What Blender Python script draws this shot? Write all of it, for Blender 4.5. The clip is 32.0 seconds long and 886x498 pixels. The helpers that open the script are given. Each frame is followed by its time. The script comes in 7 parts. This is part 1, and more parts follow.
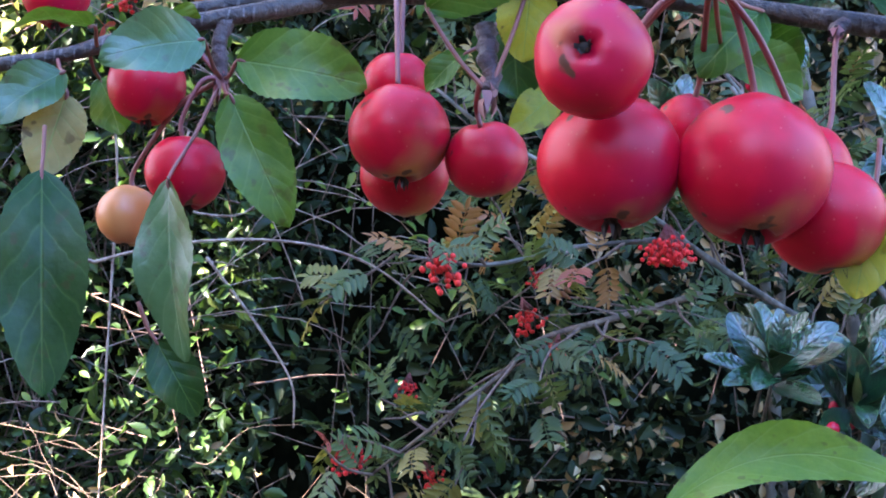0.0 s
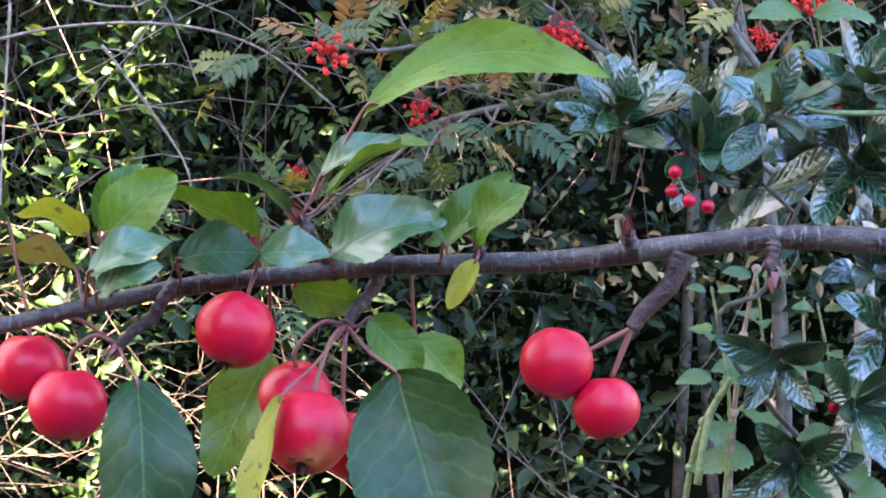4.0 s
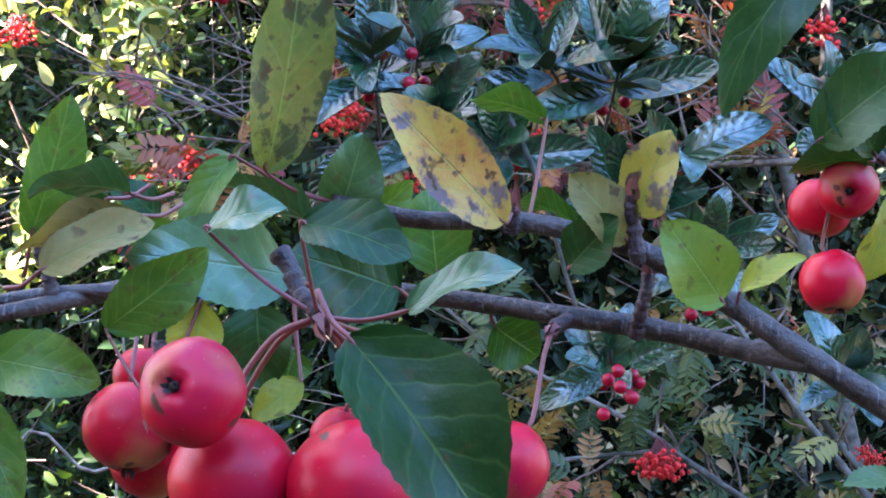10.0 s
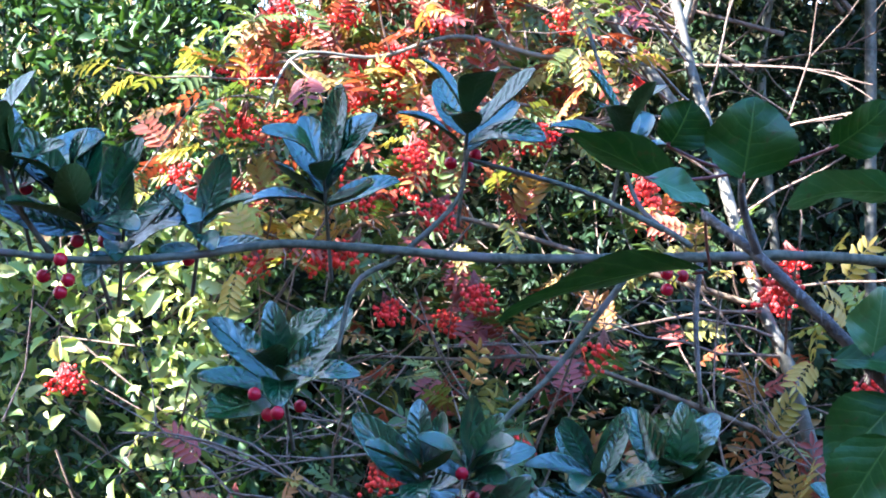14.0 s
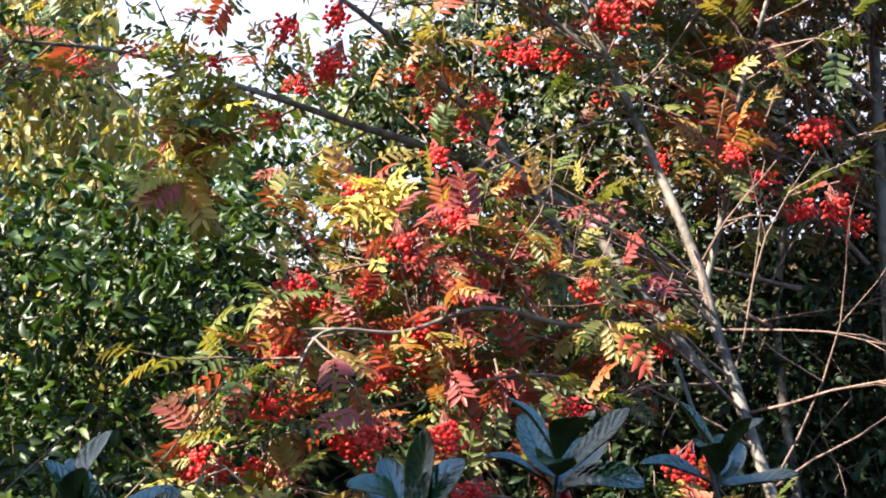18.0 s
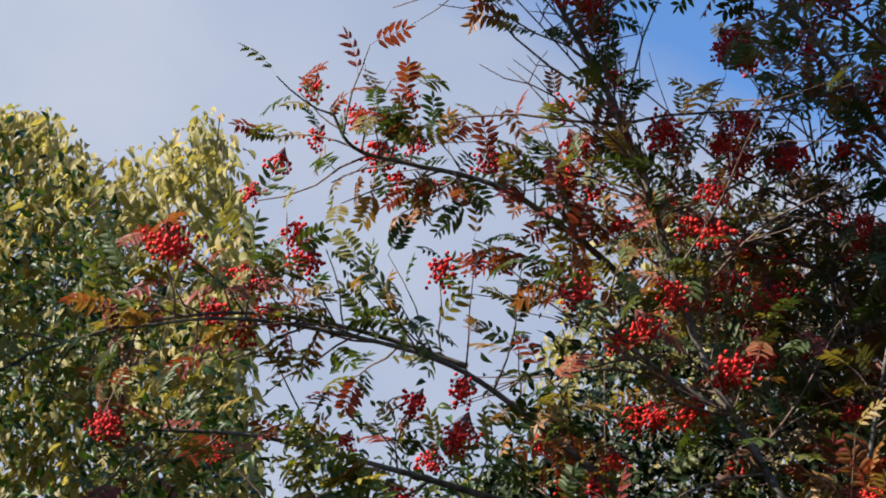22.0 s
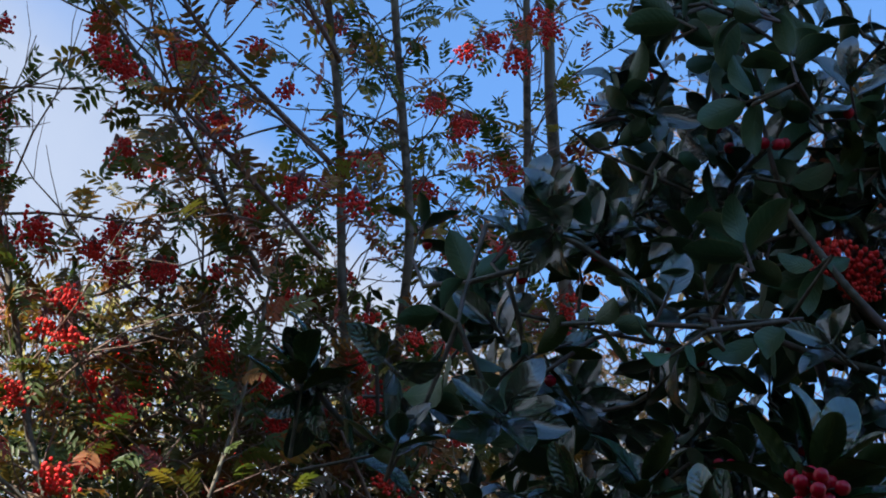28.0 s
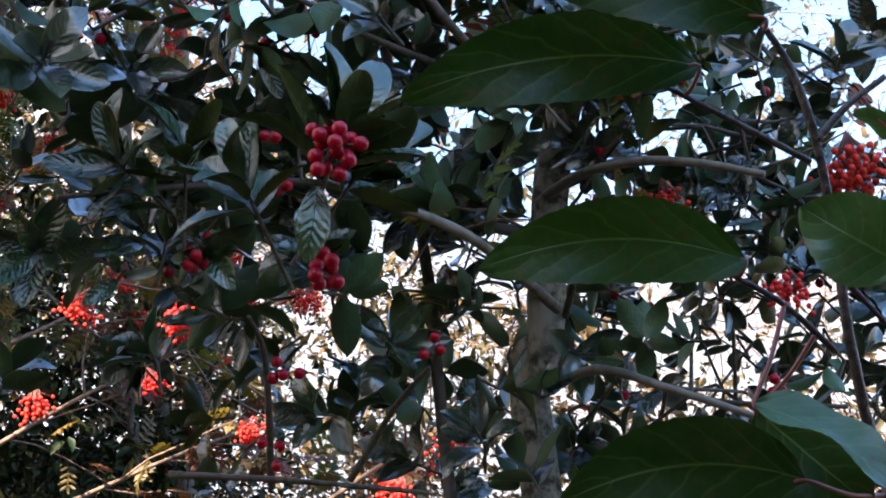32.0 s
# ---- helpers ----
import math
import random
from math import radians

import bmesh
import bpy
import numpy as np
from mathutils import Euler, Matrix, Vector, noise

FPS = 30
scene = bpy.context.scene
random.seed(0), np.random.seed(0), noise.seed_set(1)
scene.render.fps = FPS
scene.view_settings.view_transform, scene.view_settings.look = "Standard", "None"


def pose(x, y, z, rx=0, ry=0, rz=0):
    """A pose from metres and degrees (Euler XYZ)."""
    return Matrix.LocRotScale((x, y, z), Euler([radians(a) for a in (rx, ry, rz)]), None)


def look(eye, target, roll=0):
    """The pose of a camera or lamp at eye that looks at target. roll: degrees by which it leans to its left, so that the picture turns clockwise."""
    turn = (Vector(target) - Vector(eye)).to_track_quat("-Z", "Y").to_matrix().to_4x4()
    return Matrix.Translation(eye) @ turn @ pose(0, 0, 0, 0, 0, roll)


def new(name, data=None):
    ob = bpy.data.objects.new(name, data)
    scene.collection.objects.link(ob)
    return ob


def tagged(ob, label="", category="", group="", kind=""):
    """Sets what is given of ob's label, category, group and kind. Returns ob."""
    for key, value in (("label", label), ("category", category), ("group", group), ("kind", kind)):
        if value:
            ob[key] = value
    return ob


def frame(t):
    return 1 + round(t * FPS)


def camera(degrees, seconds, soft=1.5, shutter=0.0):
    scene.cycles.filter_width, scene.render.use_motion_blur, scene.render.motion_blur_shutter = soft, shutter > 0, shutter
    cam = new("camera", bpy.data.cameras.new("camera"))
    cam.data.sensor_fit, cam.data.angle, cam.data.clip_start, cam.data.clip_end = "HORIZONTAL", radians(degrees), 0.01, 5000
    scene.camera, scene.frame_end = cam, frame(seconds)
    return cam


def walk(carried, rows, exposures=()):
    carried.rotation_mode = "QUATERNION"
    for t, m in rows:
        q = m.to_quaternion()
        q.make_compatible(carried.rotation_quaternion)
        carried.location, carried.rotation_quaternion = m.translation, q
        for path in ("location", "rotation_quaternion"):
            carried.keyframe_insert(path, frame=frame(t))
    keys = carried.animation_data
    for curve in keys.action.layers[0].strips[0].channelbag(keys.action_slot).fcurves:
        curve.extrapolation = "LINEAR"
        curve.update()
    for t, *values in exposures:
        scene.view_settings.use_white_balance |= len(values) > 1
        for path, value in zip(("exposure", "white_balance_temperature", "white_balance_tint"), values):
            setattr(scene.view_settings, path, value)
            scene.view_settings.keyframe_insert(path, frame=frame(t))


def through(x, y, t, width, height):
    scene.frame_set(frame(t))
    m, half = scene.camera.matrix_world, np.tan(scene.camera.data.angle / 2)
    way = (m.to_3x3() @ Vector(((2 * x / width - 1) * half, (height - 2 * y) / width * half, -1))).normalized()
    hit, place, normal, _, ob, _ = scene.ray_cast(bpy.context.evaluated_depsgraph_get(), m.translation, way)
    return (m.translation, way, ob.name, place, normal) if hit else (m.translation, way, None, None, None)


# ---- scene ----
# A hedge corner in autumn: a crab apple tree close by, a holly, rowans and an evergreen hedge behind.
cam = camera(29.13, 32.0, soft=1.9)
walk(cam, [
    (0.0, pose(-0.1114, 0.0574, 1.4375, 87.222, -0.793, 0.504)),
    (0.5, pose(-0.1065, 0.0316, 1.4245, 86.802, -0.909, 0.688)),
    (1.0, pose(-0.0915, 0.0413, 1.4110, 86.092, -0.777, 0.700)),
    (1.5, pose(-0.0681, 0.0390, 1.3928, 85.385, -0.691, 0.814)),
    (2.0, pose(-0.0536, 0.0359, 1.3765, 84.866, -0.832, 0.417)),
    (2.5, pose(-0.0339, 0.0361, 1.3760, 84.532, -0.923, -0.054)),
    (3.0, pose(-0.0195, 0.0304, 1.3632, 84.160, -1.034, -0.465)),
    (3.5, pose(-0.0162, 0.0219, 1.3494, 83.263, -1.144, -0.709)),
    (5.5, pose(0.0230, 0.0167, 1.3170, 82.262, -1.057, -0.046)),
    (6.0, pose(0.0294, 0.0142, 1.3220, 83.078, -1.200, -0.262)),
    (6.5, pose(0.0428, 0.0153, 1.3347, 83.948, -1.314, -0.725)),
    (7.0, pose(0.0510, 0.0185, 1.3536, 84.817, -1.273, -0.612)),
    (7.5, pose(0.0483, 0.0151, 1.3736, 86.092, -1.125, 0.067)),
    (8.0, pose(0.0256, 0.0116, 1.4056, 88.101, -0.966, 1.035)),
    (8.5, pose(0.0149, 0.0181, 1.4310, 90.186, -0.751, 2.068)),
    (9.0, pose(0.0177, 0.0221, 1.4386, 91.431, -0.766, 2.905)),
    (9.5, pose(0.0225, 0.0196, 1.4513, 92.176, -0.757, 3.545)),
    (10.0, pose(0.0210, 0.0148, 1.4785, 93.338, -0.997, 3.623)),
    (10.5, pose(0.0220, 0.0075, 1.5020, 94.877, -1.076, 3.490)),
    (11.0, pose(0.0275, 0.0119, 1.5133, 96.393, -1.320, 3.470)),
    (11.5, pose(0.0337, 0.0048, 1.5232, 97.391, -1.411, 3.456)),
    (12.0, pose(0.0246, 0.0054, 1.5391, 98.184, -1.335, 3.415)),
    (12.5, pose(0.0290, 0.0034, 1.5558, 99.455, -1.519, 3.486)),
    (13.0, pose(0.0292, 0.0069, 1.5719, 100.978, -1.598, 3.785)),
    (13.5, pose(0.0236, 0.0056, 1.5834, 102.162, -1.898, 4.260)),
    (14.0, pose(0.0080, -0.0063, 1.6044, 102.570, -2.201, 4.742)),
    (14.5, pose(-0.0167, 0.0016, 1.6193, 103.303, -1.998, 5.293)),
    (16.5, pose(-0.0885, -0.0191, 1.7238, 104.021, -1.695, 4.832)),
    (17.0, pose(-0.1179, 0.0004, 1.7601, 105.391, -2.119, 4.032)),
    (17.5, pose(-0.1086, 0.0166, 1.7582, 107.556, -1.642, 3.874)),
    (18.0, pose(-0.1072, 0.0216, 1.7389, 109.440, -0.889, 3.858)),
    (18.5, pose(-0.0855, 0.0245, 1.7157, 111.537, -0.405, 5.153)),
    (19.0, pose(-0.0719, 0.0277, 1.6983, 113.286, -0.121, 6.262)),
    (19.5, pose(-0.0685, 0.0319, 1.6760, 114.945, 0.064, 7.020)),
    (20.0, pose(-0.0690, 0.0346, 1.6630, 116.653, 0.554, 7.707)),
    (20.5, pose(-0.0620, 0.0379, 1.6524, 118.312, 0.581, 8.492)),
    (21.0, pose(-0.0598, 0.0451, 1.6320, 120.317, 0.338, 9.458)),
    (21.5, pose(-0.0656, 0.0442, 1.6203, 122.196, 0.198, 9.618)),
    (22.0, pose(-0.0566, 0.0421, 1.6049, 123.961, -0.013, 10.062)),
    (22.5, pose(-0.0543, 0.0456, 1.5932, 126.113, -0.320, 10.374)),
    (23.0, pose(-0.0492, 0.0514, 1.5814, 128.700, -0.510, 10.198)),
    (23.5, pose(-0.0493, 0.0483, 1.5928, 130.301, -0.464, 9.457)),
    (24.0, pose(-0.0088, 0.0505, 1.5880, 130.645, -0.611, 9.037)),
    (24.5, pose(0.0106, 0.0518, 1.5939, 130.385, -0.677, 8.293)),
    (26.5, pose(0.2970, -0.0457, 1.6765, 127.143, -1.002, 1.140)),
    (27.0, pose(0.3004, -0.0470, 1.6761, 126.317, -0.169, -1.549)),
    (27.5, pose(0.3018, -0.0468, 1.6715, 125.929, 0.873, -4.591)),
    (28.0, pose(0.3162, -0.0436, 1.6674, 125.613, 1.763, -7.217)),
    (28.5, pose(0.3321, -0.0401, 1.6610, 124.793, 2.382, -9.855)),
    (29.0, pose(0.3434, -0.0354, 1.6485, 123.210, 3.017, -12.532)),
    (29.5, pose(0.3528, -0.0237, 1.6434, 121.635, 3.650, -14.707)),
    (30.0, pose(0.3621, -0.0197, 1.6361, 120.571, 4.116, -16.057)),
    (30.5, pose(0.3693, -0.0153, 1.6300, 119.728, 4.252, -17.019)),
    (31.0, pose(0.3780, -0.0100, 1.6252, 118.981, 4.418, -17.977)),
    (31.5, pose(0.3954, -0.0047, 1.6158, 117.905, 4.337, -18.725)),
    (32.0, pose(0.4144, 0.0032, 1.6079, 116.717, 4.042, -19.822)),
], exposures=[(0, 4.5, 6000, 26), (3, 4.85, 6600, 24), (6, 5.1, 7400, 26), (7.5, 5.1, 7300, 26), (9, 4.65, 6300, 24), (11, 4.4, 5800, 18), (13, 4.2, 5200, 11), (16, 3.5, 5300, 10), (18.5, 2.5, 6600, 19), (20.6, 1.6, 7000, 22), (21.7, 1.12, 6200, 15), (23, 1.2, 6000, 12),
                 (24.5, 1.5, 6000, 13), (27, 1.35, 5800, 11), (28.5, 1.78, 6350, 12), (29.5, 2.6, 6900, 16), (31, 3.0, 7200, 17), (32, 3.05, 7200, 17)])

# ---------------------------------------------------------------- sky and sun
SUN_AZ, SUN_EL = -128.0, 33.0      # degrees clockwise from +y, and up


def make_world():
    w = bpy.data.worlds.new("sky")
    scene.world = w
    w.use_nodes = True
    nt = w.node_tree
    nt.nodes.clear()
    out = nt.nodes.new("ShaderNodeOutputWorld")
    bg = nt.nodes.new("ShaderNodeBackground")
    sky = nt.nodes.new("ShaderNodeTexSky")
    sky.sky_type, sky.sun_disc = "NISHITA", False
    sky.sun_elevation, sky.sun_rotation = radians(SUN_EL), radians(SUN_AZ)
    sky.air_density, sky.dust_density, sky.ozone_density = 1.0, 0.4, 2.0
    co = nt.nodes.new("ShaderNodeTexCoord")
    mp = nt.nodes.new("ShaderNodeMapping")
    mp.inputs["Location"].default_value = (0.35, 0.1, 0.62)
    mp.inputs["Scale"].default_value = (1.0, 1.0, 1.0)
    n1 = nt.nodes.new("ShaderNodeTexNoise")
    n1.inputs["Scale"].default_value, n1.inputs["Detail"].default_value, n1.inputs["Roughness"].default_value = 2.1, 6.0, 0.52
    ramp = nt.nodes.new("ShaderNodeValToRGB")
    ramp.color_ramp.elements[0].position, ramp.color_ramp.elements[1].position = 0.38, 0.66
    sep = nt.nodes.new("ShaderNodeSeparateXYZ")
    slope = nt.nodes.new("ShaderNodeMath")      # clouds gather towards the west (-x) and thin out to the east
    slope.operation = "MULTIPLY_ADD"
    slope.inputs[1].default_value, slope.inputs[2].default_value = -2.4, -0.07
    slope2 = nt.nodes.new("ShaderNodeMath")
    slope2.operation = "MAXIMUM"
    slope2.inputs[1].default_value = -0.8
    low = nt.nodes.new("ShaderNodeMath")        # and towards the horizon
    low.operation = "MULTIPLY_ADD"
    low.inputs[1].default_value, low.inputs[2].default_value = -5.0, 3.18
    add1, add2 = nt.nodes.new("ShaderNodeMath"), nt.nodes.new("ShaderNodeMath")
    mix = nt.nodes.new("ShaderNodeMix")
    mix.data_type = "RGBA"
    n2 = nt.nodes.new("ShaderNodeTexNoise")
    n2.inputs["Scale"].default_value, n2.inputs["Detail"].default_value = 4.5, 5.0
    shade = nt.nodes.new("ShaderNodeValToRGB")
    shade.color_ramp.elements[0].position, shade.color_ramp.elements[1].position = 0.3, 0.7
    shade.color_ramp.elements[0].color, shade.color_ramp.elements[1].color = (0.72, 0.79, 0.9, 1), (1.0, 1.0, 1.0, 1)
    bright = nt.nodes.new("ShaderNodeMix")
    bright.data_type, bright.blend_type = "RGBA", "MULTIPLY"
    bright.inputs[0].default_value = 1.0
    bright.inputs[7].default_value = (2.75, 2.95, 3.3, 1)
    nt.links.new(mp.outputs["Vector"], n2.inputs["Vector"])
    nt.links.new(n2.outputs["Fac"], shade.inputs["Fac"])
    nt.links.new(shade.outputs["Color"], bright.inputs[6])
    east = nt.nodes.new("ShaderNodeMapRange")        # clouds are greyer to the east
    east.inputs["From Min"].default_value, east.inputs["From Max"].default_value = -0.05, 0.3
    east.inputs["To Min"].default_value, east.inputs["To Max"].default_value = 1.0, 0.75
    nt.links.new(sep.outputs["X"], east.inputs["Value"])
    grey = nt.nodes.new("ShaderNodeMix")
    grey.data_type, grey.blend_type = "RGBA", "MULTIPLY"
    grey.inputs[0].default_value = 1.0
    nt.links.new(bright.outputs[2], grey.inputs[6])
    nt.links.new(east.outputs[0], grey.inputs[7])
    nt.links.new(grey.outputs[2], mix.inputs[7])
    bg.inputs["Strength"].default_value = 0.095
    L = nt.links.new
    L(co.outputs["Generated"], mp.inputs["Vector"])
    L(mp.outputs["Vector"], n1.inputs["Vector"])
    L(co.outputs["Generated"], sep.inputs[0])
    L(sep.outputs["X"], slope.inputs[0])
    L(sep.outputs["Z"], low.inputs[0])
    L(slope.outputs[0], slope2.inputs[0])
    L(slope2.outputs[0], add1.inputs[0])
    low2 = nt.nodes.new("ShaderNodeMath")
    low2.operation = "MAXIMUM"
    low2.inputs[1].default_value = -0.14
    L(low.outputs[0], low2.inputs[0])
    L(low2.outputs[0], add1.inputs[1])
    L(add1.outputs[0], add2.inputs[0])
    L(n1.outputs["Fac"], add2.inputs[1])
    south = nt.nodes.new("ShaderNodeMath")      # the sky is clear to the south
    south.operation = "MULTIPLY_ADD"
    south.inputs[1].default_value, south.inputs[2].default_value = 1.0, -0.75
    south2, add3 = nt.nodes.new("ShaderNodeMath"), nt.nodes.new("ShaderNodeMath")
    south2.operation = "MINIMUM"
    south2.inputs[1].default_value = 0.0
    L(sep.outputs["Y"], south.inputs[0])
    L(south.outputs[0], south2.inputs[0])
    L(add2.outputs[0], add3.inputs[0])
    L(south2.outputs[0], add3.inputs[1])
    L(add3.outputs[0], ramp.inputs["Fac"])
    L(ramp.outputs["Color"], mix.inputs[0])
    rich = nt.nodes.new("ShaderNodeHueSaturation")
    rich.inputs["Saturation"].default_value, rich.inputs["Value"].default_value = 1.15, 1.35
    L(sky.outputs["Color"], rich.inputs["Color"])
    L(rich.outputs["Color"], mix.inputs[6])
    L(mix.outputs[2], bg.inputs["Color"])
    L(bg.outputs["Background"], out.inputs["Surface"])


make_world()
_az, _el = radians(SUN_AZ), radians(SUN_EL)
SUN_DIR = Vector((math.sin(_az) * math.cos(_el), math.cos(_az) * math.cos(_el), math.sin(_el)))
sun = new("sun", bpy.data.lights.new("sun", "SUN"))
sun.data.energy, sun.data.angle, sun.data.color = 4.8, radians(0.55), (1.0, 0.9, 0.74)
sun.matrix_world = look(SUN_DIR * 30, (0, 0, 0))


# ---------------------------------------------------------------- materials
class Mat:
    """A small node-tree builder."""

    def __init__(self, name, k=1.0):
        self.k = k
        self.m = bpy.data.materials.new(name)
        self.m.use_nodes = True
        self.t = self.m.node_tree
        self.p = self.t.nodes["Principled BSDF"]
        self.out = self.t.nodes["Material Output"]

    def node(self, kind, **values):
        n = self.t.nodes.new("ShaderNode" + kind)
        for k, v in values.items():
            n.inputs[k.replace("_", " ")].default_value = v
        return n

    def link(self, a, b):
        self.t.links.new(a, b)
        return self

    def noise(self, scale, detail=3.0, rough=0.55, coord="Object"):
        c = self.t.nodes.new("ShaderNodeTexCoord")
        n = self.node("TexNoise", Scale=scale * self.k, Detail=detail, Roughness=rough)
        self.link(c.outputs[coord], n.inputs["Vector"])
        return n.outputs["Fac"]

    def world_noise(self, scale, detail=3.0):
        g = self.t.nodes.new("ShaderNodeNewGeometry")
        n = self.node("TexNoise", Scale=scale, Detail=detail)
        self.link(g.outputs["Position"], n.inputs["Vector"])
        return n.outputs["Fac"]

    def math(self, op, a, b=0.5, c=0.0):
        n = self.t.nodes.new("ShaderNodeMath")
        n.operation = op
        for i, v in enumerate((a, b, c)):
            if isinstance(v, (int, float)):
                n.inputs[i].default_value = v
            else:
                self.link(v, n.inputs[i])
        return n.outputs[0]

    def ramp(self, fac, stops):
        r = self.t.nodes.new("ShaderNodeValToRGB")
        els = r.color_ramp.elements
        while len(els) < len(stops):
            els.new(0.5)
        for e, (pos, col) in zip(els, stops):
            e.position, e.color = pos, (*col, 1)
        self.link(fac, r.inputs["Fac"])
        return r.outputs["Color"]

    def mix(self, fac, a, b, blend="MIX"):
        n = self.t.nodes.new("ShaderNodeMix")
        n.data_type, n.blend_type = "RGBA", blend
        for i, v in ((0, fac), (6, a), (7, b)):
            if isinstance(v, (int, float)):
                n.inputs[i].default_value = v
            elif isinstance(v, tuple):
                n.inputs[i].default_value = (*v, 1)
            else:
                self.link(v, n.inputs[i])
        return n.outputs[2]

    def rnd(self):
        return self.t.nodes.new("ShaderNodeObjectInfo").outputs["Random"]

    def tone(self):
        a = self.t.nodes.new("ShaderNodeAttribute")
        a.attribute_name = "tone"
        return a.outputs["Fac"]

    def uv(self):
        c = self.t.nodes.new("ShaderNodeTexCoord")
        s = self.t.nodes.new("ShaderNodeSeparateXYZ")
        self.link(c.outputs["UV"], s.inputs[0])
        return s.outputs["X"], s.outputs["Y"]

    def bump(self, height, strength=0.3, dist=0.002):
        b = self.node("Bump", Strength=strength, Distance=dist)
        self.link(height, b.inputs["Height"])
        self.link(b.outputs["Normal"], self.p.inputs["Normal"])

    def done(self, colour=None, rough=0.5, spec=0.5, through=0.0, coat=0.0, coat_ior=1.6):
        if colour is not None:
            self.link(colour, self.p.inputs["Base Color"])
        self.p.inputs["Roughness"].default_value = rough
        self.p.inputs["Specular IOR Level"].default_value = spec
        if coat:
            self.p.inputs["Coat Weight"].default_value = coat
            self.p.inputs["Coat Roughness"].default_value = 0.16
            self.p.inputs["Coat IOR"].default_value = coat_ior
        if through and colour is not None:
            tr = self.t.nodes.new("ShaderNodeBsdfTranslucent")
            warm = self.mix(1.0, colour, (1.5, 1.45, 0.6), "MULTIPLY")
            self.link(warm, tr.inputs["Color"])
            mx = self.t.nodes.new("ShaderNodeMixShader")
            mx.inputs[0].default_value = through
            self.link(self.p.outputs[0], mx.inputs[1]).link(tr.outputs[0], mx.inputs[2])
            self.link(mx.outputs[0], self.out.inputs["Surface"])
        return self.m


def veins(M, n_side=7.0, slant=0.55, thin=0.09):
    """Midrib and side veins of a leaf from its own coordinates: u across (0 to 1), v along."""
    u, v = M.uv()
    across = M.math("ABSOLUTE", M.math("SUBTRACT", u, 0.5))
    wob = M.math("MULTIPLY", M.math("SUBTRACT", M.noise(70.0, 2.0), 0.5), 0.16)
    side = M.math("FRACT", M.math("MULTIPLY", M.math("ADD", M.math("SUBTRACT", v, M.math("MULTIPLY", across, slant)), wob), n_side))
    side = M.math("ABSOLUTE", M.math("SUBTRACT", side, 0.5))
    line = M.math("SUBTRACT", 1.0, M.math("MINIMUM", M.math("DIVIDE", side, thin), 1.0))
    rib = M.math("SUBTRACT", 1.0, M.math("MINIMUM", M.math("DIVIDE", across, 0.022), 1.0))
    swell = M.math("POWER", M.math("MULTIPLY", side, 2.0), 0.6)
    return line, rib, across, v, swell


def leaf_material(name, ramp_stops, rough=0.42, spec=0.45, through=0.25, spots=0.5, spot_colour=(0.05, 0.03, 0.012), vein=(0.15, 0.22, 0.06), n_side=6.0, vein_mix=0.4, blotch=None, attr=False, grain=0.9, swelling=0.3, bump=0.3, coat=0.1, relief=0.0020, coat_ior=1.6, edge=None, k=1.0):
    M = Mat(name, k)
    line, rib, across, v, swell = veins(M, n_side)
    var = M.tone() if attr else M.rnd()
    n = M.math("ADD", M.math("MULTIPLY", M.math("SUBTRACT", M.noise(42.0, 5.0, 0.7), 0.3), 1.6), M.math("MULTIPLY", M.math("SUBTRACT", M.noise(220.0, 4.0, 0.65), 0.3), 0.6))
    base = M.ramp(M.math("ADD", M.math("MULTIPLY", var, 0.5), M.math("MULTIPLY", n, 0.75)), ramp_stops)
    if blotch:
        b = M.noise(85.0, 5.0, 0.6)
        base = M.mix(M.ramp(b, [(0.52, (0, 0, 0)), (0.58, (1, 1, 1))]), base, blotch)
    base = M.mix(M.math("MULTIPLY", line, vein_mix * 0.75), base, vein)
    base = M.mix(M.math("MULTIPLY", rib, vein_mix + 0.3), base, vein)
    if edge:
        base = M.mix(M.math("MULTIPLY", M.math("GREATER_THAN", across, 0.475), 0.8), base, edge)
    dusty = M.ramp(M.noise(24.0, 5.0, 0.7), [(0.5, (0, 0, 0)), (0.7, (0.75, 0.75, 0.75))])
    base = M.mix(M.math("MULTIPLY", dusty, 0.8), base, M.mix(0.45, base, (0.015, 0.03, 0.012))) if spots else base
    if spots:
        s = M.noise(170.0, 2.0, 0.5)
        s2 = M.noise(40.0, 2.0, 0.5)
        f = M.math("MULTIPLY", M.ramp(s, [(0.61, (0, 0, 0)), (0.67, (1, 1, 1))]), M.ramp(s2, [(0.42, (0, 0, 0)), (0.56, (spots, spots, spots))]))
        base = M.mix(f, base, spot_colour)
    h = M.math("ADD", M.math("MULTIPLY", swell, swelling), M.math("ADD", M.math("MULTIPLY", rib, -0.7), M.math("MULTIPLY", M.noise(110.0, 4.0), grain)))
    M.bump(h, bump, relief)
    m = M.done(base, rough, spec, through, coat, coat_ior)
    if spots:       # wax lies in patches
        M.link(M.ramp(M.noise(30.0, 4.0, 0.6), [(0.4, (spec * 0.5,) * 3), (0.62, (spec * 1.7,) * 3)]), M.p.inputs["Specular IOR Level"])
    return m


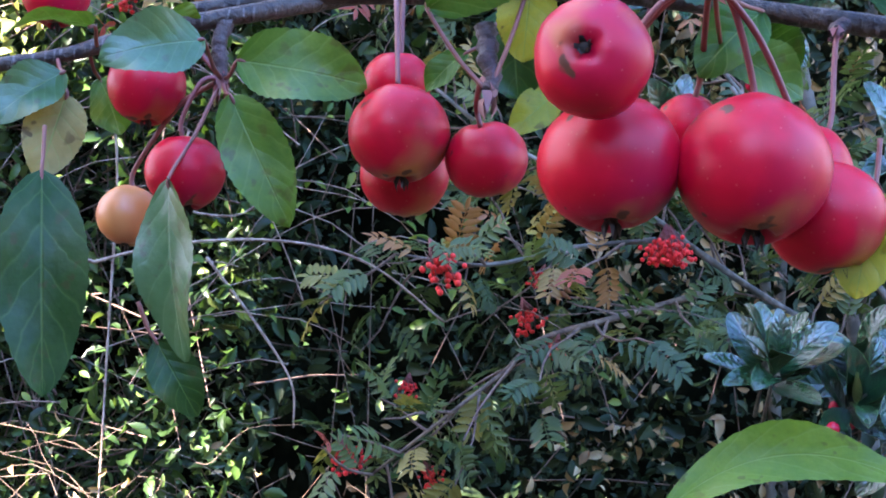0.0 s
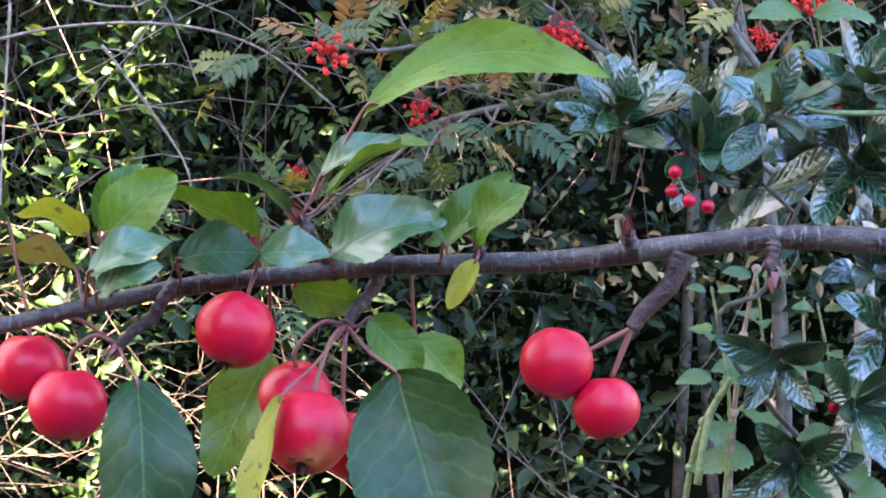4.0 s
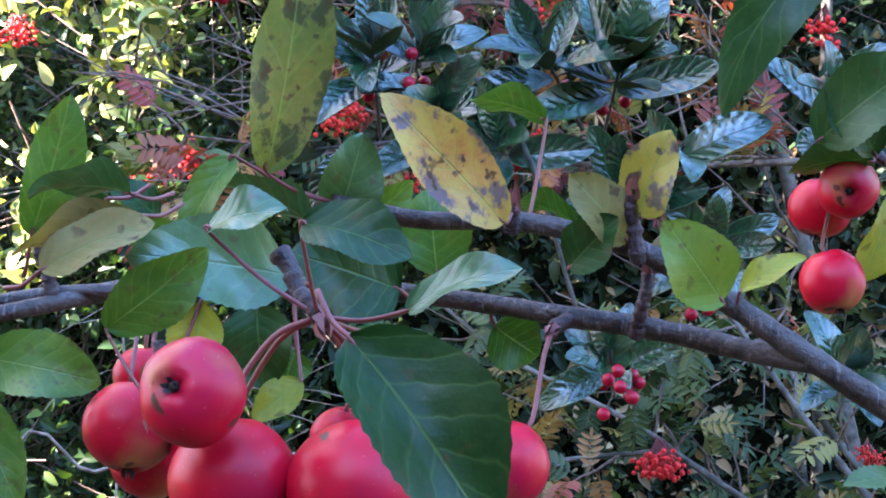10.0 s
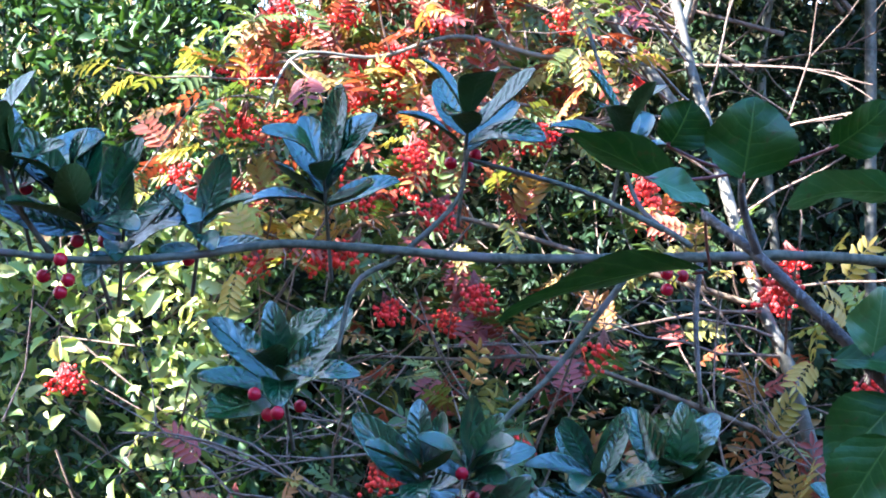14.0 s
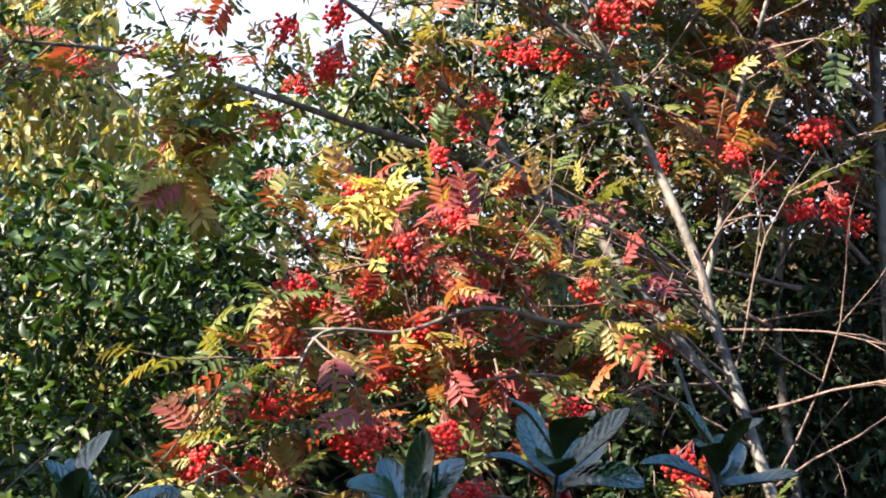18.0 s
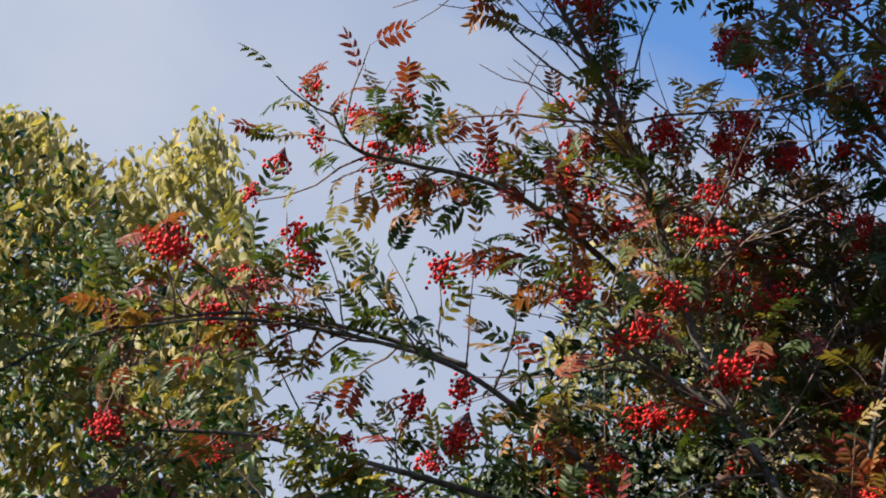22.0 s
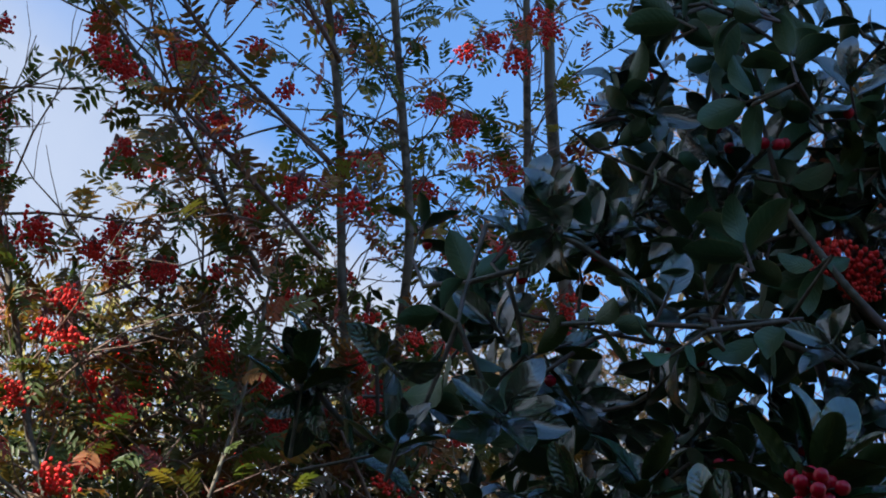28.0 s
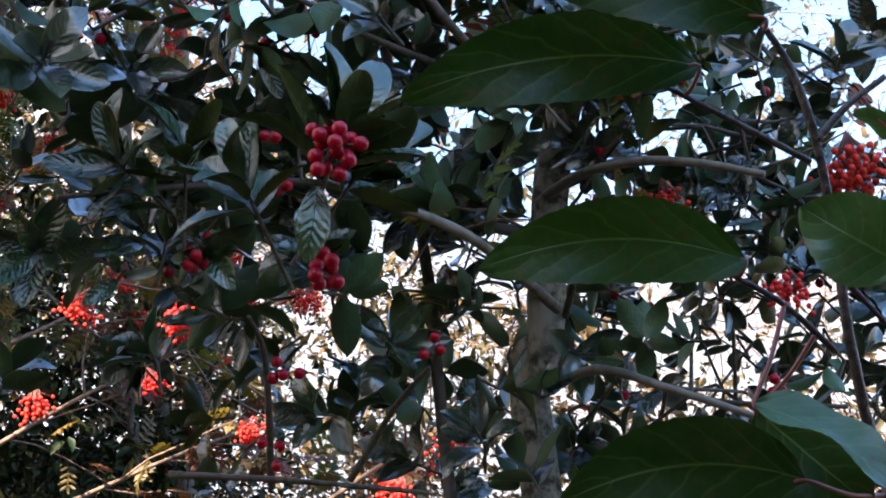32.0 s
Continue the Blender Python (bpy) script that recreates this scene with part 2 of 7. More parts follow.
GREEN = [(0.2, (0.018, 0.055, 0.008)), (0.5, (0.04, 0.10, 0.013)), (0.9, (0.09, 0.15, 0.02))]
crab_leaf = leaf_material("crab_leaf", GREEN, rough=0.36, spec=0.2, through=0.25, coat=0.0)
crab_leaf_bright = leaf_material("crab_leaf_bright", [(0.2, (0.04, 0.10, 0.009)), (0.9, (0.11, 0.18, 0.018))], rough=0.4, spec=0.18, through=0.25, coat=0.0)
# Dark green leaves; also holds shade painted into leaves seen from below.
crab_leaf_dark_shaded = leaf_material("crab_leaf_dark_shaded", [(0.2, (0.009, 0.030, 0.006)), (0.9, (0.024, 0.060, 0.012))], rough=0.4, spec=0.2, coat=0.0, through=0.16, vein=(0.07, 0.12, 0.03))
crab_leaf_pale = leaf_material("crab_leaf_pale", [(0.2, (0.025, 0.075, 0.022)), (0.9, (0.06, 0.12, 0.04))], rough=0.32, spec=0.45, through=0.15, vein=(0.12, 0.18, 0.08), coat=0.12)
crab_leaf_olive = leaf_material("crab_leaf_olive", [(0.2, (0.04, 0.08, 0.016)), (0.6, (0.09, 0.12, 0.025)), (0.95, (0.17, 0.14, 0.04))], rough=0.5, spec=0.3, through=0.25, spots=0.9, blotch=(0.04, 0.05, 0.02))
crab_leaf_yellow = leaf_material("crab_leaf_yellow", [(0.2, (0.14, 0.17, 0.016)), (0.6, (0.24, 0.24, 0.025)), (0.95, (0.32, 0.27, 0.035))], rough=0.45, spec=0.25, through=0.3, spots=0.9, coat=0.0)
crab_leaf_blotched = leaf_material("crab_leaf_blotched", [(0.2, (0.26, 0.22, 0.04)), (0.6, (0.36, 0.27, 0.06)), (0.95, (0.34, 0.14, 0.05))], rough=0.5, spec=0.25, through=0.2, spots=0.9, blotch=(0.12, 0.085, 0.09), coat=0.0)
crab_leaf_lime = leaf_material("crab_leaf_lime", [(0.2, (0.07, 0.14, 0.018)), (0.9, (0.18, 0.23, 0.035))], rough=0.42, spec=0.25, through=0.25, spots=0.8, coat=0.0)
crab_leaf_brown = leaf_material("crab_leaf_brown", [(0.2, (0.13, 0.11, 0.03)), (0.9, (0.24, 0.18, 0.06))], rough=0.6, spec=0.2, coat=0.0, through=0.2, spots=0.8)
weed_leaf = leaf_material("weed_leaf", [(0.2, (0.035, 0.085, 0.03)), (0.9, (0.09, 0.16, 0.05))], rough=0.6, through=0.3, spots=0.3)
holly_leaf = leaf_material("holly_leaf", [(0.15, (0.006, 0.028, 0.010)), (0.5, (0.010, 0.045, 0.015)), (0.95, (0.025, 0.07, 0.016))], rough=0.2, spec=0.6, through=0.04, spots=0.0, vein=(0.05, 0.10, 0.03), n_side=8.0, vein_mix=0.3, bump=0.8, coat=0.55, relief=0.0022, coat_ior=1.68, grain=0.3, swelling=0.55, edge=(0.09, 0.13, 0.05), k=0.07)
holly_leaf_many = leaf_material("holly_leaf_many", [(0.15, (0.010, 0.030, 0.012)), (0.5, (0.014, 0.042, 0.016)), (0.95, (0.03, 0.07, 0.02))], rough=0.26, spec=0.55, through=0.08, spots=0.0, vein=(0.06, 0.10, 0.04), n_side=8.0, vein_mix=0.25, attr=True, bump=0.9, coat=1.0, coat_ior=1.75, relief=0.004, grain=0.2, swelling=0.55, edge=(0.08, 0.12, 0.05))
holly_under = leaf_material("holly_under", [(0.15, (0.02, 0.05, 0.012)), (0.95, (0.05, 0.085, 0.02))], rough=0.5, spec=0.3, through=0.06, spots=0.0, vein=(0.10, 0.14, 0.05), n_side=8.0, vein_mix=0.2, bump=0.3, coat=0.0, k=0.07)
holly_under_many = leaf_material("holly_under_many", [(0.15, (0.022, 0.06, 0.026)), (0.95, (0.05, 0.11, 0.045))], rough=0.45, spec=0.4, through=0.12, spots=0.0, vein=(0.10, 0.14, 0.05), n_side=8.0, vein_mix=0.2, attr=True, bump=0.3, coat=0.0, edge=(0.12, 0.17, 0.08))


ROWAN_TURN = [(0.1, (0.035, 0.065, 0.018)), (0.34, (0.08, 0.11, 0.028)), (0.45, (0.22, 0.19, 0.045)), (0.55, (0.28, 0.14, 0.045)), (0.66, (0.26, 0.05, 0.035)), (0.95, (0.10, 0.018, 0.03))]
ROWAN_BROWN = [(0.1, (0.035, 0.05, 0.014)), (0.34, (0.07, 0.07, 0.02)), (0.5, (0.125, 0.085, 0.03)), (0.65, (0.14, 0.055, 0.028)), (0.95, (0.08, 0.025, 0.02))]


def rowan_material(name, attr, shift=0.38, stops=ROWAN_TURN):
    M = Mat(name)
    var = M.tone() if attr else M.rnd()
    n = M.world_noise(1.6, 2.0)
    f = M.math("ADD", M.math("MULTIPLY", var, 0.62), M.math("MULTIPLY", M.math("SUBTRACT", n, shift), 0.8))
    c = M.ramp(f, stops)
    return M.done(c, 0.5, 0.4, 0.32)


rowan_leaf = rowan_material("rowan_leaf", False)
rowan_leaf_many = rowan_material("rowan_leaf_many", True)
brown_rowan_leaf = rowan_material("brown_rowan_leaf", False, 0.25, ROWAN_BROWN)
brown_rowan_leaf_many = rowan_material("brown_rowan_leaf_many", True, 0.25, ROWAN_BROWN)
yellow_rowan_leaf = rowan_material("yellow_rowan_leaf", False, 0.4, [(0.1, (0.16, 0.20, 0.03)), (0.5, (0.36, 0.30, 0.05)), (0.8, (0.42, 0.22, 0.05))])
young_rowan_leaf = rowan_material("young_rowan_leaf", False, 0.64)


def mass_material(name, stops, rough=0.4, through=0.25, spec=0.5):
    M = Mat(name)
    n = M.world_noise(3.0, 2.0)
    f = M.math("ADD", M.math("MULTIPLY", M.tone(), 0.7), M.math("MULTIPLY", n, 0.35))
    return M.done(M.ramp(f, stops), rough, spec, through)


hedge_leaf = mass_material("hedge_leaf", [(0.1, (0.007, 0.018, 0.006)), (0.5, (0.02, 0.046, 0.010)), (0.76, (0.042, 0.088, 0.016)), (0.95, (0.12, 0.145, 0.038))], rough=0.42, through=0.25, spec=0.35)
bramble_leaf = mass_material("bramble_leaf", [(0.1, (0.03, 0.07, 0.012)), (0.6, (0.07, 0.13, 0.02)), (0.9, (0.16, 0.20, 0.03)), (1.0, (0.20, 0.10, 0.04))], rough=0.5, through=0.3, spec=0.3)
# Darker copy of the hedge leaf; the shade is in its colour.
hedge_leaf_in_shade = mass_material("hedge_leaf_in_shade", [(0.1, (0.006, 0.014, 0.006)), (0.6, (0.012, 0.028, 0.009)), (0.85, (0.03, 0.045, 0.014)), (1.0, (0.09, 0.10, 0.03))], rough=0.5, spec=0.2, through=0.08)
gold_leaf = mass_material("gold_leaf", [(0.1, (0.12, 0.13, 0.03)), (0.45, (0.28, 0.25, 0.08)), (0.8, (0.42, 0.36, 0.15)), (1.0, (0.36, 0.20, 0.07))], rough=0.5, through=0.4, spec=0.3)
russet_leaf = mass_material("russet_leaf", [(0.1, (0.02, 0.024, 0.010)), (0.45, (0.05, 0.042, 0.018)), (0.75, (0.085, 0.05, 0.022)), (1.0, (0.12, 0.085, 0.04))], rough=0.55, through=0.15, spec=0.25)
# Cream tones that paint strong sun into the leaf colour.
sun_glare_leaf = mass_material("sun_glare_leaf", [(0.1, (0.10, 0.16, 0.04)), (0.45, (0.22, 0.26, 0.07)), (1.0, (0.48, 0.44, 0.20))], rough=0.5, through=0.25, spec=0.25)
twig_leaf = mass_material("twig_leaf", [(0.1, (0.018, 0.022, 0.008)), (0.5, (0.045, 0.035, 0.014)), (1.0, (0.09, 0.055, 0.025))], rough=0.6, through=0.15, spec=0.2)
dry_leaf = mass_material("dry_leaf", [(0.1, (0.12, 0.07, 0.03)), (0.6, (0.26, 0.17, 0.08)), (1.0, (0.4, 0.32, 0.18))], rough=0.7, through=0.1, spec=0.2)


def bark_material(name, a, b, scale, rough=0.75, marks=None, bump=0.6, ticks=None):
    M = Mat(name)
    n = M.noise(scale, 5.0, 0.6)
    n2 = M.noise(scale * 0.2, 2.0)
    c = M.mix(M.ramp(n, [(0.41, (0, 0, 0)), (0.59, (1, 1, 1))]), a, b)
    if marks:
        c = M.mix(M.ramp(n2, [(0.5, (0, 0, 0)), (0.62, (0.85, 0.85, 0.85))]), c, marks)
    if ticks:
        co = M.t.nodes.new("ShaderNodeTexCoord")
        mp = M.t.nodes.new("ShaderNodeMapping")
        mp.inputs["Scale"].default_value = (620.0, 150.0, 110.0)
        tk = M.node("TexNoise", Scale=1.0, Detail=1.0)
        M.link(co.outputs["Object"], mp.inputs["Vector"]).link(mp.outputs["Vector"], tk.inputs["Vector"])
        c = M.mix(M.ramp(tk.outputs["Fac"], [(0.62, (0, 0, 0)), (0.68, (0.8, 0.8, 0.8))]), c, ticks)
    M.bump(n, bump, 0.002)
    return M.done(c, rough, 0.35 if rough < 0.95 else 0.02)


crab_bark = bark_material("crab_bark", (0.018, 0.010, 0.008), (0.052, 0.031, 0.021), 260.0, 0.42, (0.065, 0.046, 0.036), 0.9, (0.13, 0.105, 0.095))
spur_bark = bark_material("spur_bark", (0.022, 0.010, 0.010), (0.06, 0.026, 0.024), 300.0, 0.5, (0.07, 0.05, 0.045), 1.0)
holly_bark = bark_material("holly_bark", (0.035, 0.035, 0.022), (0.09, 0.08, 0.055), 120.0, 0.7, (0.1, 0.075, 0.07))
holly_twig = bark_material("holly_twig", (0.08, 0.11, 0.035), (0.15, 0.18, 0.06), 160.0, 0.5)
rowan_bark = bark_material("rowan_bark", (0.05, 0.045, 0.033), (0.14, 0.12, 0.095), 45.0, 0.7, (0.15, 0.14, 0.11))
rowan_twig = bark_material("rowan_twig", (0.09, 0.055, 0.04), (0.18, 0.12, 0.09), 90.0, 0.7)
lichen_bark = bark_material("lichen_bark", (0.035, 0.032, 0.022), (0.27, 0.25, 0.19), 70.0, 0.85, (0.30, 0.29, 0.23), 1.0)
straw = bark_material("straw", (0.07, 0.045, 0.03), (0.16, 0.11, 0.07), 60.0, 0.7)
bramble = bark_material("bramble", (0.16, 0.10, 0.07), (0.30, 0.22, 0.16), 80.0, 0.6)
# Shade deep in the hedge, painted as a near-black base colour.
hedge_deep_shade = bark_material("hedge_deep_shade", (0.003, 0.004, 0.002), (0.009, 0.010, 0.005), 14.0, 1.0)
soil = bark_material("soil", (0.035, 0.025, 0.016), (0.11, 0.08, 0.05), 9.0, 0.95, (0.07, 0.075, 0.03))
# Skin of the added wall, kept dark so leaves reflect less of it.
sun_blocker_skin = bark_material("sun_blocker_skin", (0.15, 0.115, 0.09), (0.23, 0.185, 0.145), 3.0, 0.9)


def plain_material(name, a, b, scale=60.0, rough=0.4, spec=0.5):
    M = Mat(name)
    f = M.math("ADD", M.math("MULTIPLY", M.rnd(), 0.5), M.math("MULTIPLY", M.noise(scale), 0.5))
    return M.done(M.mix(f, a, b), rough, spec)


def apple_material():
    M = Mat("apple_skin")
    co = M.t.nodes.new("ShaderNodeTexCoord")
    sep = M.t.nodes.new("ShaderNodeSeparateXYZ")
    M.link(co.outputs["Object"], sep.inputs[0])
    patch = M.noise(26.0, 3.0, 0.5)
    red = M.mix(M.noise(130.0, 4.0), (0.35, 0.002, 0.011), (0.56, 0.004, 0.024))
    blush = M.mix(M.noise(70.0, 3.0), (0.40, 0.12, 0.025), (0.40, 0.22, 0.045))
    f = M.math("ADD", M.math("ADD", patch, M.math("MULTIPLY", M.rnd(), 0.16)), M.math("MULTIPLY", sep.outputs["Z"], -1.3))
    c = M.mix(M.ramp(f, [(0.71, (0, 0, 0)), (0.86, (0.7, 0.7, 0.7))]), M.mix(M.ramp(M.noise(21.0, 3.0), [(0.5, (0, 0, 0)), (0.7, (0.6, 0.6, 0.6))]), red, (0.20, 0.008, 0.045)), blush)
    dots = M.t.nodes.new("ShaderNodeTexVoronoi")
    dots.inputs["Scale"].default_value = 330.0
    M.link(co.outputs["Object"], dots.inputs["Vector"])
    c = M.mix(M.ramp(dots.outputs["Distance"], [(0.05, (0.16, 0.16, 0.16)), (0.14, (0, 0, 0))]), c, (0.75, 0.4, 0.25))
    scab = M.noise(95.0, 2.0, 0.5)
    c = M.mix(M.ramp(scab, [(0.70, (0, 0, 0)), (0.725, (1, 1, 1))]), c, (0.09, 0.03, 0.015))
    bloom = M.ramp(M.noise(30.0, 4.0), [(0.3, (0.30, 0.30, 0.30)), (0.7, (0.42, 0.42, 0.42))])
    M.link(bloom, M.p.inputs["Roughness"])
    M.bump(M.noise(60.0, 3.0), 0.12, 0.002)
    M.link(c, M.p.inputs["Base Color"])
    M.p.inputs["Specular IOR Level"].default_value = 0.24
    M.p.inputs["Subsurface Weight"].default_value = 0.05
    M.p.inputs["Subsurface Radius"].default_value = (0.006, 0.002, 0.001)
    M.p.inputs["Coat Weight"].default_value = 0.0
    M.p.inputs["Coat Roughness"].default_value = 0.25
    return M.m


apple_skin = apple_material()
apple_unripe = plain_material("apple_unripe", (0.52, 0.36, 0.06), (0.55, 0.10, 0.05), 60.0, 0.38)
calyx_black = plain_material("calyx_black", (0.012, 0.008, 0.006), (0.05, 0.03, 0.02), 300.0, 0.9)
stalk_red = plain_material("stalk_red", (0.15, 0.022, 0.03), (0.18, 0.06, 0.03), 120.0, 0.5)
stalk_green = plain_material("stalk_green", (0.2, 0.14, 0.05), (0.14, 0.17, 0.05), 120.0, 0.5)
holly_berry = plain_material("holly_berry", (0.24, 0.002, 0.012), (0.36, 0.003, 0.018), 90.0, 0.2, 0.25)
rowan_berry = plain_material("rowan_berry", (0.58, 0.014, 0.020), (0.72, 0.05, 0.028), 60.0, 0.5, 0.22)


# ---------------------------------------------------------------- mesh helpers
EYE = Vector((0.0, 0.0, 1.5))


def mesh_from(name, verts, faces, mats, smooth=True, uv=None, tone=None):
    me = bpy.data.meshes.new(name)
    verts = np.asarray(verts, np.float32)
    faces = np.asarray(faces, np.int32)
    n, k = faces.shape
    me.vertices.add(len(verts))
    me.vertices.foreach_set("co", verts.ravel())
    me.loops.add(n * k)
    me.loops.foreach_set("vertex_index", faces.ravel())
    me.polygons.add(n)
    me.polygons.foreach_set("loop_start", np.arange(0, n * k, k, dtype=np.int32))
    me.polygons.foreach_set("use_smooth", np.full(n, smooth))
    if uv is not None:
        layer = me.uv_layers.new(name="UVMap")
        layer.data.foreach_set("uv", np.asarray(uv, np.float32)[faces.ravel()].ravel())
    if tone is not None:
        a = me.attributes.new("tone", "FLOAT", "POINT")
        a.data.foreach_set("value", np.asarray(tone, np.float32))
    for m in (mats if isinstance(mats, (list, tuple)) else [mats]):
        me.materials.append(m)
    me.update(calc_edges=True)
    return me


def thing(name, at, label, category, group="", kind=""):
    ob = new(name)
    ob.location = at
    ob.empty_display_size = 0.02
    return tagged(ob, label, category, group, kind)


WORLD_OF = {}


def place(ob, m, parent=None):
    """Sets a part at the world pose m under its parent."""
    if parent is not None:
        base = WORLD_OF.get(parent.name, Matrix.Translation(parent.location))
        ob.parent = parent
        ob.matrix_basis = base.inverted() @ m
    else:
        ob.matrix_basis = m
    WORLD_OF[ob.name] = m
    return ob


def part(name, me, parent, m=None, label=""):
    ob = new(name, me)
    place(ob, m or Matrix.Identity(4), parent)
    return tagged(ob, label)


def smooth_line(points, per=6):
    """A Catmull-Rom line through the given points."""
    p = [Vector(q) for q in points]
    if len(p) < 3:
        return [p[0].lerp(p[-1], i / per) for i in range(per + 1)]
    p = [p[0] * 2 - p[1]] + p + [p[-1] * 2 - p[-2]]
    out = []
    for i in range(1, len(p) - 2):
        a, b, c, d = p[i - 1:i + 3]
        for k in range(per):
            t = k / per
            out.append(0.5 * ((2 * b) + (c - a) * t + (2 * a - 5 * b + 4 * c - d) * t * t + (3 * b - a - 3 * c + d) * t ** 3))
    out.append(p[-2])
    return out


def tube_data(line, r0, r1, sides=8, rough=0.0, rng=None):
    line = [Vector(q) for q in line]
    n = len(line)
    verts, faces = [], []
    side = None
    for i, q in enumerate(line):
        d = (line[min(i + 1, n - 1)] - line[max(i - 1, 0)]).normalized()
        side = (d.orthogonal() if side is None else side - d * side.dot(d)).normalized()
        up = d.cross(side)
        f = i / (n - 1)
        r = r0 + (r1 - r0) * f
        if rough and rng:
            r *= 1 + rng.uniform(-rough, rough)
        for k in range(sides):
            a = 2 * math.pi * k / sides
            rr = r * (1 + (rng.uniform(-rough, rough) * 0.5 if rough and rng else 0))
            verts.append(q + side * (rr * math.cos(a)) + up * (rr * math.sin(a)))
    for i in range(n - 1):
        for k in range(sides):
            a, b = i * sides + k, i * sides + (k + 1) % sides
            faces.append((a, b, b + sides, a + sides))
    end = len(verts)
    verts += [line[0], line[-1]]
    for k in range(sides):
        faces.append((end, (k + 1) % sides, k, k))
        faces.append((end + 1, (n - 1) * sides + k, (n - 1) * sides + (k + 1) % sides, (n - 1) * sides + (k + 1) % sides))
    return verts, faces


def tube(name, points, r0, r1, mat, parent, sides=8, per=6, rough=0.0, seed=0, label=""):
    verts, faces = tube_data(smooth_line(points, per), r0, r1, sides, rough, random.Random(seed))
    bm = bmesh.new()
    vs = [bm.verts.new(v) for v in verts]
    for f in faces:
        u = []
        for i in f:
            if i not in u:
                u.append(i)
        fc = bm.faces.new([vs[i] for i in u])
        fc.smooth = True
    me = bpy.data.meshes.new(name)
    bm.to_mesh(me)
    bm.free()
    me.materials.append(mat)
    return part(name, me, parent, label=label)


def many_tubes(name, lines, mat, parent, sides=4):
    """Joined thin twigs: lines of (points, r0, r1)."""
    V, F, base = [], [], 0
    for pts, r0, r1 in lines:
        v, f = tube_data(pts, r0, r1, sides)
        f = [q for q in f if q[2] != q[3]]
        V += v
        F += [tuple(i + base for i in q) for q in f]
        base += len(v)
    return tagged(part(name, mesh_from(name, V, F, mat), parent), kind="stuff")


def leaf_data(nl=9, nw=4, wide=0.5, arch=0.0, fold=0.1, wave=0.0, curl=0.0, teeth=0.0, widest=0.45, seed=0, spine=0.0, bend=0.0, blunt=0.66, pucker=0.0):
    """A leaf of length 1 along y, from its base at 0: blade grid with an arched midrib, folded and waved halves."""
    r = random.Random(seed)
    ph = r.uniform(0, 6)
    verts, uv, faces = [], [], []
    k = math.log(0.5) / math.log(widest)
    for i in range(nl + 1):
        v = i / nl
        half = wide / 2 * max(0.0, math.sin(math.pi * v ** k)) ** blunt * (1 - 0.12 * v)
        half = max(half, 0.012 * wide)
        if spine and 0 < i < nl:
            half *= 1 + spine * (1 if i % 2 else -1)
        zc = arch * 4 * v * (1 - v)
        for j in range(nw + 1):
            u = 2 * j / nw - 1
            x = u * half * (1 + (teeth * (1 if (i + j) % 2 else -1) if abs(u) > 0.9 else 0))
            z = zc + fold * wide * abs(u) ** 1.5 * (half / (wide / 2)) + wave * wide * math.sin(ph + v * 9 + (2 if u > 0 else 0)) * abs(u) - curl * u * abs(u) * half
            if pucker:
                z += pucker * wide * math.sin(2 * math.pi * (8.0 * v - 1.6 * abs(u))) * (0.35 + abs(u)) * (1 - abs(u) ** 4) * math.sin(math.pi * v)
            verts.append((x + bend * 4 * v * (1 - v), v, z))
            uv.append(((u + 1) / 2, v))
    w = nw + 1
    for i in range(nl):
        for j in range(nw):
            a = i * w + j
            faces.append((a, a + 1, a + 1 + w, a + w))
    return np.array(verts), np.array(faces), np.array(uv)


def frame_of(base, tip, face, turn=0.0):
    y = (Vector(tip) - Vector(base)).normalized()
    z = Vector(face) - y * Vector(face).dot(y)
    if z.length < 1e-4:
        z = y.orthogonal()
    z.normalize()
    z = Matrix.Rotation(radians(turn), 3, y) @ z
    x = y.cross(z)
    m = Matrix((x, y, z)).transposed().to_4x4()
    m.translation = base
    return m


LEAF_COUNT = [0]


def crab_leaf_part(tree, base, tip, width, mat=None, face=None, turn=0.0, arch=0.06, fold=0.16, wave=0.08, widest=0.47, stalk=None, bend=0.0):
    """One crab apple leaf from its base to its tip; stalk: where its stalk meets the twig."""
    LEAF_COUNT[0] += 1
    base, tip = Vector(base), Vector(tip)
    length = (tip - base).length
    face = face if face is not None else (EYE - (base + tip) / 2)
    v, f, uv = leaf_data(28, 6, width / length, arch, fold, wave, 0.0, 0.02, widest, LEAF_COUNT[0], 0.0, bend, 0.6)
    ob = part("leaf", mesh_from("leaf", v * length, f, mat or crab_leaf, uv=uv), tree, frame_of(base, tip, face, turn))
    if stalk is not None:
        mid = (Vector(stalk) + base) / 2 + Vector((0, 0, -0.002))
        tube("leaf_stalk", [stalk, mid, base, base.lerp(tip, 0.08)], 0.0008, 0.0006, stalk_red, ob, 6, 4)
    return ob


def scatter(name, data, matrices, mat, parent, tones=None, uv=True):
    """Many copies of one small mesh joined into one part."""
    v, f, u = data
    m = np.asarray(matrices, np.float32)
    n = len(m)
    V = np.einsum("nij,vj->nvi", m[:, :3, :3], v) + m[:, None, :3, 3]
    F = (f[None] + (np.arange(n) * len(v))[:, None, None]).reshape(-1, f.shape[1])
    tones = np.random.RandomState(5).rand(n) if tones is None else np.asarray(tones)
    me = mesh_from(name, V.reshape(-1, 3), F, mat, True, np.tile(u, (n, 1)) if uv else None, np.repeat(tones, len(v)))
    return tagged(part(name, me, parent), kind="stuff")


def mat_of(base, direction, face, size):
    m = frame_of(base, Vector(base) + Vector(direction), face)
    return np.array(m @ Matrix.Diagonal((size, size, size, 1)))


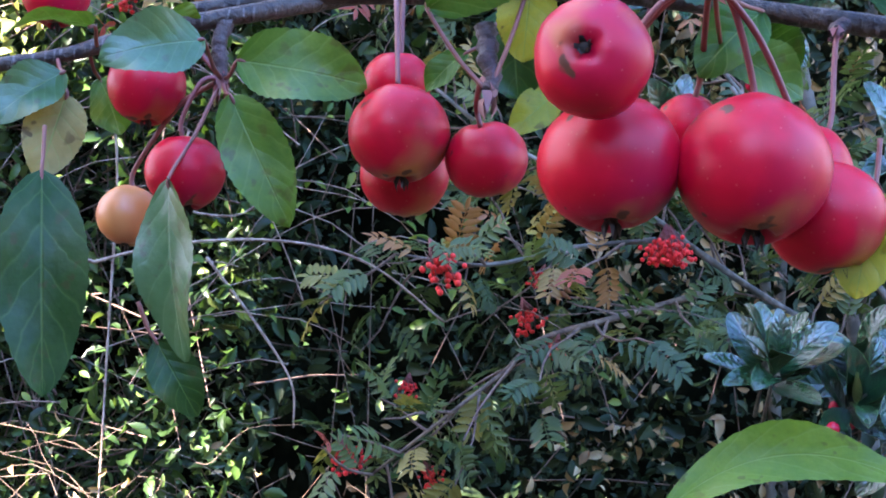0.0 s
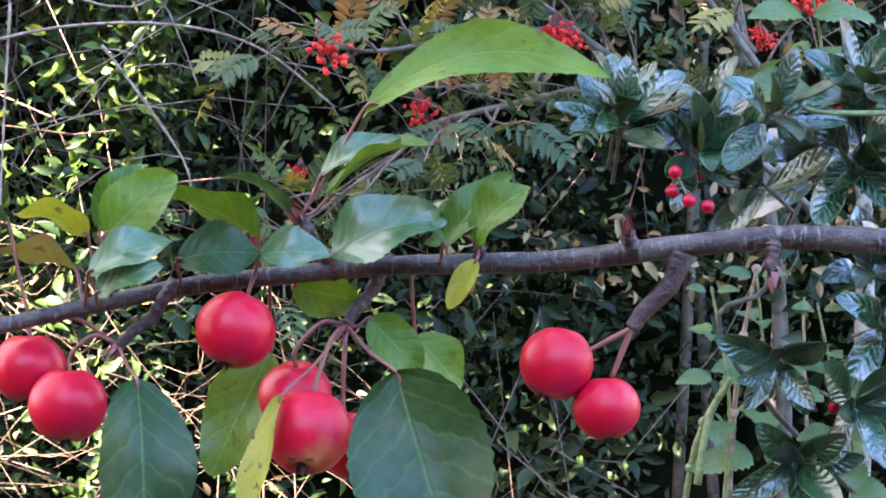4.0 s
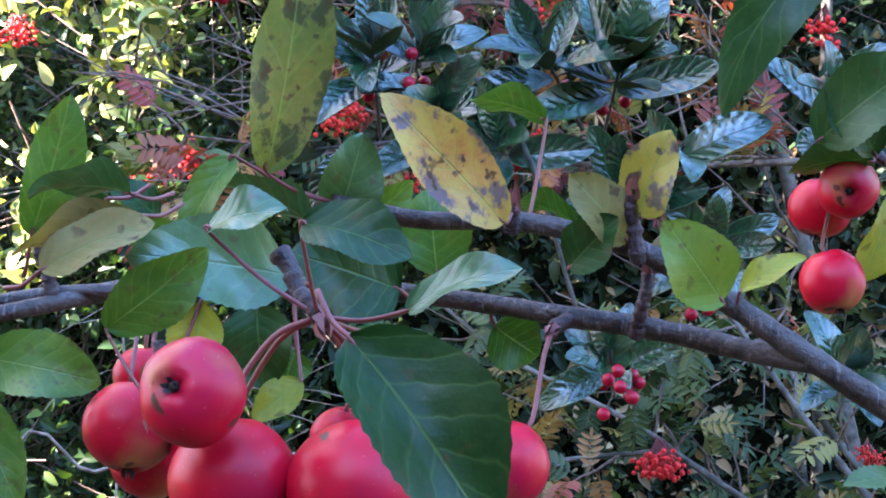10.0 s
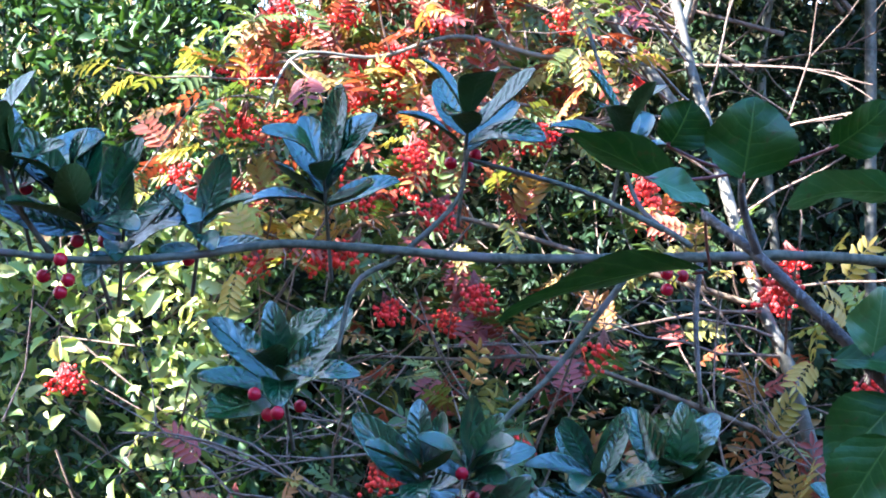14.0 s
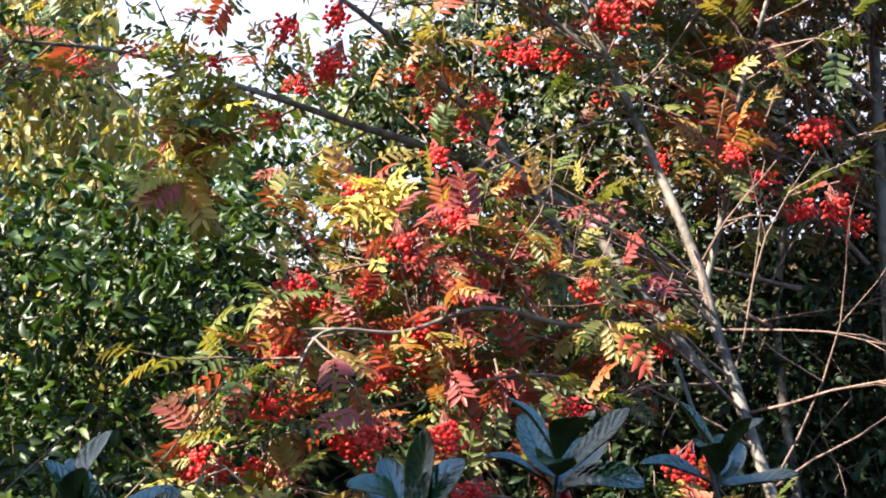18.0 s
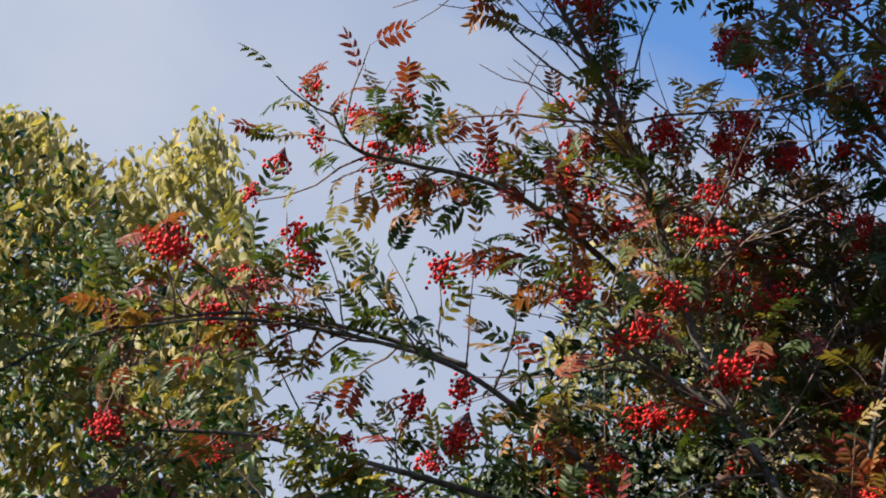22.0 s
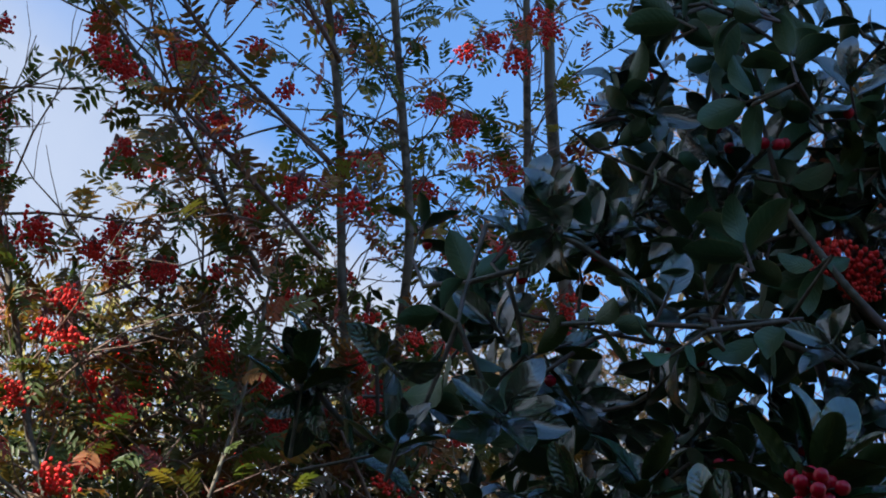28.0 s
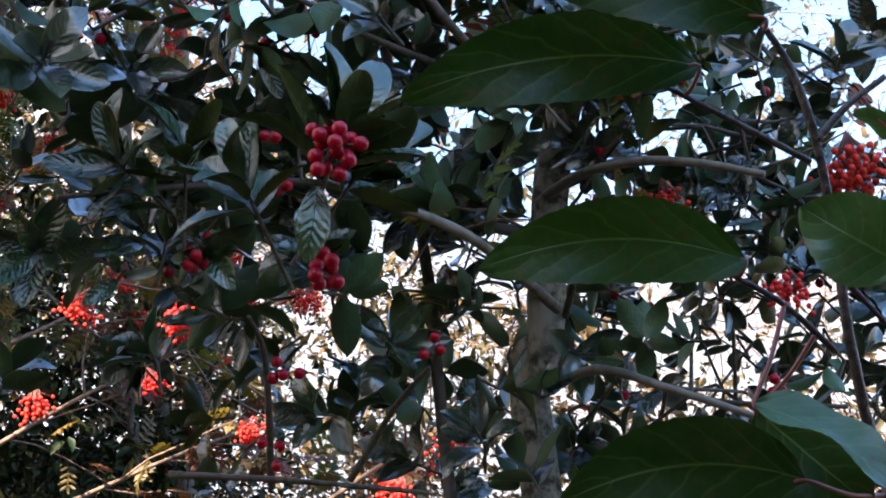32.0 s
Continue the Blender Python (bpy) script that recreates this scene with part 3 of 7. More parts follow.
def rand_dir(r):
    while True:
        v = Vector((r.uniform(-1, 1), r.uniform(-1, 1), r.uniform(-1, 1)))
        if 0.1 < v.length < 1:
            return v.normalized()


# ---------------------------------------------------------------- ground and the added sun-blocking wall behind
def ground():
    n, size = 60, 120.0
    s = np.sign(np.linspace(-1, 1, n + 1)) * np.abs(np.linspace(-1, 1, n + 1)) ** 3 * size
    V = [(x, y + 2, 0.05 * noise.noise((x * 0.9, y * 0.9, 0))) for y in s for x in s]
    F = [(j * (n + 1) + i, j * (n + 1) + i + 1, (j + 1) * (n + 1) + i + 1, (j + 1) * (n + 1) + i) for j in range(n) for i in range(n)]
    ob = new("ground", mesh_from("ground", V, F, soil))
    tagged(ob, "dark soil with moss and leaf litter", "ground", kind="structure")


ground()


def sun_blocker():
    """Unseen stepped wall added behind the viewer to block sun; gaps let it through."""
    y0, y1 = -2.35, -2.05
    # Notches aim sun patches at the plants; the low end hides the horizon.
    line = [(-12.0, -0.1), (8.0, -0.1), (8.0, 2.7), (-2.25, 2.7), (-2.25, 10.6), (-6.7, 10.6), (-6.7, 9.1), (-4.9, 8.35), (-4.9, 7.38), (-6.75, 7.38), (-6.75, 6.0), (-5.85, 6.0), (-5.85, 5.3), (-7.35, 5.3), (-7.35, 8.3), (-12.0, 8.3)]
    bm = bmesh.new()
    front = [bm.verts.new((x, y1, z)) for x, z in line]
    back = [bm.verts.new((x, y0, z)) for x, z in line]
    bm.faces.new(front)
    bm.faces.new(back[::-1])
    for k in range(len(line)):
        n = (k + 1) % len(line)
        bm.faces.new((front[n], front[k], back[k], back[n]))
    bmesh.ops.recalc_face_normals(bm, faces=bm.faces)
    me = bpy.data.meshes.new("sun_blocker_wall")
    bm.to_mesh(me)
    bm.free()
    me.materials.append(sun_blocker_skin)
    tagged(new("sun_blocker_wall", me), "plain brown unseen wall behind the viewer, added to shape the sunlight", "wall", kind="structure")


sun_blocker()

# ---------------------------------------------------------------- hedge and far foliage
SMALL_LEAF = leaf_data(4, 2, 0.46, 0.09, 0.34, widest=0.4)
HANG_LEAF = leaf_data(4, 2, 0.34, 0.10, 0.2, widest=0.4)


def leaf_mass(name, label, category, box, count, size, mat, parent_at, density=None, hang=0.0, data=None, seed=1, out=(0, -1, 0.4), lean=0.8, every=40, thick=1.0):
    """A body of foliage inside a box: leaves where the density noise lets them grow, on a web of twigs."""
    r = random.Random(seed)
    (x0, x1), (y0, y1), (z0, z1) = box
    t = thing(name, parent_at, label, category)
    ms, twigs = [], []
    tries = 0
    while len(ms) < count and tries < count * 8:
        tries += 1
        p = Vector((r.uniform(x0, x1), r.uniform(y0, y1), r.uniform(z0, z1)))
        if density and r.random() > density(p):
            continue
        d = rand_dir(r) + Vector((0, -0.3, -hang))
        fc = Vector(out) * lean + rand_dir(r)
        ms.append(mat_of(p, d, fc, size * (0.55 + 1.2 * r.random() ** 2)))
        if len(ms) % every == 0:
            e = p + rand_dir(r) * r.uniform(0.15, 0.5) + Vector((0, 0.1, 0.1))
            if density and density(e) <= 0.05:
                continue
            twigs.append(([p, p.lerp(e, 0.5) + rand_dir(r) * 0.03, e], 0.0013 * thick, 0.0024 * thick))
    scatter("foliage", data or SMALL_LEAF, ms, mat, t)
    many_tubes("brushwood", twigs, rowan_twig, t, 3)
    return t


def clumps(p, s=2.2, lo=0.42, hi=0.62, seed=0.0):
    v = noise.fractal((p.x * s + seed, p.y * s, p.z * s), 1.0, 2.0, 3) * 0.5 + 0.5
    return max(0.0, min(1.0, (v - lo) / (hi - lo)))


def shade_sheet(x0, x1, y, z1, seed):
    """A folded sheet that closes the hedge from behind, near-black to paint its shade."""
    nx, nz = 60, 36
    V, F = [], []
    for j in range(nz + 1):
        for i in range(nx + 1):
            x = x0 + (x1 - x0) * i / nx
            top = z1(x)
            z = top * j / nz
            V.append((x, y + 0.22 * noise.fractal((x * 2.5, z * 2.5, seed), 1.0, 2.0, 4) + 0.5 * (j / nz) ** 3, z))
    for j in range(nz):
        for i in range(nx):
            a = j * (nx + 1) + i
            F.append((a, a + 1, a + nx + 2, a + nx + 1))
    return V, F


def hedge_top(x):
    return float(np.interp(x, (-1.95, -1.8, -1.6, -1.35, -1.1, -0.5, -0.25, 0.7, 1.4, 2.2), (4.65, 4.45, 4.2, 3.85, 3.65, 3.55, 4.15, 4.2, 3.5, 2.6))) + 0.14 * noise.noise((x * 3, 0, 0))


hedge = thing("evergreen_hedge", (0, 4.2, 0), "tall evergreen hedge grown through with ivy and bramble", "hedge")
V_, F_ = shade_sheet(-4.5, 3.4, 4.3, lambda x: min(hedge_top(x) - 0.18, 3.45), 3.0)
part("shade_sheet", mesh_from("shade_sheet", V_, F_, hedge_deep_shade), hedge)


def hedge_leaves():
    r = random.Random(11)
    ms, dark = [], []
    while len(ms) + len(dark) < 60000:
        x = r.uniform(-3.0, 2.6)
        top = hedge_top(x) + 0.12
        z = r.uniform(0.4, top)
        y = 4.25 - abs(r.gauss(0, 0.3))
        p = Vector((x, y, z))
        if r.random() > 0.12 + clumps(p, 3.0, 0.36, 0.6):
            continue
        if (z > 2.0 or x < -1.0) and r.random() > 0.12 + clumps(p, 2.0, 0.44, 0.56, 8.0):
            continue
        if z < 2.0 and x > -1.0 and r.random() > 0.1 + 0.8 * clumps(p, 1.4, 0.47, 0.58, 4.0):
            continue
        m = mat_of((x, y, z), rand_dir(r) + Vector((0, -0.3, -0.2)), Vector((0, -0.8, 0.5)) + rand_dir(r), 0.029 * r.uniform(0.5, 1.6))
        # Leaves low down and to the right get the copy with shade painted in.
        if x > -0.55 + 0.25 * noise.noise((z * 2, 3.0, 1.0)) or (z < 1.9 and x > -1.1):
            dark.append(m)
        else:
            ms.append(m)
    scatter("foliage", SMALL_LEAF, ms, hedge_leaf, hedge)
    scatter("foliage", SMALL_LEAF, dark, hedge_leaf_in_shade, hedge)


hedge_leaves()

leaf_mass("ivy_bank", "sprawling ivy and privet leaves in sun and shade", "shrub", ((-1.7, 0.0), (2.75, 3.3), (0.5, 2.05)), 22000, 0.028, hedge_leaf, (-1.0, 3.2, 0),
          lambda p: (0.08 if p.x < -0.45 else 0.006) + clumps(p, 5.0, 0.44, 0.58) * (1.0 if p.x < -0.45 else 0.07) * (0.2 + clumps(p, 1.7, 0.42, 0.56, 3.3)), seed=3)
# Added foliage whose pale colour imitates leaves bleached out by low sun.
leaf_mass("sun_glare_shrub", "leafy shrub in full sun, the glare painted as pale cream leaves", "shrub", ((-1.3, -0.6), (2.65, 3.05), (1.55, 2.3)), 2100, 0.034, sun_glare_leaf, (-0.9, 2.8, 0),
          lambda p: 0.01 + clumps(p, 4.0, 0.50, 0.57, 41.0), seed=24, out=(-0.5, -0.8, 0.4), lean=1.2)
leaf_mass("shaded_shrub", "evergreen shrub deep in shade, painted with darker leaves", "shrub", ((-0.6, 2.2), (2.8, 3.9), (0.0, 2.1)), 10000, 0.036, hedge_leaf_in_shade, (0.6, 3.3, 0),
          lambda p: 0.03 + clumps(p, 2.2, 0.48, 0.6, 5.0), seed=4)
leaf_mass("evergreen_shrub", "dense evergreen shrub behind the rowan stems, shade painted into its leaves", "shrub", ((-0.6, 1.3), (3.65, 4.15), (2.0, 4.05)), 24000, 0.032, hedge_leaf_in_shade, (0.3, 3.9, 0),
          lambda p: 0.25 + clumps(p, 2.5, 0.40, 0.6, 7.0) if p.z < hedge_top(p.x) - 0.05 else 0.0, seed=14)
leaf_mass("climber", "leafy climber on the hedge with broad pale leaves", "shrub", ((-2.4, -0.75), (3.3, 4.0), (1.6, 3.2)), 17000, 0.034, hedge_leaf, (-1.4, 3.6, 0),
          lambda p: 0.03 + clumps(p, 3.5, 0.47, 0.58, 9.0), seed=5)

leaf_mass("dry_bracken", "pale brown dry bracken and dead leaves under the rowan", "plant", ((0.05, 1.3), (2.75, 3.3), (0.9, 2.0)), 1800, 0.024, dry_leaf, (0.6, 3.0, 0),
          lambda p: clumps(p, 3.5, 0.46, 0.6, 31.0), seed=9)


def skyline(p):
    """How far the far trees reach up, by the direction they stand in."""
    a = p.x / p.y + 0.02 * noise.noise((p.x * 4, p.y * 4, p.z * 4))
    s = float(np.interp(a, (-0.6, -0.5, -0.46, -0.42, -0.37, -0.345, -0.315, -0.13, -0.10, -0.02, 0.1), (0.88, 0.86, 0.79, 0.79, 0.84, 0.78, 0.50, 0.50, 0.68, 0.70, 0.62)))
    return 1.0 if (p.z - 1.58) / p.y < s + 0.03 * noise.noise((p.x * 5, 7.0, p.z * 3)) else 0.0


leaf_mass("yellowing_tree", "tree with hanging yellow autumn leaves in sunlight", "tree", ((-3.4, -1.25), (4.5, 5.3), (2.9, 6.4)), 34000, 0.064, gold_leaf, (-2.2, 4.9, 0),
          lambda p: (0.25 + clumps(p, 2.2, 0.38, 0.52, 2.0)) * skyline(p), hang=1.6, data=HANG_LEAF, seed=6)
leaf_mass("golden_tree", "tree with olive and golden autumn leaves", "tree", ((-1.3, 0.35), (4.8, 5.6), (2.9, 5.6)), 9000, 0.052, gold_leaf, (-0.3, 5.2, 0),
          lambda p: (0.15 + clumps(p, 2.2, 0.40, 0.55, 14.0)) * skyline(p), hang=1.3, data=HANG_LEAF, seed=7)

leaf_mass("browning_thicket", "thicket of browning twigs and leaves behind the rowans", "shrub", ((-0.2, 4.4), (4.5, 5.6), (2.4, 5.6)), 34000, 0.042, russet_leaf, (1.5, 5.0, 0),
          lambda p: (0.03 + clumps(p, 2.6, 0.42, 0.56, 21.0)) * (1.0 if (p.z - 1.58) / p.y < float(np.interp(p.x / p.y, (-0.05, 0.05, 0.12, 0.3, 0.5, 1.0), (0.45, 0.52, 0.62, 0.7, 0.5, 0.42))) + 0.08 * noise.noise((p.x * 3, 2.0, p.z * 2)) else 0.0), hang=0.5, data=HANG_LEAF, seed=12)



def lace(p):
    """The thin outer twigs of the far trees, higher towards the east."""
    top = float(np.interp(p.x / p.y, (0.05, 0.15, 0.25, 0.4, 0.8), (0.45, 0.58, 0.78, 0.95, 1.0)))
    return ((0.3 if p.x < 0.45 * p.y else 0.1) + 0.8 * clumps(p, 2.0, 0.42, 0.56, 27.0)) if (p.z - 1.58) / p.y < top + 0.08 * noise.noise((p.x * 3, 5.0, p.z * 2)) else 0.0


leaf_mass("thin_twigged_tree", "tree of fine twigs with sparse russet leaves against the sky", "tree", ((0.3, 5.0), (4.6, 6.2), (2.6, 7.6)), 12000, 0.042, twig_leaf, (2.6, 5.4, 0),
          lace, hang=0.5, data=HANG_LEAF, seed=15, every=5, thick=1.5)

# ---------------------------------------------------------------- rowan
def rowan_leaf_data(pairs=6, seed=0):
    """A pinnate leaf of length 1: leaflets in pairs on a thin rachis, with one at the tip."""
    r = random.Random(seed)
    V, F, U = [], [], []

    def leaflet(base, d, length, width, droop):
        d = Vector(d).normalized()
        x = Vector((d.y, -d.x, 0)).normalized()
        b = len(V)
        z = Vector((0, 0, 1))
        for v, w in ((0, 0), (0.3, -0.9), (0.72, -0.75), (0.95, -0.2), (1, 0), (0.95, 0.2), (0.72, 0.75), (0.3, 0.9), (0.5, 0)):
            V.append(base + d * (v * length) + x * (w * width / 2) + z * (abs(w) * width * 0.22 - droop * length * v * v))
            U.append((0.5 + w * 0.5, v))
        F.extend([(b, b + 8, b + 2, b + 1), (b + 8, b + 4, b + 3, b + 2), (b, b + 7, b + 6, b + 8), (b + 8, b + 6, b + 5, b + 4)])

    def rib(v):
        return Vector((0, v, 0.14 * math.sin(v * 2.7)))
    for i in range(pairs):
        v = 0.24 + 0.66 * i / (pairs - 1)
        for s in (-1, 1):
            ln = 0.39 * (1 - 0.35 * abs(v - 0.55)) * r.uniform(0.88, 1.1)
            leaflet(rib(v), (s, 0.55 + r.uniform(-0.12, 0.12), 0), ln, ln * 0.40, r.uniform(0.05, 0.45))
    leaflet(rib(0.93), (0, 1, 0), 0.30, 0.10, 0.1)
    b = len(V)
    for k in range(5):
        v = k / 4 * 0.95
        q = rib(v)
        V.extend([q + Vector((-0.008, 0, 0)), q + Vector((0.008, 0, 0))])
        U.extend([(0.45, v), (0.55, v)])
    for k in range(4):
        F.append((b + 2 * k, b + 2 * k + 1, b + 2 * k + 3, b + 2 * k + 2))
    return np.array([tuple(v) for v in V]), np.array(F), np.array(U)


ROWAN_DATA = [rowan_leaf_data(5, 1), rowan_leaf_data(6, 2), rowan_leaf_data(4, 3)]
ROWAN_MESH = [mesh_from("leaf", v, f, rowan_leaf, uv=u) for v, f, u in ROWAN_DATA]
BROWN_MESH = [mesh_from("leaf", v, f, brown_rowan_leaf, uv=u) for v, f, u in ROWAN_DATA]
YELLOW_MESH = [mesh_from("leaf", v, f, yellow_rowan_leaf, uv=u) for v, f, u in ROWAN_DATA]
YOUNG_MESH = [mesh_from("leaf", v, f, young_rowan_leaf, uv=u) for v, f, u in ROWAN_DATA]


def ball(radius, rings=5, segs=8):
    V = [(0, 0, radius)]
    F = []
    for i in range(1, rings):
        a = math.pi * i / rings
        for k in range(segs):
            b = 2 * math.pi * k / segs
            V.append((radius * math.sin(a) * math.cos(b), radius * math.sin(a) * math.sin(b), radius * math.cos(a)))
    V.append((0, 0, -radius * 0.93))
    for k in range(segs):
        F.append((0, 1 + k, 1 + (k + 1) % segs, 1 + (k + 1) % segs))
        for i in range(rings - 2):
            a, b = 1 + i * segs + k, 1 + i * segs + (k + 1) % segs
            F.append((a, a + segs, b + segs, b))
        l = 1 + (rings - 2) * segs
        F.append((len(V) - 1, l + (k + 1) % segs, l + k, l + k))
    return np.array(V), F


def quad_mesh(name, V, F, mats, mat_index=None):
    me = bpy.data.meshes.new(name)
    me.from_pydata([tuple(v) for v in V], [], [tuple(dict.fromkeys(f)) for f in F])
    for p in me.polygons:
        p.use_smooth = True
    for m in mats:
        me.materials.append(m)
    if mat_index is not None:
        for p, i in zip(me.polygons, mat_index):
            p.material_index = i
    me.update()
    return me


def berry_cluster_mesh(seed, count=42, width=0.085):
    """A flat-topped hanging corymb of rowan berries on thin red stalks; its stalk joins at the origin."""
    r = random.Random(seed)
    V, F, I = [], [], []
    spots = []
    while len(spots) < count:
        p = Vector((r.gauss(0, 0.3) * width, r.gauss(0, 0.3) * width, -0.03 - r.random() * 0.042))
        if all((p - q).length > 0.0070 for q in spots):
            spots.append(p)
    for p in spots:
        b = len(V)
        bv, bf = ball(0.0046 * r.uniform(0.85, 1.12), 4, 6)
        V += [tuple(Vector(v) + p) for v in bv]
        F += [tuple(i + b for i in f) for f in bf]
        I += [0] * len(bf)
    for p in spots[::2]:
        b = len(V)
        mid = Vector((p.x * 0.35, p.y * 0.35, -0.02))
        tv, tf = tube_data([(0, 0, 0), mid, p], 0.0012, 0.0006, 3)
        V += [tuple(v) for v in tv]
        F += [tuple(i + b for i in f) for f in tf]
        I += [1] * len(tf)
    return quad_mesh("fruit_head", V, F, [rowan_berry, stalk_red], I)


CLUSTERS = [berry_cluster_mesh(s, c, w) for s, c, w in ((1, 70, 0.054), (2, 52, 0.046), (3, 90, 0.062), (4, 40, 0.040))]


class Rowan:
    """Gathers limbs, twigs, leaves and berries of one rowan."""

    def __init__(self, at, label, seed, young=False, brown=False):
        self.young, self.brown = young, brown
        self.t = thing("rowan", at, label, "tree", "rowans")
        self.r = random.Random(seed)
        self.twigs, self.far = [], []
        self.near = 0

    def limb(self, pts, r0, r1, mat=None, name="limb"):
        tube(name, pts, r0, r1, mat or rowan_bark, self.t, 8, 6, 0.06, len(self.twigs))
        return smooth_line(pts, 6)

    def leaf(self, base, d, size=None):
        r = self.r
        size = size or (r.uniform(0.05, 0.078) if self.young else r.uniform(0.058, 0.092))
        up = Vector((0, -0.35, 0.9)) + rand_dir(r) * 0.7
        k = r.randrange(3)
        if self.near < 210:
            self.near += 1
            m = frame_of(base, Vector(base) + Vector(d), up) @ Matrix.Diagonal((size, size, size, 1))
            ob = new("leaf", (YOUNG_MESH if self.young else BROWN_MESH if self.brown else ROWAN_MESH)[k])
            place(ob, m, self.t)
        else:
            self.far.append((k, mat_of(base, d, up, size)))

    def cluster(self, at, big=None, scale=None):
        r = self.r
        ob = new("fruit_head", CLUSTERS[r.randrange(4) if big is None else big])
        s = scale or r.uniform(0.7, 1.05)
        place(ob, Matrix.Translation(at) @ Euler((r.uniform(-0.5, 0.5), r.uniform(-0.5, 0.5), r.uniform(0, 6))).to_matrix().to_4x4() @ Matrix.Diagonal((s, s, s, 1)), self.t)

    def spray(self, base, d, length, n=6, berries=0.3):
        """A twig with leaves along it and maybe a berry cluster at its end."""
        r = self.r
        d = Vector(d).normalized()
        pts = [Vector(base)]
        for k in range(4):
            d = (d + rand_dir(r) * 0.28).normalized()
            pts.append(pts[-1] + d * length / 4)
        self.twigs.append((pts, 0.0026, 0.0012))
        for k in range(n):
            f = 0.3 + 0.7 * k / max(1, n - 1)
            i = min(3, int(f * 4))
            p = pts[i].lerp(pts[i + 1], min(1.0, f * 4 - i))
            ld = (d * 0.6 + rand_dir(r) + Vector((0, 0, -0.15))).normalized()
            self.leaf(p, ld)
        if r.random() < berries:
            self.cluster(pts[-1])

    def clothe(self, line, step=0.09, length=(0.12, 0.35), lift=0.5, n=(3, 6), berries=0.25, start=0.0):
        """Sprays along a limb."""
        r = self.r
        total, nextat = 0.0, 0.0
        full = sum((b - a).length for a, b in zip(line, line[1:]))
        for a, b in zip(line, line[1:]):
            total += (b - a).length
            while nextat < total:
                if nextat > start * full:
                    axis = (b - a).normalized()
                    d = rand_dir(r)
                    d = (d - axis * d.dot(axis) * 0.6 + axis * 0.5 + Vector((0, 0, lift * 0.5))).normalized()
                    self.spray(b, d, r.uniform(*length), r.randint(*n), berries)
                nextat += step * r.uniform(0.6, 1.4)

    def finish(self):
        many_tubes("brushwood", self.twigs, rowan_twig, self.t, 4)
        for k in range(3):
            ms = [m for j, m in self.far if j == k]
            if ms:
                scatter("foliage", ROWAN_DATA[k], ms, brown_rowan_leaf_many if self.brown else rowan_leaf_many, self.t)


# the leaning rowan with a pale main stem
R1 = Rowan((0.55, 3.1, 0.0), "rowan with orange-red berries and turning leaves", 1)
stem = R1.limb([(0.66, 3.0, -0.05), (0.62, 2.98, 0.9), (0.379, 2.957, 1.946), (0.290, 2.978, 2.213), (0.188, 3.045, 2.605), (0.138, 3.039, 2.801), (0.040, 3.076, 3.083), (-0.065, 3.011, 3.329), (-0.134, 2.912, 3.638), (-0.212, 2.863, 3.912), (-0.351, 2.716, 4.208), (-0.453, 2.571, 4.468), (-0.567, 2.481, 4.654)], 0.0142, 0.004, name="trunk")
R1.clothe(stem[34:], 0.035, (0.1, 0.34), 0.6, (3, 6), 0.25)
arm = R1.limb([(0.176, 3.150, 2.567), (-0.035, 3.165, 2.873), (-0.142, 3.177, 2.977), (-0.363, 3.133, 3.052), (-0.501, 3.054, 3.069), (-0.664, 2.959, 3.093), (-0.899, 2.830, 3.121), (-1.081, 2.723, 3.098)], 0.013, 0.003)
R1.clothe(arm, 0.045, (0.1, 0.28), 0.2, (3, 6), 0.1, 0.15)
arm = R1.limb([(-0.060, 3.140, 2.795), (-0.215, 3.097, 3.032), (-0.300, 3.055, 3.114), (-0.406, 3.001, 3.204), (-0.547, 2.887, 3.276), (-0.734, 2.777, 3.300), (-0.932, 2.667, 3.291), (-1.108, 2.576, 3.233)], 0.009, 0.0025)
R1.clothe(arm, 0.045, (0.1, 0.3), 0.4, (3, 6), 0.1, 0.1)
arm = R1.limb([(-0.144, 3.113, 3.473), (-0.248, 3.034, 3.587), (-0.400, 2.945, 3.695), (-0.501, 2.901, 3.734), (-0.620, 2.822, 3.727), (-0.721, 2.738, 3.721), (-0.758, 2.679, 3.783)], 0.008, 0.003)
R1.clothe(arm, 0.024, (0.08, 0.26), 0.5, (3, 6), 0.14, 0.1)
arm = R1.limb([(-0.522, 2.945, 3.303), (-0.671, 2.888, 3.349), (-0.809, 2.793, 3.350), (-0.941, 2.705, 3.328), (-1.108, 2.620, 3.268), (-1.264, 2.545, 3.177)], 0.006, 0.0025)
R1.clothe(arm, 0.045, (0.1, 0.25), 0.4, (3, 6), 0.1)
arm = R1.limb([(0.369, 3.011, 3.785), (0.237, 2.871, 3.980), (0.099, 2.782, 4.163), (-0.001, 2.726, 4.294), (-0.064, 2.655, 4.429)], 0.008, 0.003)
R1.clothe(arm, 0.022, (0.1, 0.36), 0.5, (3, 6), 0.2)
arm = R1.limb([(-0.039, 3.064, 3.229), (-0.150, 3.024, 3.303), (-0.256, 2.964, 3.403), (-0.317, 2.902, 3.498)], 0.006, 0.002)
R1.clothe(arm, 0.032, (0.1, 0.3), 0.4, (3, 6), 0.06)
arm = R1.limb([(0.162, 3.152, 2.734), (0.225, 3.104, 2.991), (0.240, 3.100, 3.121), (0.343, 2.995, 3.473), (0.435, 2.868, 3.955)], 0.007, 0.003)
R1.clothe(arm, 0.032, (0.1, 0.3), 0.4, (3, 6), 0.06)
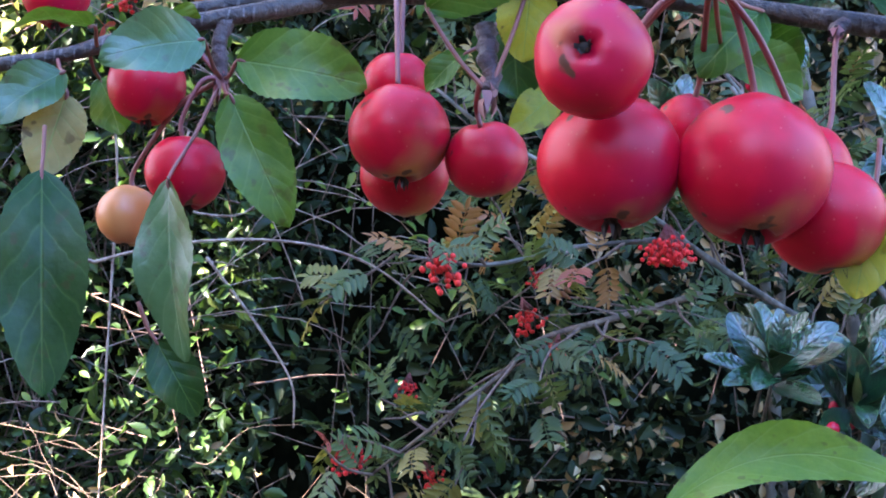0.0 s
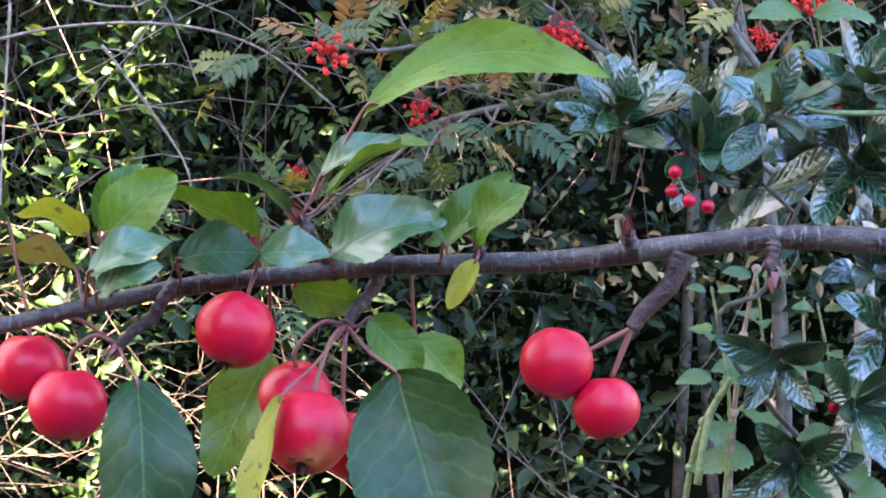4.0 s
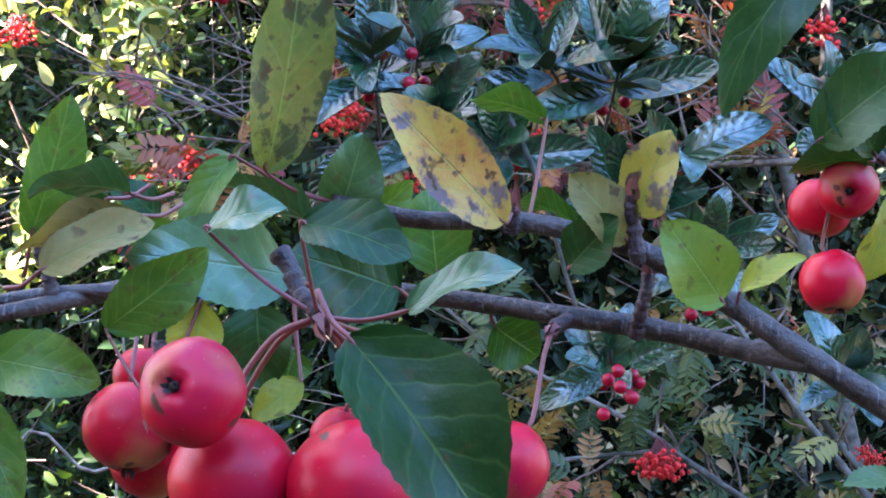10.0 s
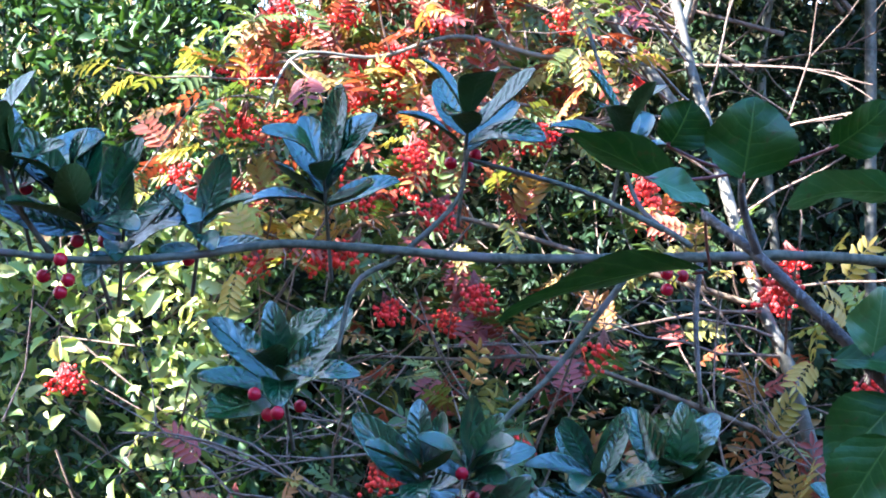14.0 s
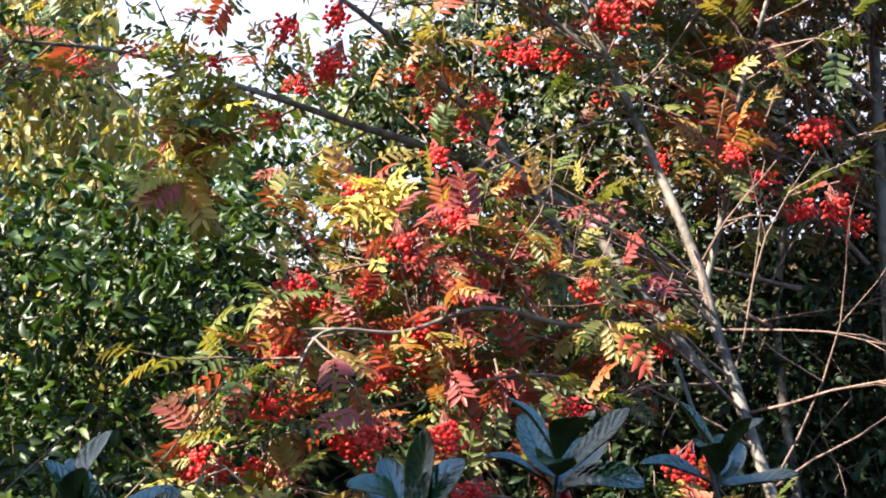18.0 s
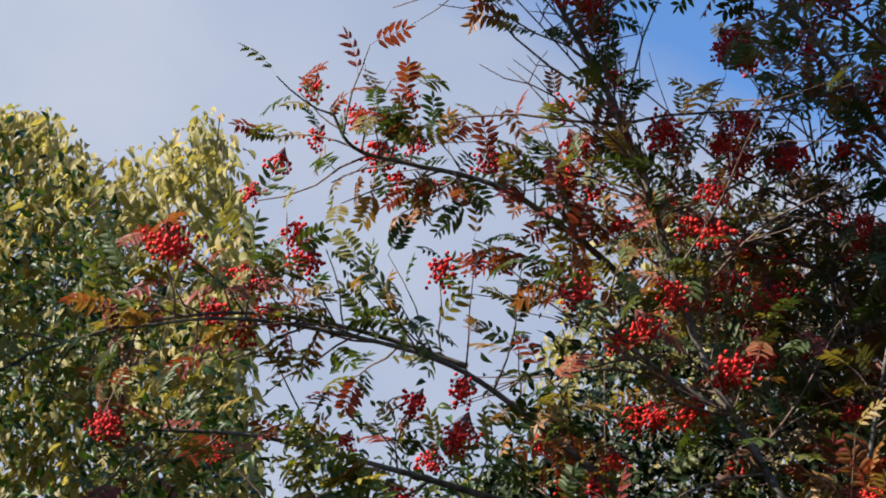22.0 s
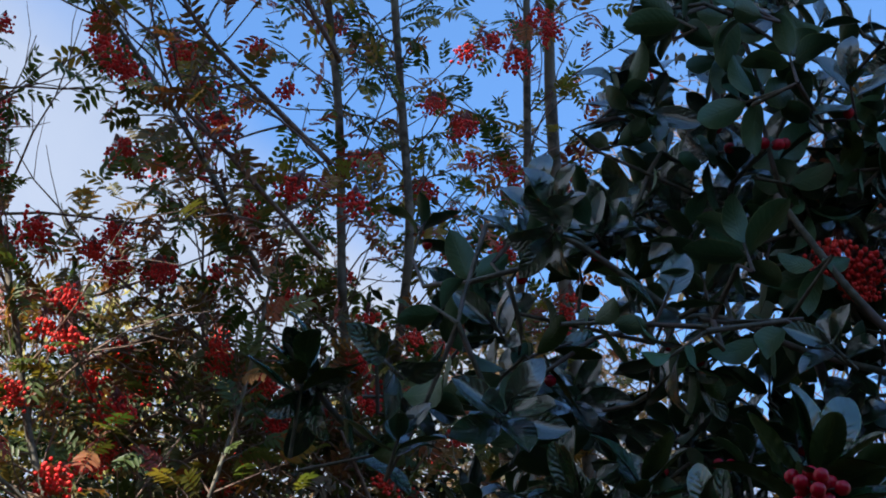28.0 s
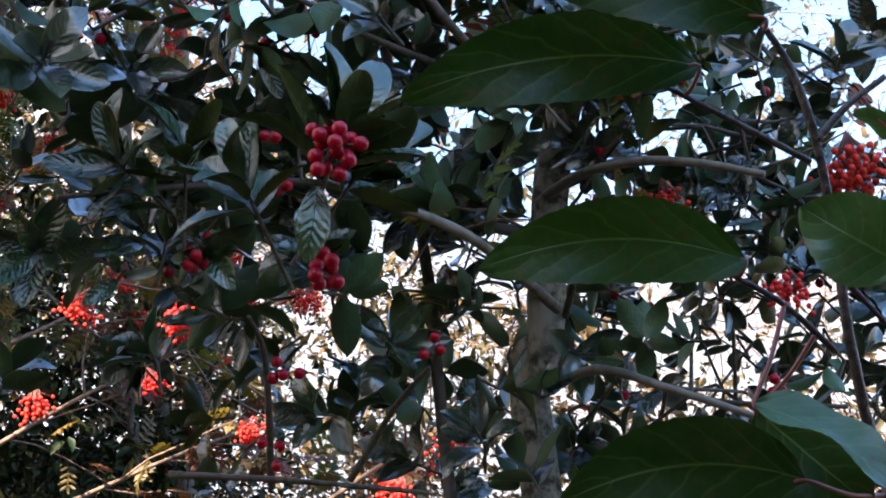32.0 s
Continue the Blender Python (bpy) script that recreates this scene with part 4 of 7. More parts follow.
# low sprays of red foliage in front of the hedge
for pts in ([(0.061, 3.071, 2.678), (-0.122, 2.998, 2.747), (-0.294, 2.934, 2.753), (-0.472, 2.875, 2.716), (-0.603, 2.823, 2.651)], [(0.074, 3.053, 2.564), (-0.177, 2.984, 2.625), (-0.375, 2.919, 2.622), (-0.529, 2.874, 2.530)], [(-0.230, 2.963, 2.963), (-0.325, 2.942, 2.867), (-0.366, 2.928, 2.753)], [(-0.685, 2.953, 3.098), (-0.764, 2.931, 2.985), (-0.797, 2.914, 2.876)], [(0.047, 3.003, 2.512), (-0.175, 2.901, 2.524), (-0.427, 2.853, 2.446), (-0.666, 2.783, 2.365)]):
    low = R1.limb(pts, 0.004, 0.002, rowan_twig)
    R1.clothe(low, 0.03, (0.06, 0.2), 0.3, (4, 6), 0.16)
low = R1.limb([(0.105, 3.039, 2.647), (-0.093, 2.946, 2.628), (-0.241, 2.838, 2.626), (-0.375, 2.792, 2.570), (-0.503, 2.729, 2.551), (-0.551, 2.699, 2.443)], 0.006, 0.002)
R1.clothe(low, 0.04, (0.1, 0.3), 0.2, (4, 7), 0.15)
low = R1.limb([(0.379, 2.959, 1.927), (0.178, 2.921, 1.995), (-0.052, 2.868, 2.059), (-0.224, 2.861, 2.054), (-0.379, 2.796, 2.046)], 0.006, 0.002, straw)
R1.clothe(low, 0.045, (0.08, 0.22), 0.1, (3, 6), 0.04)
low = R1.limb([(0.319, 2.982, 2.174), (-0.016, 2.933, 2.259), (-0.290, 2.857, 2.309), (-0.513, 2.791, 2.240), (-0.681, 2.730, 2.342)], 0.006, 0.002, straw)
R1.clothe(low, 0.04, (0.08, 0.25), 0.1, (3, 6), 0.1)
low = R1.limb([(0.485, 2.761, 1.789), (0.037, 2.699, 1.774), (-0.135, 2.587, 1.847), (-0.262, 2.582, 1.775), (-0.530, 2.537, 1.791)], 0.006, 0.002, straw)
R1.clothe(low, 0.035, (0.08, 0.22), 0.1, (3, 5), 0.1)
for q in ((-0.193, 3.070, 2.971), (-0.767, 2.964, 3.035), (-0.803, 2.999, 2.933), (-1.008, 2.842, 3.145), (-0.986, 2.720, 3.374), (-0.938, 2.755, 3.342), (-0.865, 2.757, 3.376), (-0.603, 2.899, 3.236), (-0.515, 2.897, 3.267), (-0.519, 2.934, 3.195), (-0.686, 2.962, 3.078), (-0.558, 2.943, 3.165), (-0.745, 2.907, 3.163), (-0.251, 2.995, 3.132), (-0.463, 3.075, 2.902), (-0.634, 3.095, 2.777), (-0.679, 3.113, 2.699), (-0.442, 3.144, 2.718), (-0.345, 3.156, 2.713), (-0.618, 3.159, 2.587), (-0.353, 3.124, 2.806), (-0.286, 3.013, 3.088)):
    R1.cluster(q)
for q in ((0.351, 3.154, 2.965), (0.415, 3.143, 2.970), (-1.221, 2.841, 3.222), (-0.246, 2.979, 3.378), (0.052, 2.996, 3.351), (-0.163, 3.052, 3.249), (-0.087, 2.939, 3.454), (-0.297, 2.927, 3.461), (-0.538, 3.003, 3.316), (-0.787, 3.270, 2.476), (-0.711, 3.291, 2.452), (-0.647, 3.268, 2.595), (-0.436, 3.323, 2.482), (-0.391, 3.264, 2.721), (0.407, 3.153, 2.959), (0.449, 3.159, 2.925)):
    R1.cluster(q)
for q in ((-0.804, 2.740, 3.932), (-0.618, 2.796, 3.920), (-0.891, 2.820, 3.806), (-0.804, 2.811, 3.848), (-0.967, 2.845, 3.743), (-0.610, 2.855, 3.850), (-0.464, 2.899, 3.826), (-0.614, 2.918, 3.769), (-0.852, 2.957, 3.639), (-0.888, 2.917, 3.681), (-1.073, 2.956, 3.540), (-0.932, 2.965, 3.595), (-0.522, 3.027, 3.642), (-0.457, 3.040, 3.636), (-0.469, 2.565, 4.194), (-0.416, 2.539, 4.227), (-0.396, 2.637, 4.134), (-0.183, 2.631, 4.160), (-0.006, 2.563, 4.230), (0.024, 2.641, 4.152), (0.062, 2.702, 4.088), (-0.217, 2.735, 4.049)):
    R1.cluster(q)
for q in ((0.044, 2.876, 4.046), (0.088, 2.899, 4.018), (0.026, 3.020, 3.871), (0.067, 2.995, 3.901), (0.150, 3.035, 3.844), (-0.320, 3.166, 3.653), (-0.274, 3.049, 3.823), (-0.301, 2.986, 3.903), (-0.180, 3.006, 3.887), (-0.695, 2.938, 3.886), (-0.738, 2.890, 3.933)):
    R1.cluster(q)
for q in ((0.024, 2.582, 4.113), (0.061, 2.637, 4.057), (0.218, 2.659, 4.043), (0.400, 2.664, 4.038), (0.324, 2.821, 3.848), (0.451, 2.778, 3.899), (0.559, 2.789, 3.876), (0.781, 2.666, 3.992), (0.865, 2.559, 4.093), (0.927, 2.521, 4.119), (0.926, 2.757, 3.846), (0.713, 2.647, 4.025), (0.279, 2.991, 3.603), (0.912, 2.491, 4.154), (0.076, 2.854, 3.791), (0.020, 2.866, 3.767), (0.154, 2.893, 3.744), (-0.089, 2.836, 3.789), (-0.011, 2.960, 3.624)):
    R1.cluster(q)
for q in ((-0.584, 2.829, 2.696), (-0.629, 2.844, 2.627), (-0.364, 2.878, 2.638), (-0.425, 2.875, 2.626), (-0.294, 2.858, 2.716), (-0.584, 2.884, 2.518), (-0.721, 2.888, 2.394), (-0.652, 2.904, 2.388), (-0.492, 2.952, 2.281), (-0.572, 2.935, 2.308), (0.340, 2.947, 2.292), (0.331, 2.959, 2.234), (0.093, 2.947, 2.410), (-0.205, 2.985, 2.240), (-0.445, 2.848, 2.702), (-0.334, 2.900, 2.571)):
    R1.cluster(q)
for q in ((-0.238, 2.745, 2.315), (-0.344, 2.772, 2.151), (-0.194, 2.779, 2.193), (0.024, 2.807, 2.101), (0.305, 2.770, 2.212), (-0.451, 2.735, 2.242), (-0.556, 2.721, 2.214), (-0.632, 2.771, 1.787), (-0.575, 2.780, 1.826), (-0.252, 2.835, 1.787), (-0.106, 2.829, 1.945), (0.104, 2.742, 2.371), (0.457, 2.784, 2.047), (-0.383, 2.721, 2.336), (-0.299, 2.710, 2.412), (-0.852, 2.682, 2.008)):
    R1.cluster(q)


def bare_twigs(R, line, count, reach, lift, seed):
    """Thin leafless side twigs along a limb, each forked once or twice."""
    r = random.Random(seed)
    for _ in range(count):
        a = line[r.randrange(len(line))]
        d = Vector((r.uniform(-1.0, 0.7), r.uniform(-0.5, 0.1), r.uniform(-0.2, 0.6) + lift)).normalized()
        ln = reach * r.uniform(0.5, 1.2)
        pts = [a]
        for k in range(5):
            d = (d + rand_dir(r) * 0.22).normalized()
            pts.append(pts[-1] + d * ln / 5)
        R.twigs.append((pts, 0.0034, 0.0012))
        for q in pts[2:5]:
            e = (d + rand_dir(r) * 0.8).normalized() * ln * 0.35
            R.twigs.append(([q, q + e * 0.5 + rand_dir(r) * 0.01, q + e], 0.0016, 0.0008))



def yellow_tuft(R, at, count, spread):
    """A tuft of clear yellow leaves round a shoot."""
    r = R.r
    for _ in range(count):
        b = Vector(at) + rand_dir(r) * spread * r.random()
        ob = new("leaf", YELLOW_MESH[r.randrange(3)])
        size = r.uniform(0.07, 0.1)
        place(ob, frame_of(b, b + rand_dir(r) + Vector((0, -0.2, -0.2)), Vector((-0.2, -0.6, 0.7)) + rand_dir(r) * 0.6) @ Matrix.Diagonal((size, size, size, 1)), R.t)


yellow_tuft(R1, (-0.77, 2.88, 3.02), 36, 0.1)
yellow_tuft(R1, (-0.80, 2.88, 2.90), 20, 0.07)
yellow_tuft(R1, (-0.42, 2.82, 2.83), 18, 0.1)
yellow_tuft(R1, (-0.55, 2.75, 2.22), 14, 0.12)
yellow_tuft(R1, (0.42, 2.80, 2.12), 12, 0.1)
bare_twigs(R1, stem[10:40], 34, 0.5, 0.0, 61)
bare_twigs(R1, stem[40:60], 26, 0.45, 0.2, 62)
bare_twigs(R1, low, 16, 0.4, 0.1, 63)
R1.finish()

# a rowan with browning leaves that closes the corner
R3 = Rowan((0.75, 4.1, 0.0), "rowan with browning leaves and thin tangled branches in shade", 3, False, True)
R3.limb([(0.75, 4.1, -0.05), (0.6, 4.0, 1.2), (0.388, 3.773, 2.685), (0.394, 3.670, 3.154), (0.266, 3.551, 3.529), (0.250, 3.395, 3.976)], 0.014, 0.006, name="trunk")
for pts in ([(0.321, 3.660, 3.045), (0.274, 3.507, 3.504), (0.242, 3.313, 3.919), (0.233, 3.229, 4.199)], [(0.408, 3.598, 3.172), (0.058, 3.458, 3.617), (-0.070, 3.342, 3.897)], [(0.478, 3.447, 3.567), (0.079, 3.385, 3.829), (-0.296, 3.278, 3.976)],
            [(0.288, 3.498, 3.412), (-0.001, 3.387, 3.641), (-0.236, 3.339, 3.712)], [(0.554, 3.510, 3.216), (0.269, 3.445, 3.546), (0.141, 3.398, 3.747)], [(0.557, 3.561, 2.947), (0.338, 3.543, 3.213), (0.138, 3.537, 3.387)],
            [(-0.255, 3.310, 3.575), (0.052, 3.255, 3.731), (0.325, 3.257, 3.837), (0.532, 3.260, 3.913)], [(-0.112, 3.327, 3.368), (0.183, 3.324, 3.630), (0.485, 3.306, 3.753)], [(0.078, 3.340, 3.381), (0.289, 3.324, 3.533), (0.565, 3.325, 3.617)], [(-0.258, 3.278, 3.820), (0.013, 3.268, 3.890), (0.291, 3.251, 4.023)],
            [(0.697, 3.376, 2.834), (0.925, 3.345, 2.985), (1.134, 3.315, 3.092)], [(0.679, 3.302, 3.024), (0.877, 3.286, 3.135), (1.037, 3.257, 3.256)], [(0.880, 3.385, 2.750), (1.141, 3.349, 2.874), (1.413, 3.294, 2.972)], [(1.398, 3.277, 2.737), (1.572, 3.183, 2.837), (1.769, 3.092, 2.866)],
            [(0.503, 2.493, 3.947), (0.390, 2.360, 4.078), (0.339, 2.258, 4.186)], [(0.490, 2.546, 3.731), (0.257, 2.383, 3.873), (0.164, 2.284, 3.969), (0.104, 2.184, 4.072)], [(0.487, 2.751, 3.649), (0.299, 2.605, 3.779), (0.180, 2.514, 3.861), (0.129, 2.405, 3.976)],
            [(0.561, 3.371, 3.245), (0.378, 3.285, 3.398), (0.277, 3.221, 3.519), (0.163, 3.161, 3.628)], [(0.499, 3.523, 3.130), (0.442, 3.473, 3.232), (0.410, 3.426, 3.333), (0.322, 3.329, 3.535)], [(0.393, 3.379, 3.185), (0.253, 3.337, 3.245), (0.125, 3.297, 3.305), (-0.015, 3.264, 3.345)], [(0.396, 3.464, 2.861), (0.210, 3.428, 2.897), (0.025, 3.396, 2.924)], [(0.334, 3.490, 2.786), (0.196, 3.449, 2.845), (0.081, 3.425, 2.872), (-0.082, 3.396, 2.896)], [(0.192, 3.390, 2.855), (0.235, 3.332, 2.999), (0.254, 3.288, 3.106), (0.228, 3.230, 3.234), (0.104, 3.138, 3.414)], [(0.556, 3.698, 2.996), (0.484, 3.660, 3.065), (0.338, 3.604, 3.157), (0.191, 3.557, 3.226)], [(0.680, 3.436, 3.378), (0.568, 3.331, 3.592), (0.457, 3.217, 3.829)], [(0.614, 3.634, 3.158), (0.578, 3.490, 3.481), (0.444, 3.325, 3.828)], [(0.444, 3.337, 3.547), (0.270, 3.240, 3.727), (0.092, 3.172, 3.839)]):
    ln = R3.limb(pts, 0.006, 0.002, rowan_twig)
    R3.clothe(ln, 0.062, (0.14, 0.4), 0.35, (3, 6), 0.16)
    bare_twigs(R3, ln, 2, 0.4, 0.2, len(R3.twigs))
for q in ((-0.046, 3.130, 3.535), (0.075, 3.178, 3.471), (0.390, 3.111, 3.599), (1.068, 3.011, 3.052), (0.883, 3.031, 3.081), (1.003, 3.075, 2.941), (0.793, 3.121, 2.909), (1.578, 2.957, 2.826), (1.499, 3.021, 2.738), (0.289, 3.211, 3.705), (0.054, 3.329, 3.541), (-0.218, 3.389, 3.430)):
    R3.cluster(q)
R3.finish()

# a smaller rowan low in the shade
R2 = Rowan((0.62, 2.5, 0.0), "young rowan with green and reddening leaves", 2, True)
R2.limb([(0.66, 2.5, -0.05), (0.65, 2.48, 0.6), (0.635, 2.47, 1.05), (0.60, 2.46, 1.3)], 0.019, 0.010, lichen_bark, name="trunk")
s2 = R2.limb([(0.61, 2.465, 1.03), (0.52, 2.45, 1.12), (0.42, 2.428, 1.20), (0.303, 2.399, 1.270), (0.213, 2.361, 1.328), (0.126, 2.319, 1.386), (-0.043, 2.438, 1.470), (-0.148, 2.483, 1.550)], 0.0065, 0.003)
R2.clothe(s2[10:], 0.03, (0.06, 0.18), 0.1, (3, 5), 0.04)
s2 = R2.limb([(0.463, 2.479, 1.315), (0.409, 2.491, 1.386), (0.329, 2.502, 1.499), (0.264, 2.506, 1.580)], 0.006, 0.003)
R2.clothe(s2, 0.03, (0.06, 0.18), 0.1, (3, 5), 0.04)
s2 = R2.limb([(0.229, 2.427, 1.265), (0.111, 2.338, 1.240), (0.003, 2.293, 1.213), (-0.049, 2.290, 1.167), (-0.115, 2.235, 1.122), (-0.215, 2.219, 1.043)], 0.005, 0.002, straw)
R2.clothe(s2, 0.03, (0.06, 0.18), 0.1, (3, 5), 0.04)
s2 = R2.limb([(0.160, 2.390, 1.341), (0.034, 2.350, 1.329), (-0.073, 2.303, 1.308), (-0.192, 2.303, 1.321)], 0.004, 0.002)
R2.clothe(s2, 0.03, (0.06, 0.18), 0.1, (3, 5), 0.04)
s2 = R2.limb([(0.491, 2.272, 1.218), (0.426, 2.282, 1.306), (0.353, 2.292, 1.397), (0.292, 2.301, 1.482), (0.246, 2.308, 1.547)], 0.0055, 0.003)
R2.clothe(s2, 0.06, (0.06, 0.18), 0.1, (2, 4), 0.1)
for q, k in (((-0.150, 2.225, 1.061), 3), ((0.025, 2.293, 1.220), 3), ((0.172, 2.326, 1.364), 0), ((-0.171, 2.290, 1.166), 3), ((0.008, 2.336, 1.309), 3), ((0.474, 2.479, 1.354), 1), ((0.471, 2.480, 1.363), 3), ((0.164, 2.310, 1.366), 0)):
    R2.cluster(q, k, 0.75 if k == 0 else 0.5)
R2.finish()

# tall rowans with straight grey stems
def tall_rowan(at, pts, r0, r1, seed, start, step=0.034, berries=0.3, label="tall slender rowan hung with red berries", bark=None):
    R = Rowan(at, label, seed)
    line = R.limb(pts, r0, r1, bark, name="trunk")
    R.clothe(line, step, (0.2, 0.55), 0.7, (4, 7), berries, start)
    return R


R = tall_rowan((0.55, 4.0, 0), [(0.62, 4.05, -0.05), (0.595, 3.509, 3.484), (0.570, 3.324, 3.992), (0.548, 3.156, 4.379), (0.499, 2.989, 4.711), (0.461, 2.837, 5.251)], 0.0135, 0.008, 21, 0.5)
R.finish()
R = tall_rowan((0.75, 4.0, 0), [(0.85, 4.0, -0.05), (0.696, 3.488, 3.506), (0.712, 3.401, 3.855), (0.727, 3.247, 4.079), (0.703, 3.141, 4.378), (0.667, 2.973, 4.711), (0.651, 2.819, 5.253)], 0.0145, 0.008, 22, 0.5)
R.finish()
R = tall_rowan((1.25, 4.2, 0), [(1.35, 4.3, -0.05), (1.073, 3.706, 3.632), (1.058, 3.428, 4.267), (1.045, 3.228, 4.670), (1.043, 3.009, 5.300)], 0.015, 0.008, 23, 0.45)
R.finish()
R = tall_rowan((2.3, 3.9, 0), [(2.4, 4.0, -0.05), (1.258, 3.888, 2.962), (1.266, 3.789, 3.460), (1.175, 3.561, 4.060), (1.124, 3.318, 4.699), (1.137, 3.141, 5.159)], 0.03, 0.012, 24, 0.4, 0.12)
R.finish()
R = tall_rowan((1.35, 1.75, 0), [(1.35, 1.8, -0.05), (1.206, 1.727, 2.174), (1.203, 1.676, 2.370), (1.209, 1.612, 2.600), (1.228, 1.514, 2.755), (1.233, 1.482, 2.833), (1.248, 1.407, 3.041), (1.269, 1.350, 3.234)], 0.027, 0.014, 25, 0.7, 0.16, label="rowan with a pale lichened trunk beside the holly", bark=lichen_bark)
for pts in ([(1.225, 1.479, 2.805), (1.178, 1.494, 2.909), (1.114, 1.570, 2.941)], [(1.235, 1.427, 2.947), (1.177, 1.495, 2.991), (1.122, 1.593, 2.992)], [(1.233, 1.401, 2.979), (1.201, 1.407, 3.072)], [(1.241, 1.439, 2.931), (1.300, 1.405, 3.009)], [(1.212, 1.621, 2.582), (1.294, 1.568, 2.598), (1.449, 1.543, 2.592)], [(1.215, 1.650, 2.529), (1.124, 1.633, 2.525), (1.004, 1.572, 2.502)]):
    ln = R.limb(pts, 0.009, 0.004)
    R.clothe(ln, 0.12, (0.1, 0.25), 0.2, (1, 3), 0.3)
for pts in ([(1.203, 1.627, 2.422), (1.063, 1.433, 2.364), (0.943, 1.266, 2.308), (0.855, 1.191, 2.286), (0.785, 1.176, 2.293)], [(1.194, 1.601, 2.512), (1.184, 1.456, 2.455), (1.216, 1.347, 2.412)], [(1.192, 1.600, 2.557), (1.178, 1.482, 2.518), (1.191, 1.379, 2.478), (1.229, 1.321, 2.449), (1.270, 1.267, 2.411)], [(1.200, 1.688, 2.341), (1.176, 1.496, 2.289), (1.232, 1.439, 2.247), (1.317, 1.424, 2.217)]):
    R.limb(pts, 0.0065, 0.0035, rowan_bark)
R.limb([(0.858, 1.279, 2.713), (0.886, 1.285, 2.665), (0.929, 1.288, 2.591), (1.005, 1.339, 2.559), (1.190, 1.555, 2.655)], 0.0035, 0.0055, holly_bark)
for q, k in (((0.934, 1.314, 2.709), 0.70), ((0.907, 1.325, 2.687), 0.60), ((0.954, 1.338, 2.697), 0.70), ((0.960, 1.330, 2.666), 0.50), ((1.204, 1.385, 2.770), 0.70), ((1.277, 1.645, 2.592), 0.70), ((1.308, 1.532, 2.557), 0.70), ((1.414, 1.459, 2.409), 0.80), ((1.325, 1.552, 2.513), 0.50)):
    R.cluster(q, None, k)
R.finish()
# ---------------------------------------------------------------- holly
HOLLY_DATA = [leaf_data(8, 4, 0.54, a, f, w, 0.0, 0.0, 0.5, s, 0.0, 0.0, 0.58) for a, f, w, s in ((0.10, 0.14, 0.03, 1), (0.03, 0.2, 0.02, 2), (0.16, 0.1, 0.05, 3), (-0.05, 0.16, 0.04, 4))]
HOLLY_NEAR = [leaf_data(44, 8, 0.44, a, f, w, 0.0, 0.0, 0.54, s, 0.0, 0.0, 0.52, 0.045) for a, f, w, s in ((0.10, 0.14, 0.03, 1), (0.03, 0.2, 0.02, 2), (0.16, 0.1, 0.05, 3), (-0.05, 0.16, 0.04, 4))]


def two_sided(v, f, u):
    """A leathery leaf with a glossy upper and a dull lower side."""
    low = v - np.array((0.0, 0.0, 0.012))
    me = mesh_from("leaf", np.concatenate([v, low]), np.concatenate([f, f[:, ::-1] + len(v)]), [holly_leaf, holly_under], uv=np.concatenate([u, u]))
    me.polygons.foreach_set("material_index", np.repeat([0, 1], len(f)))
    return me


HOLLY_MESH = [two_sided(v, f, u) for v, f, u in HOLLY_NEAR]
HOLLY_LOW = [(v - np.array((0.0, 0.0, 0.014)), f[:, ::-1], u) for v, f, u in HOLLY_DATA]
_bv, _bf = ball(0.0062, 8, 12)
HOLLY_BERRY = quad_mesh("berry", _bv, _bf, [holly_berry])


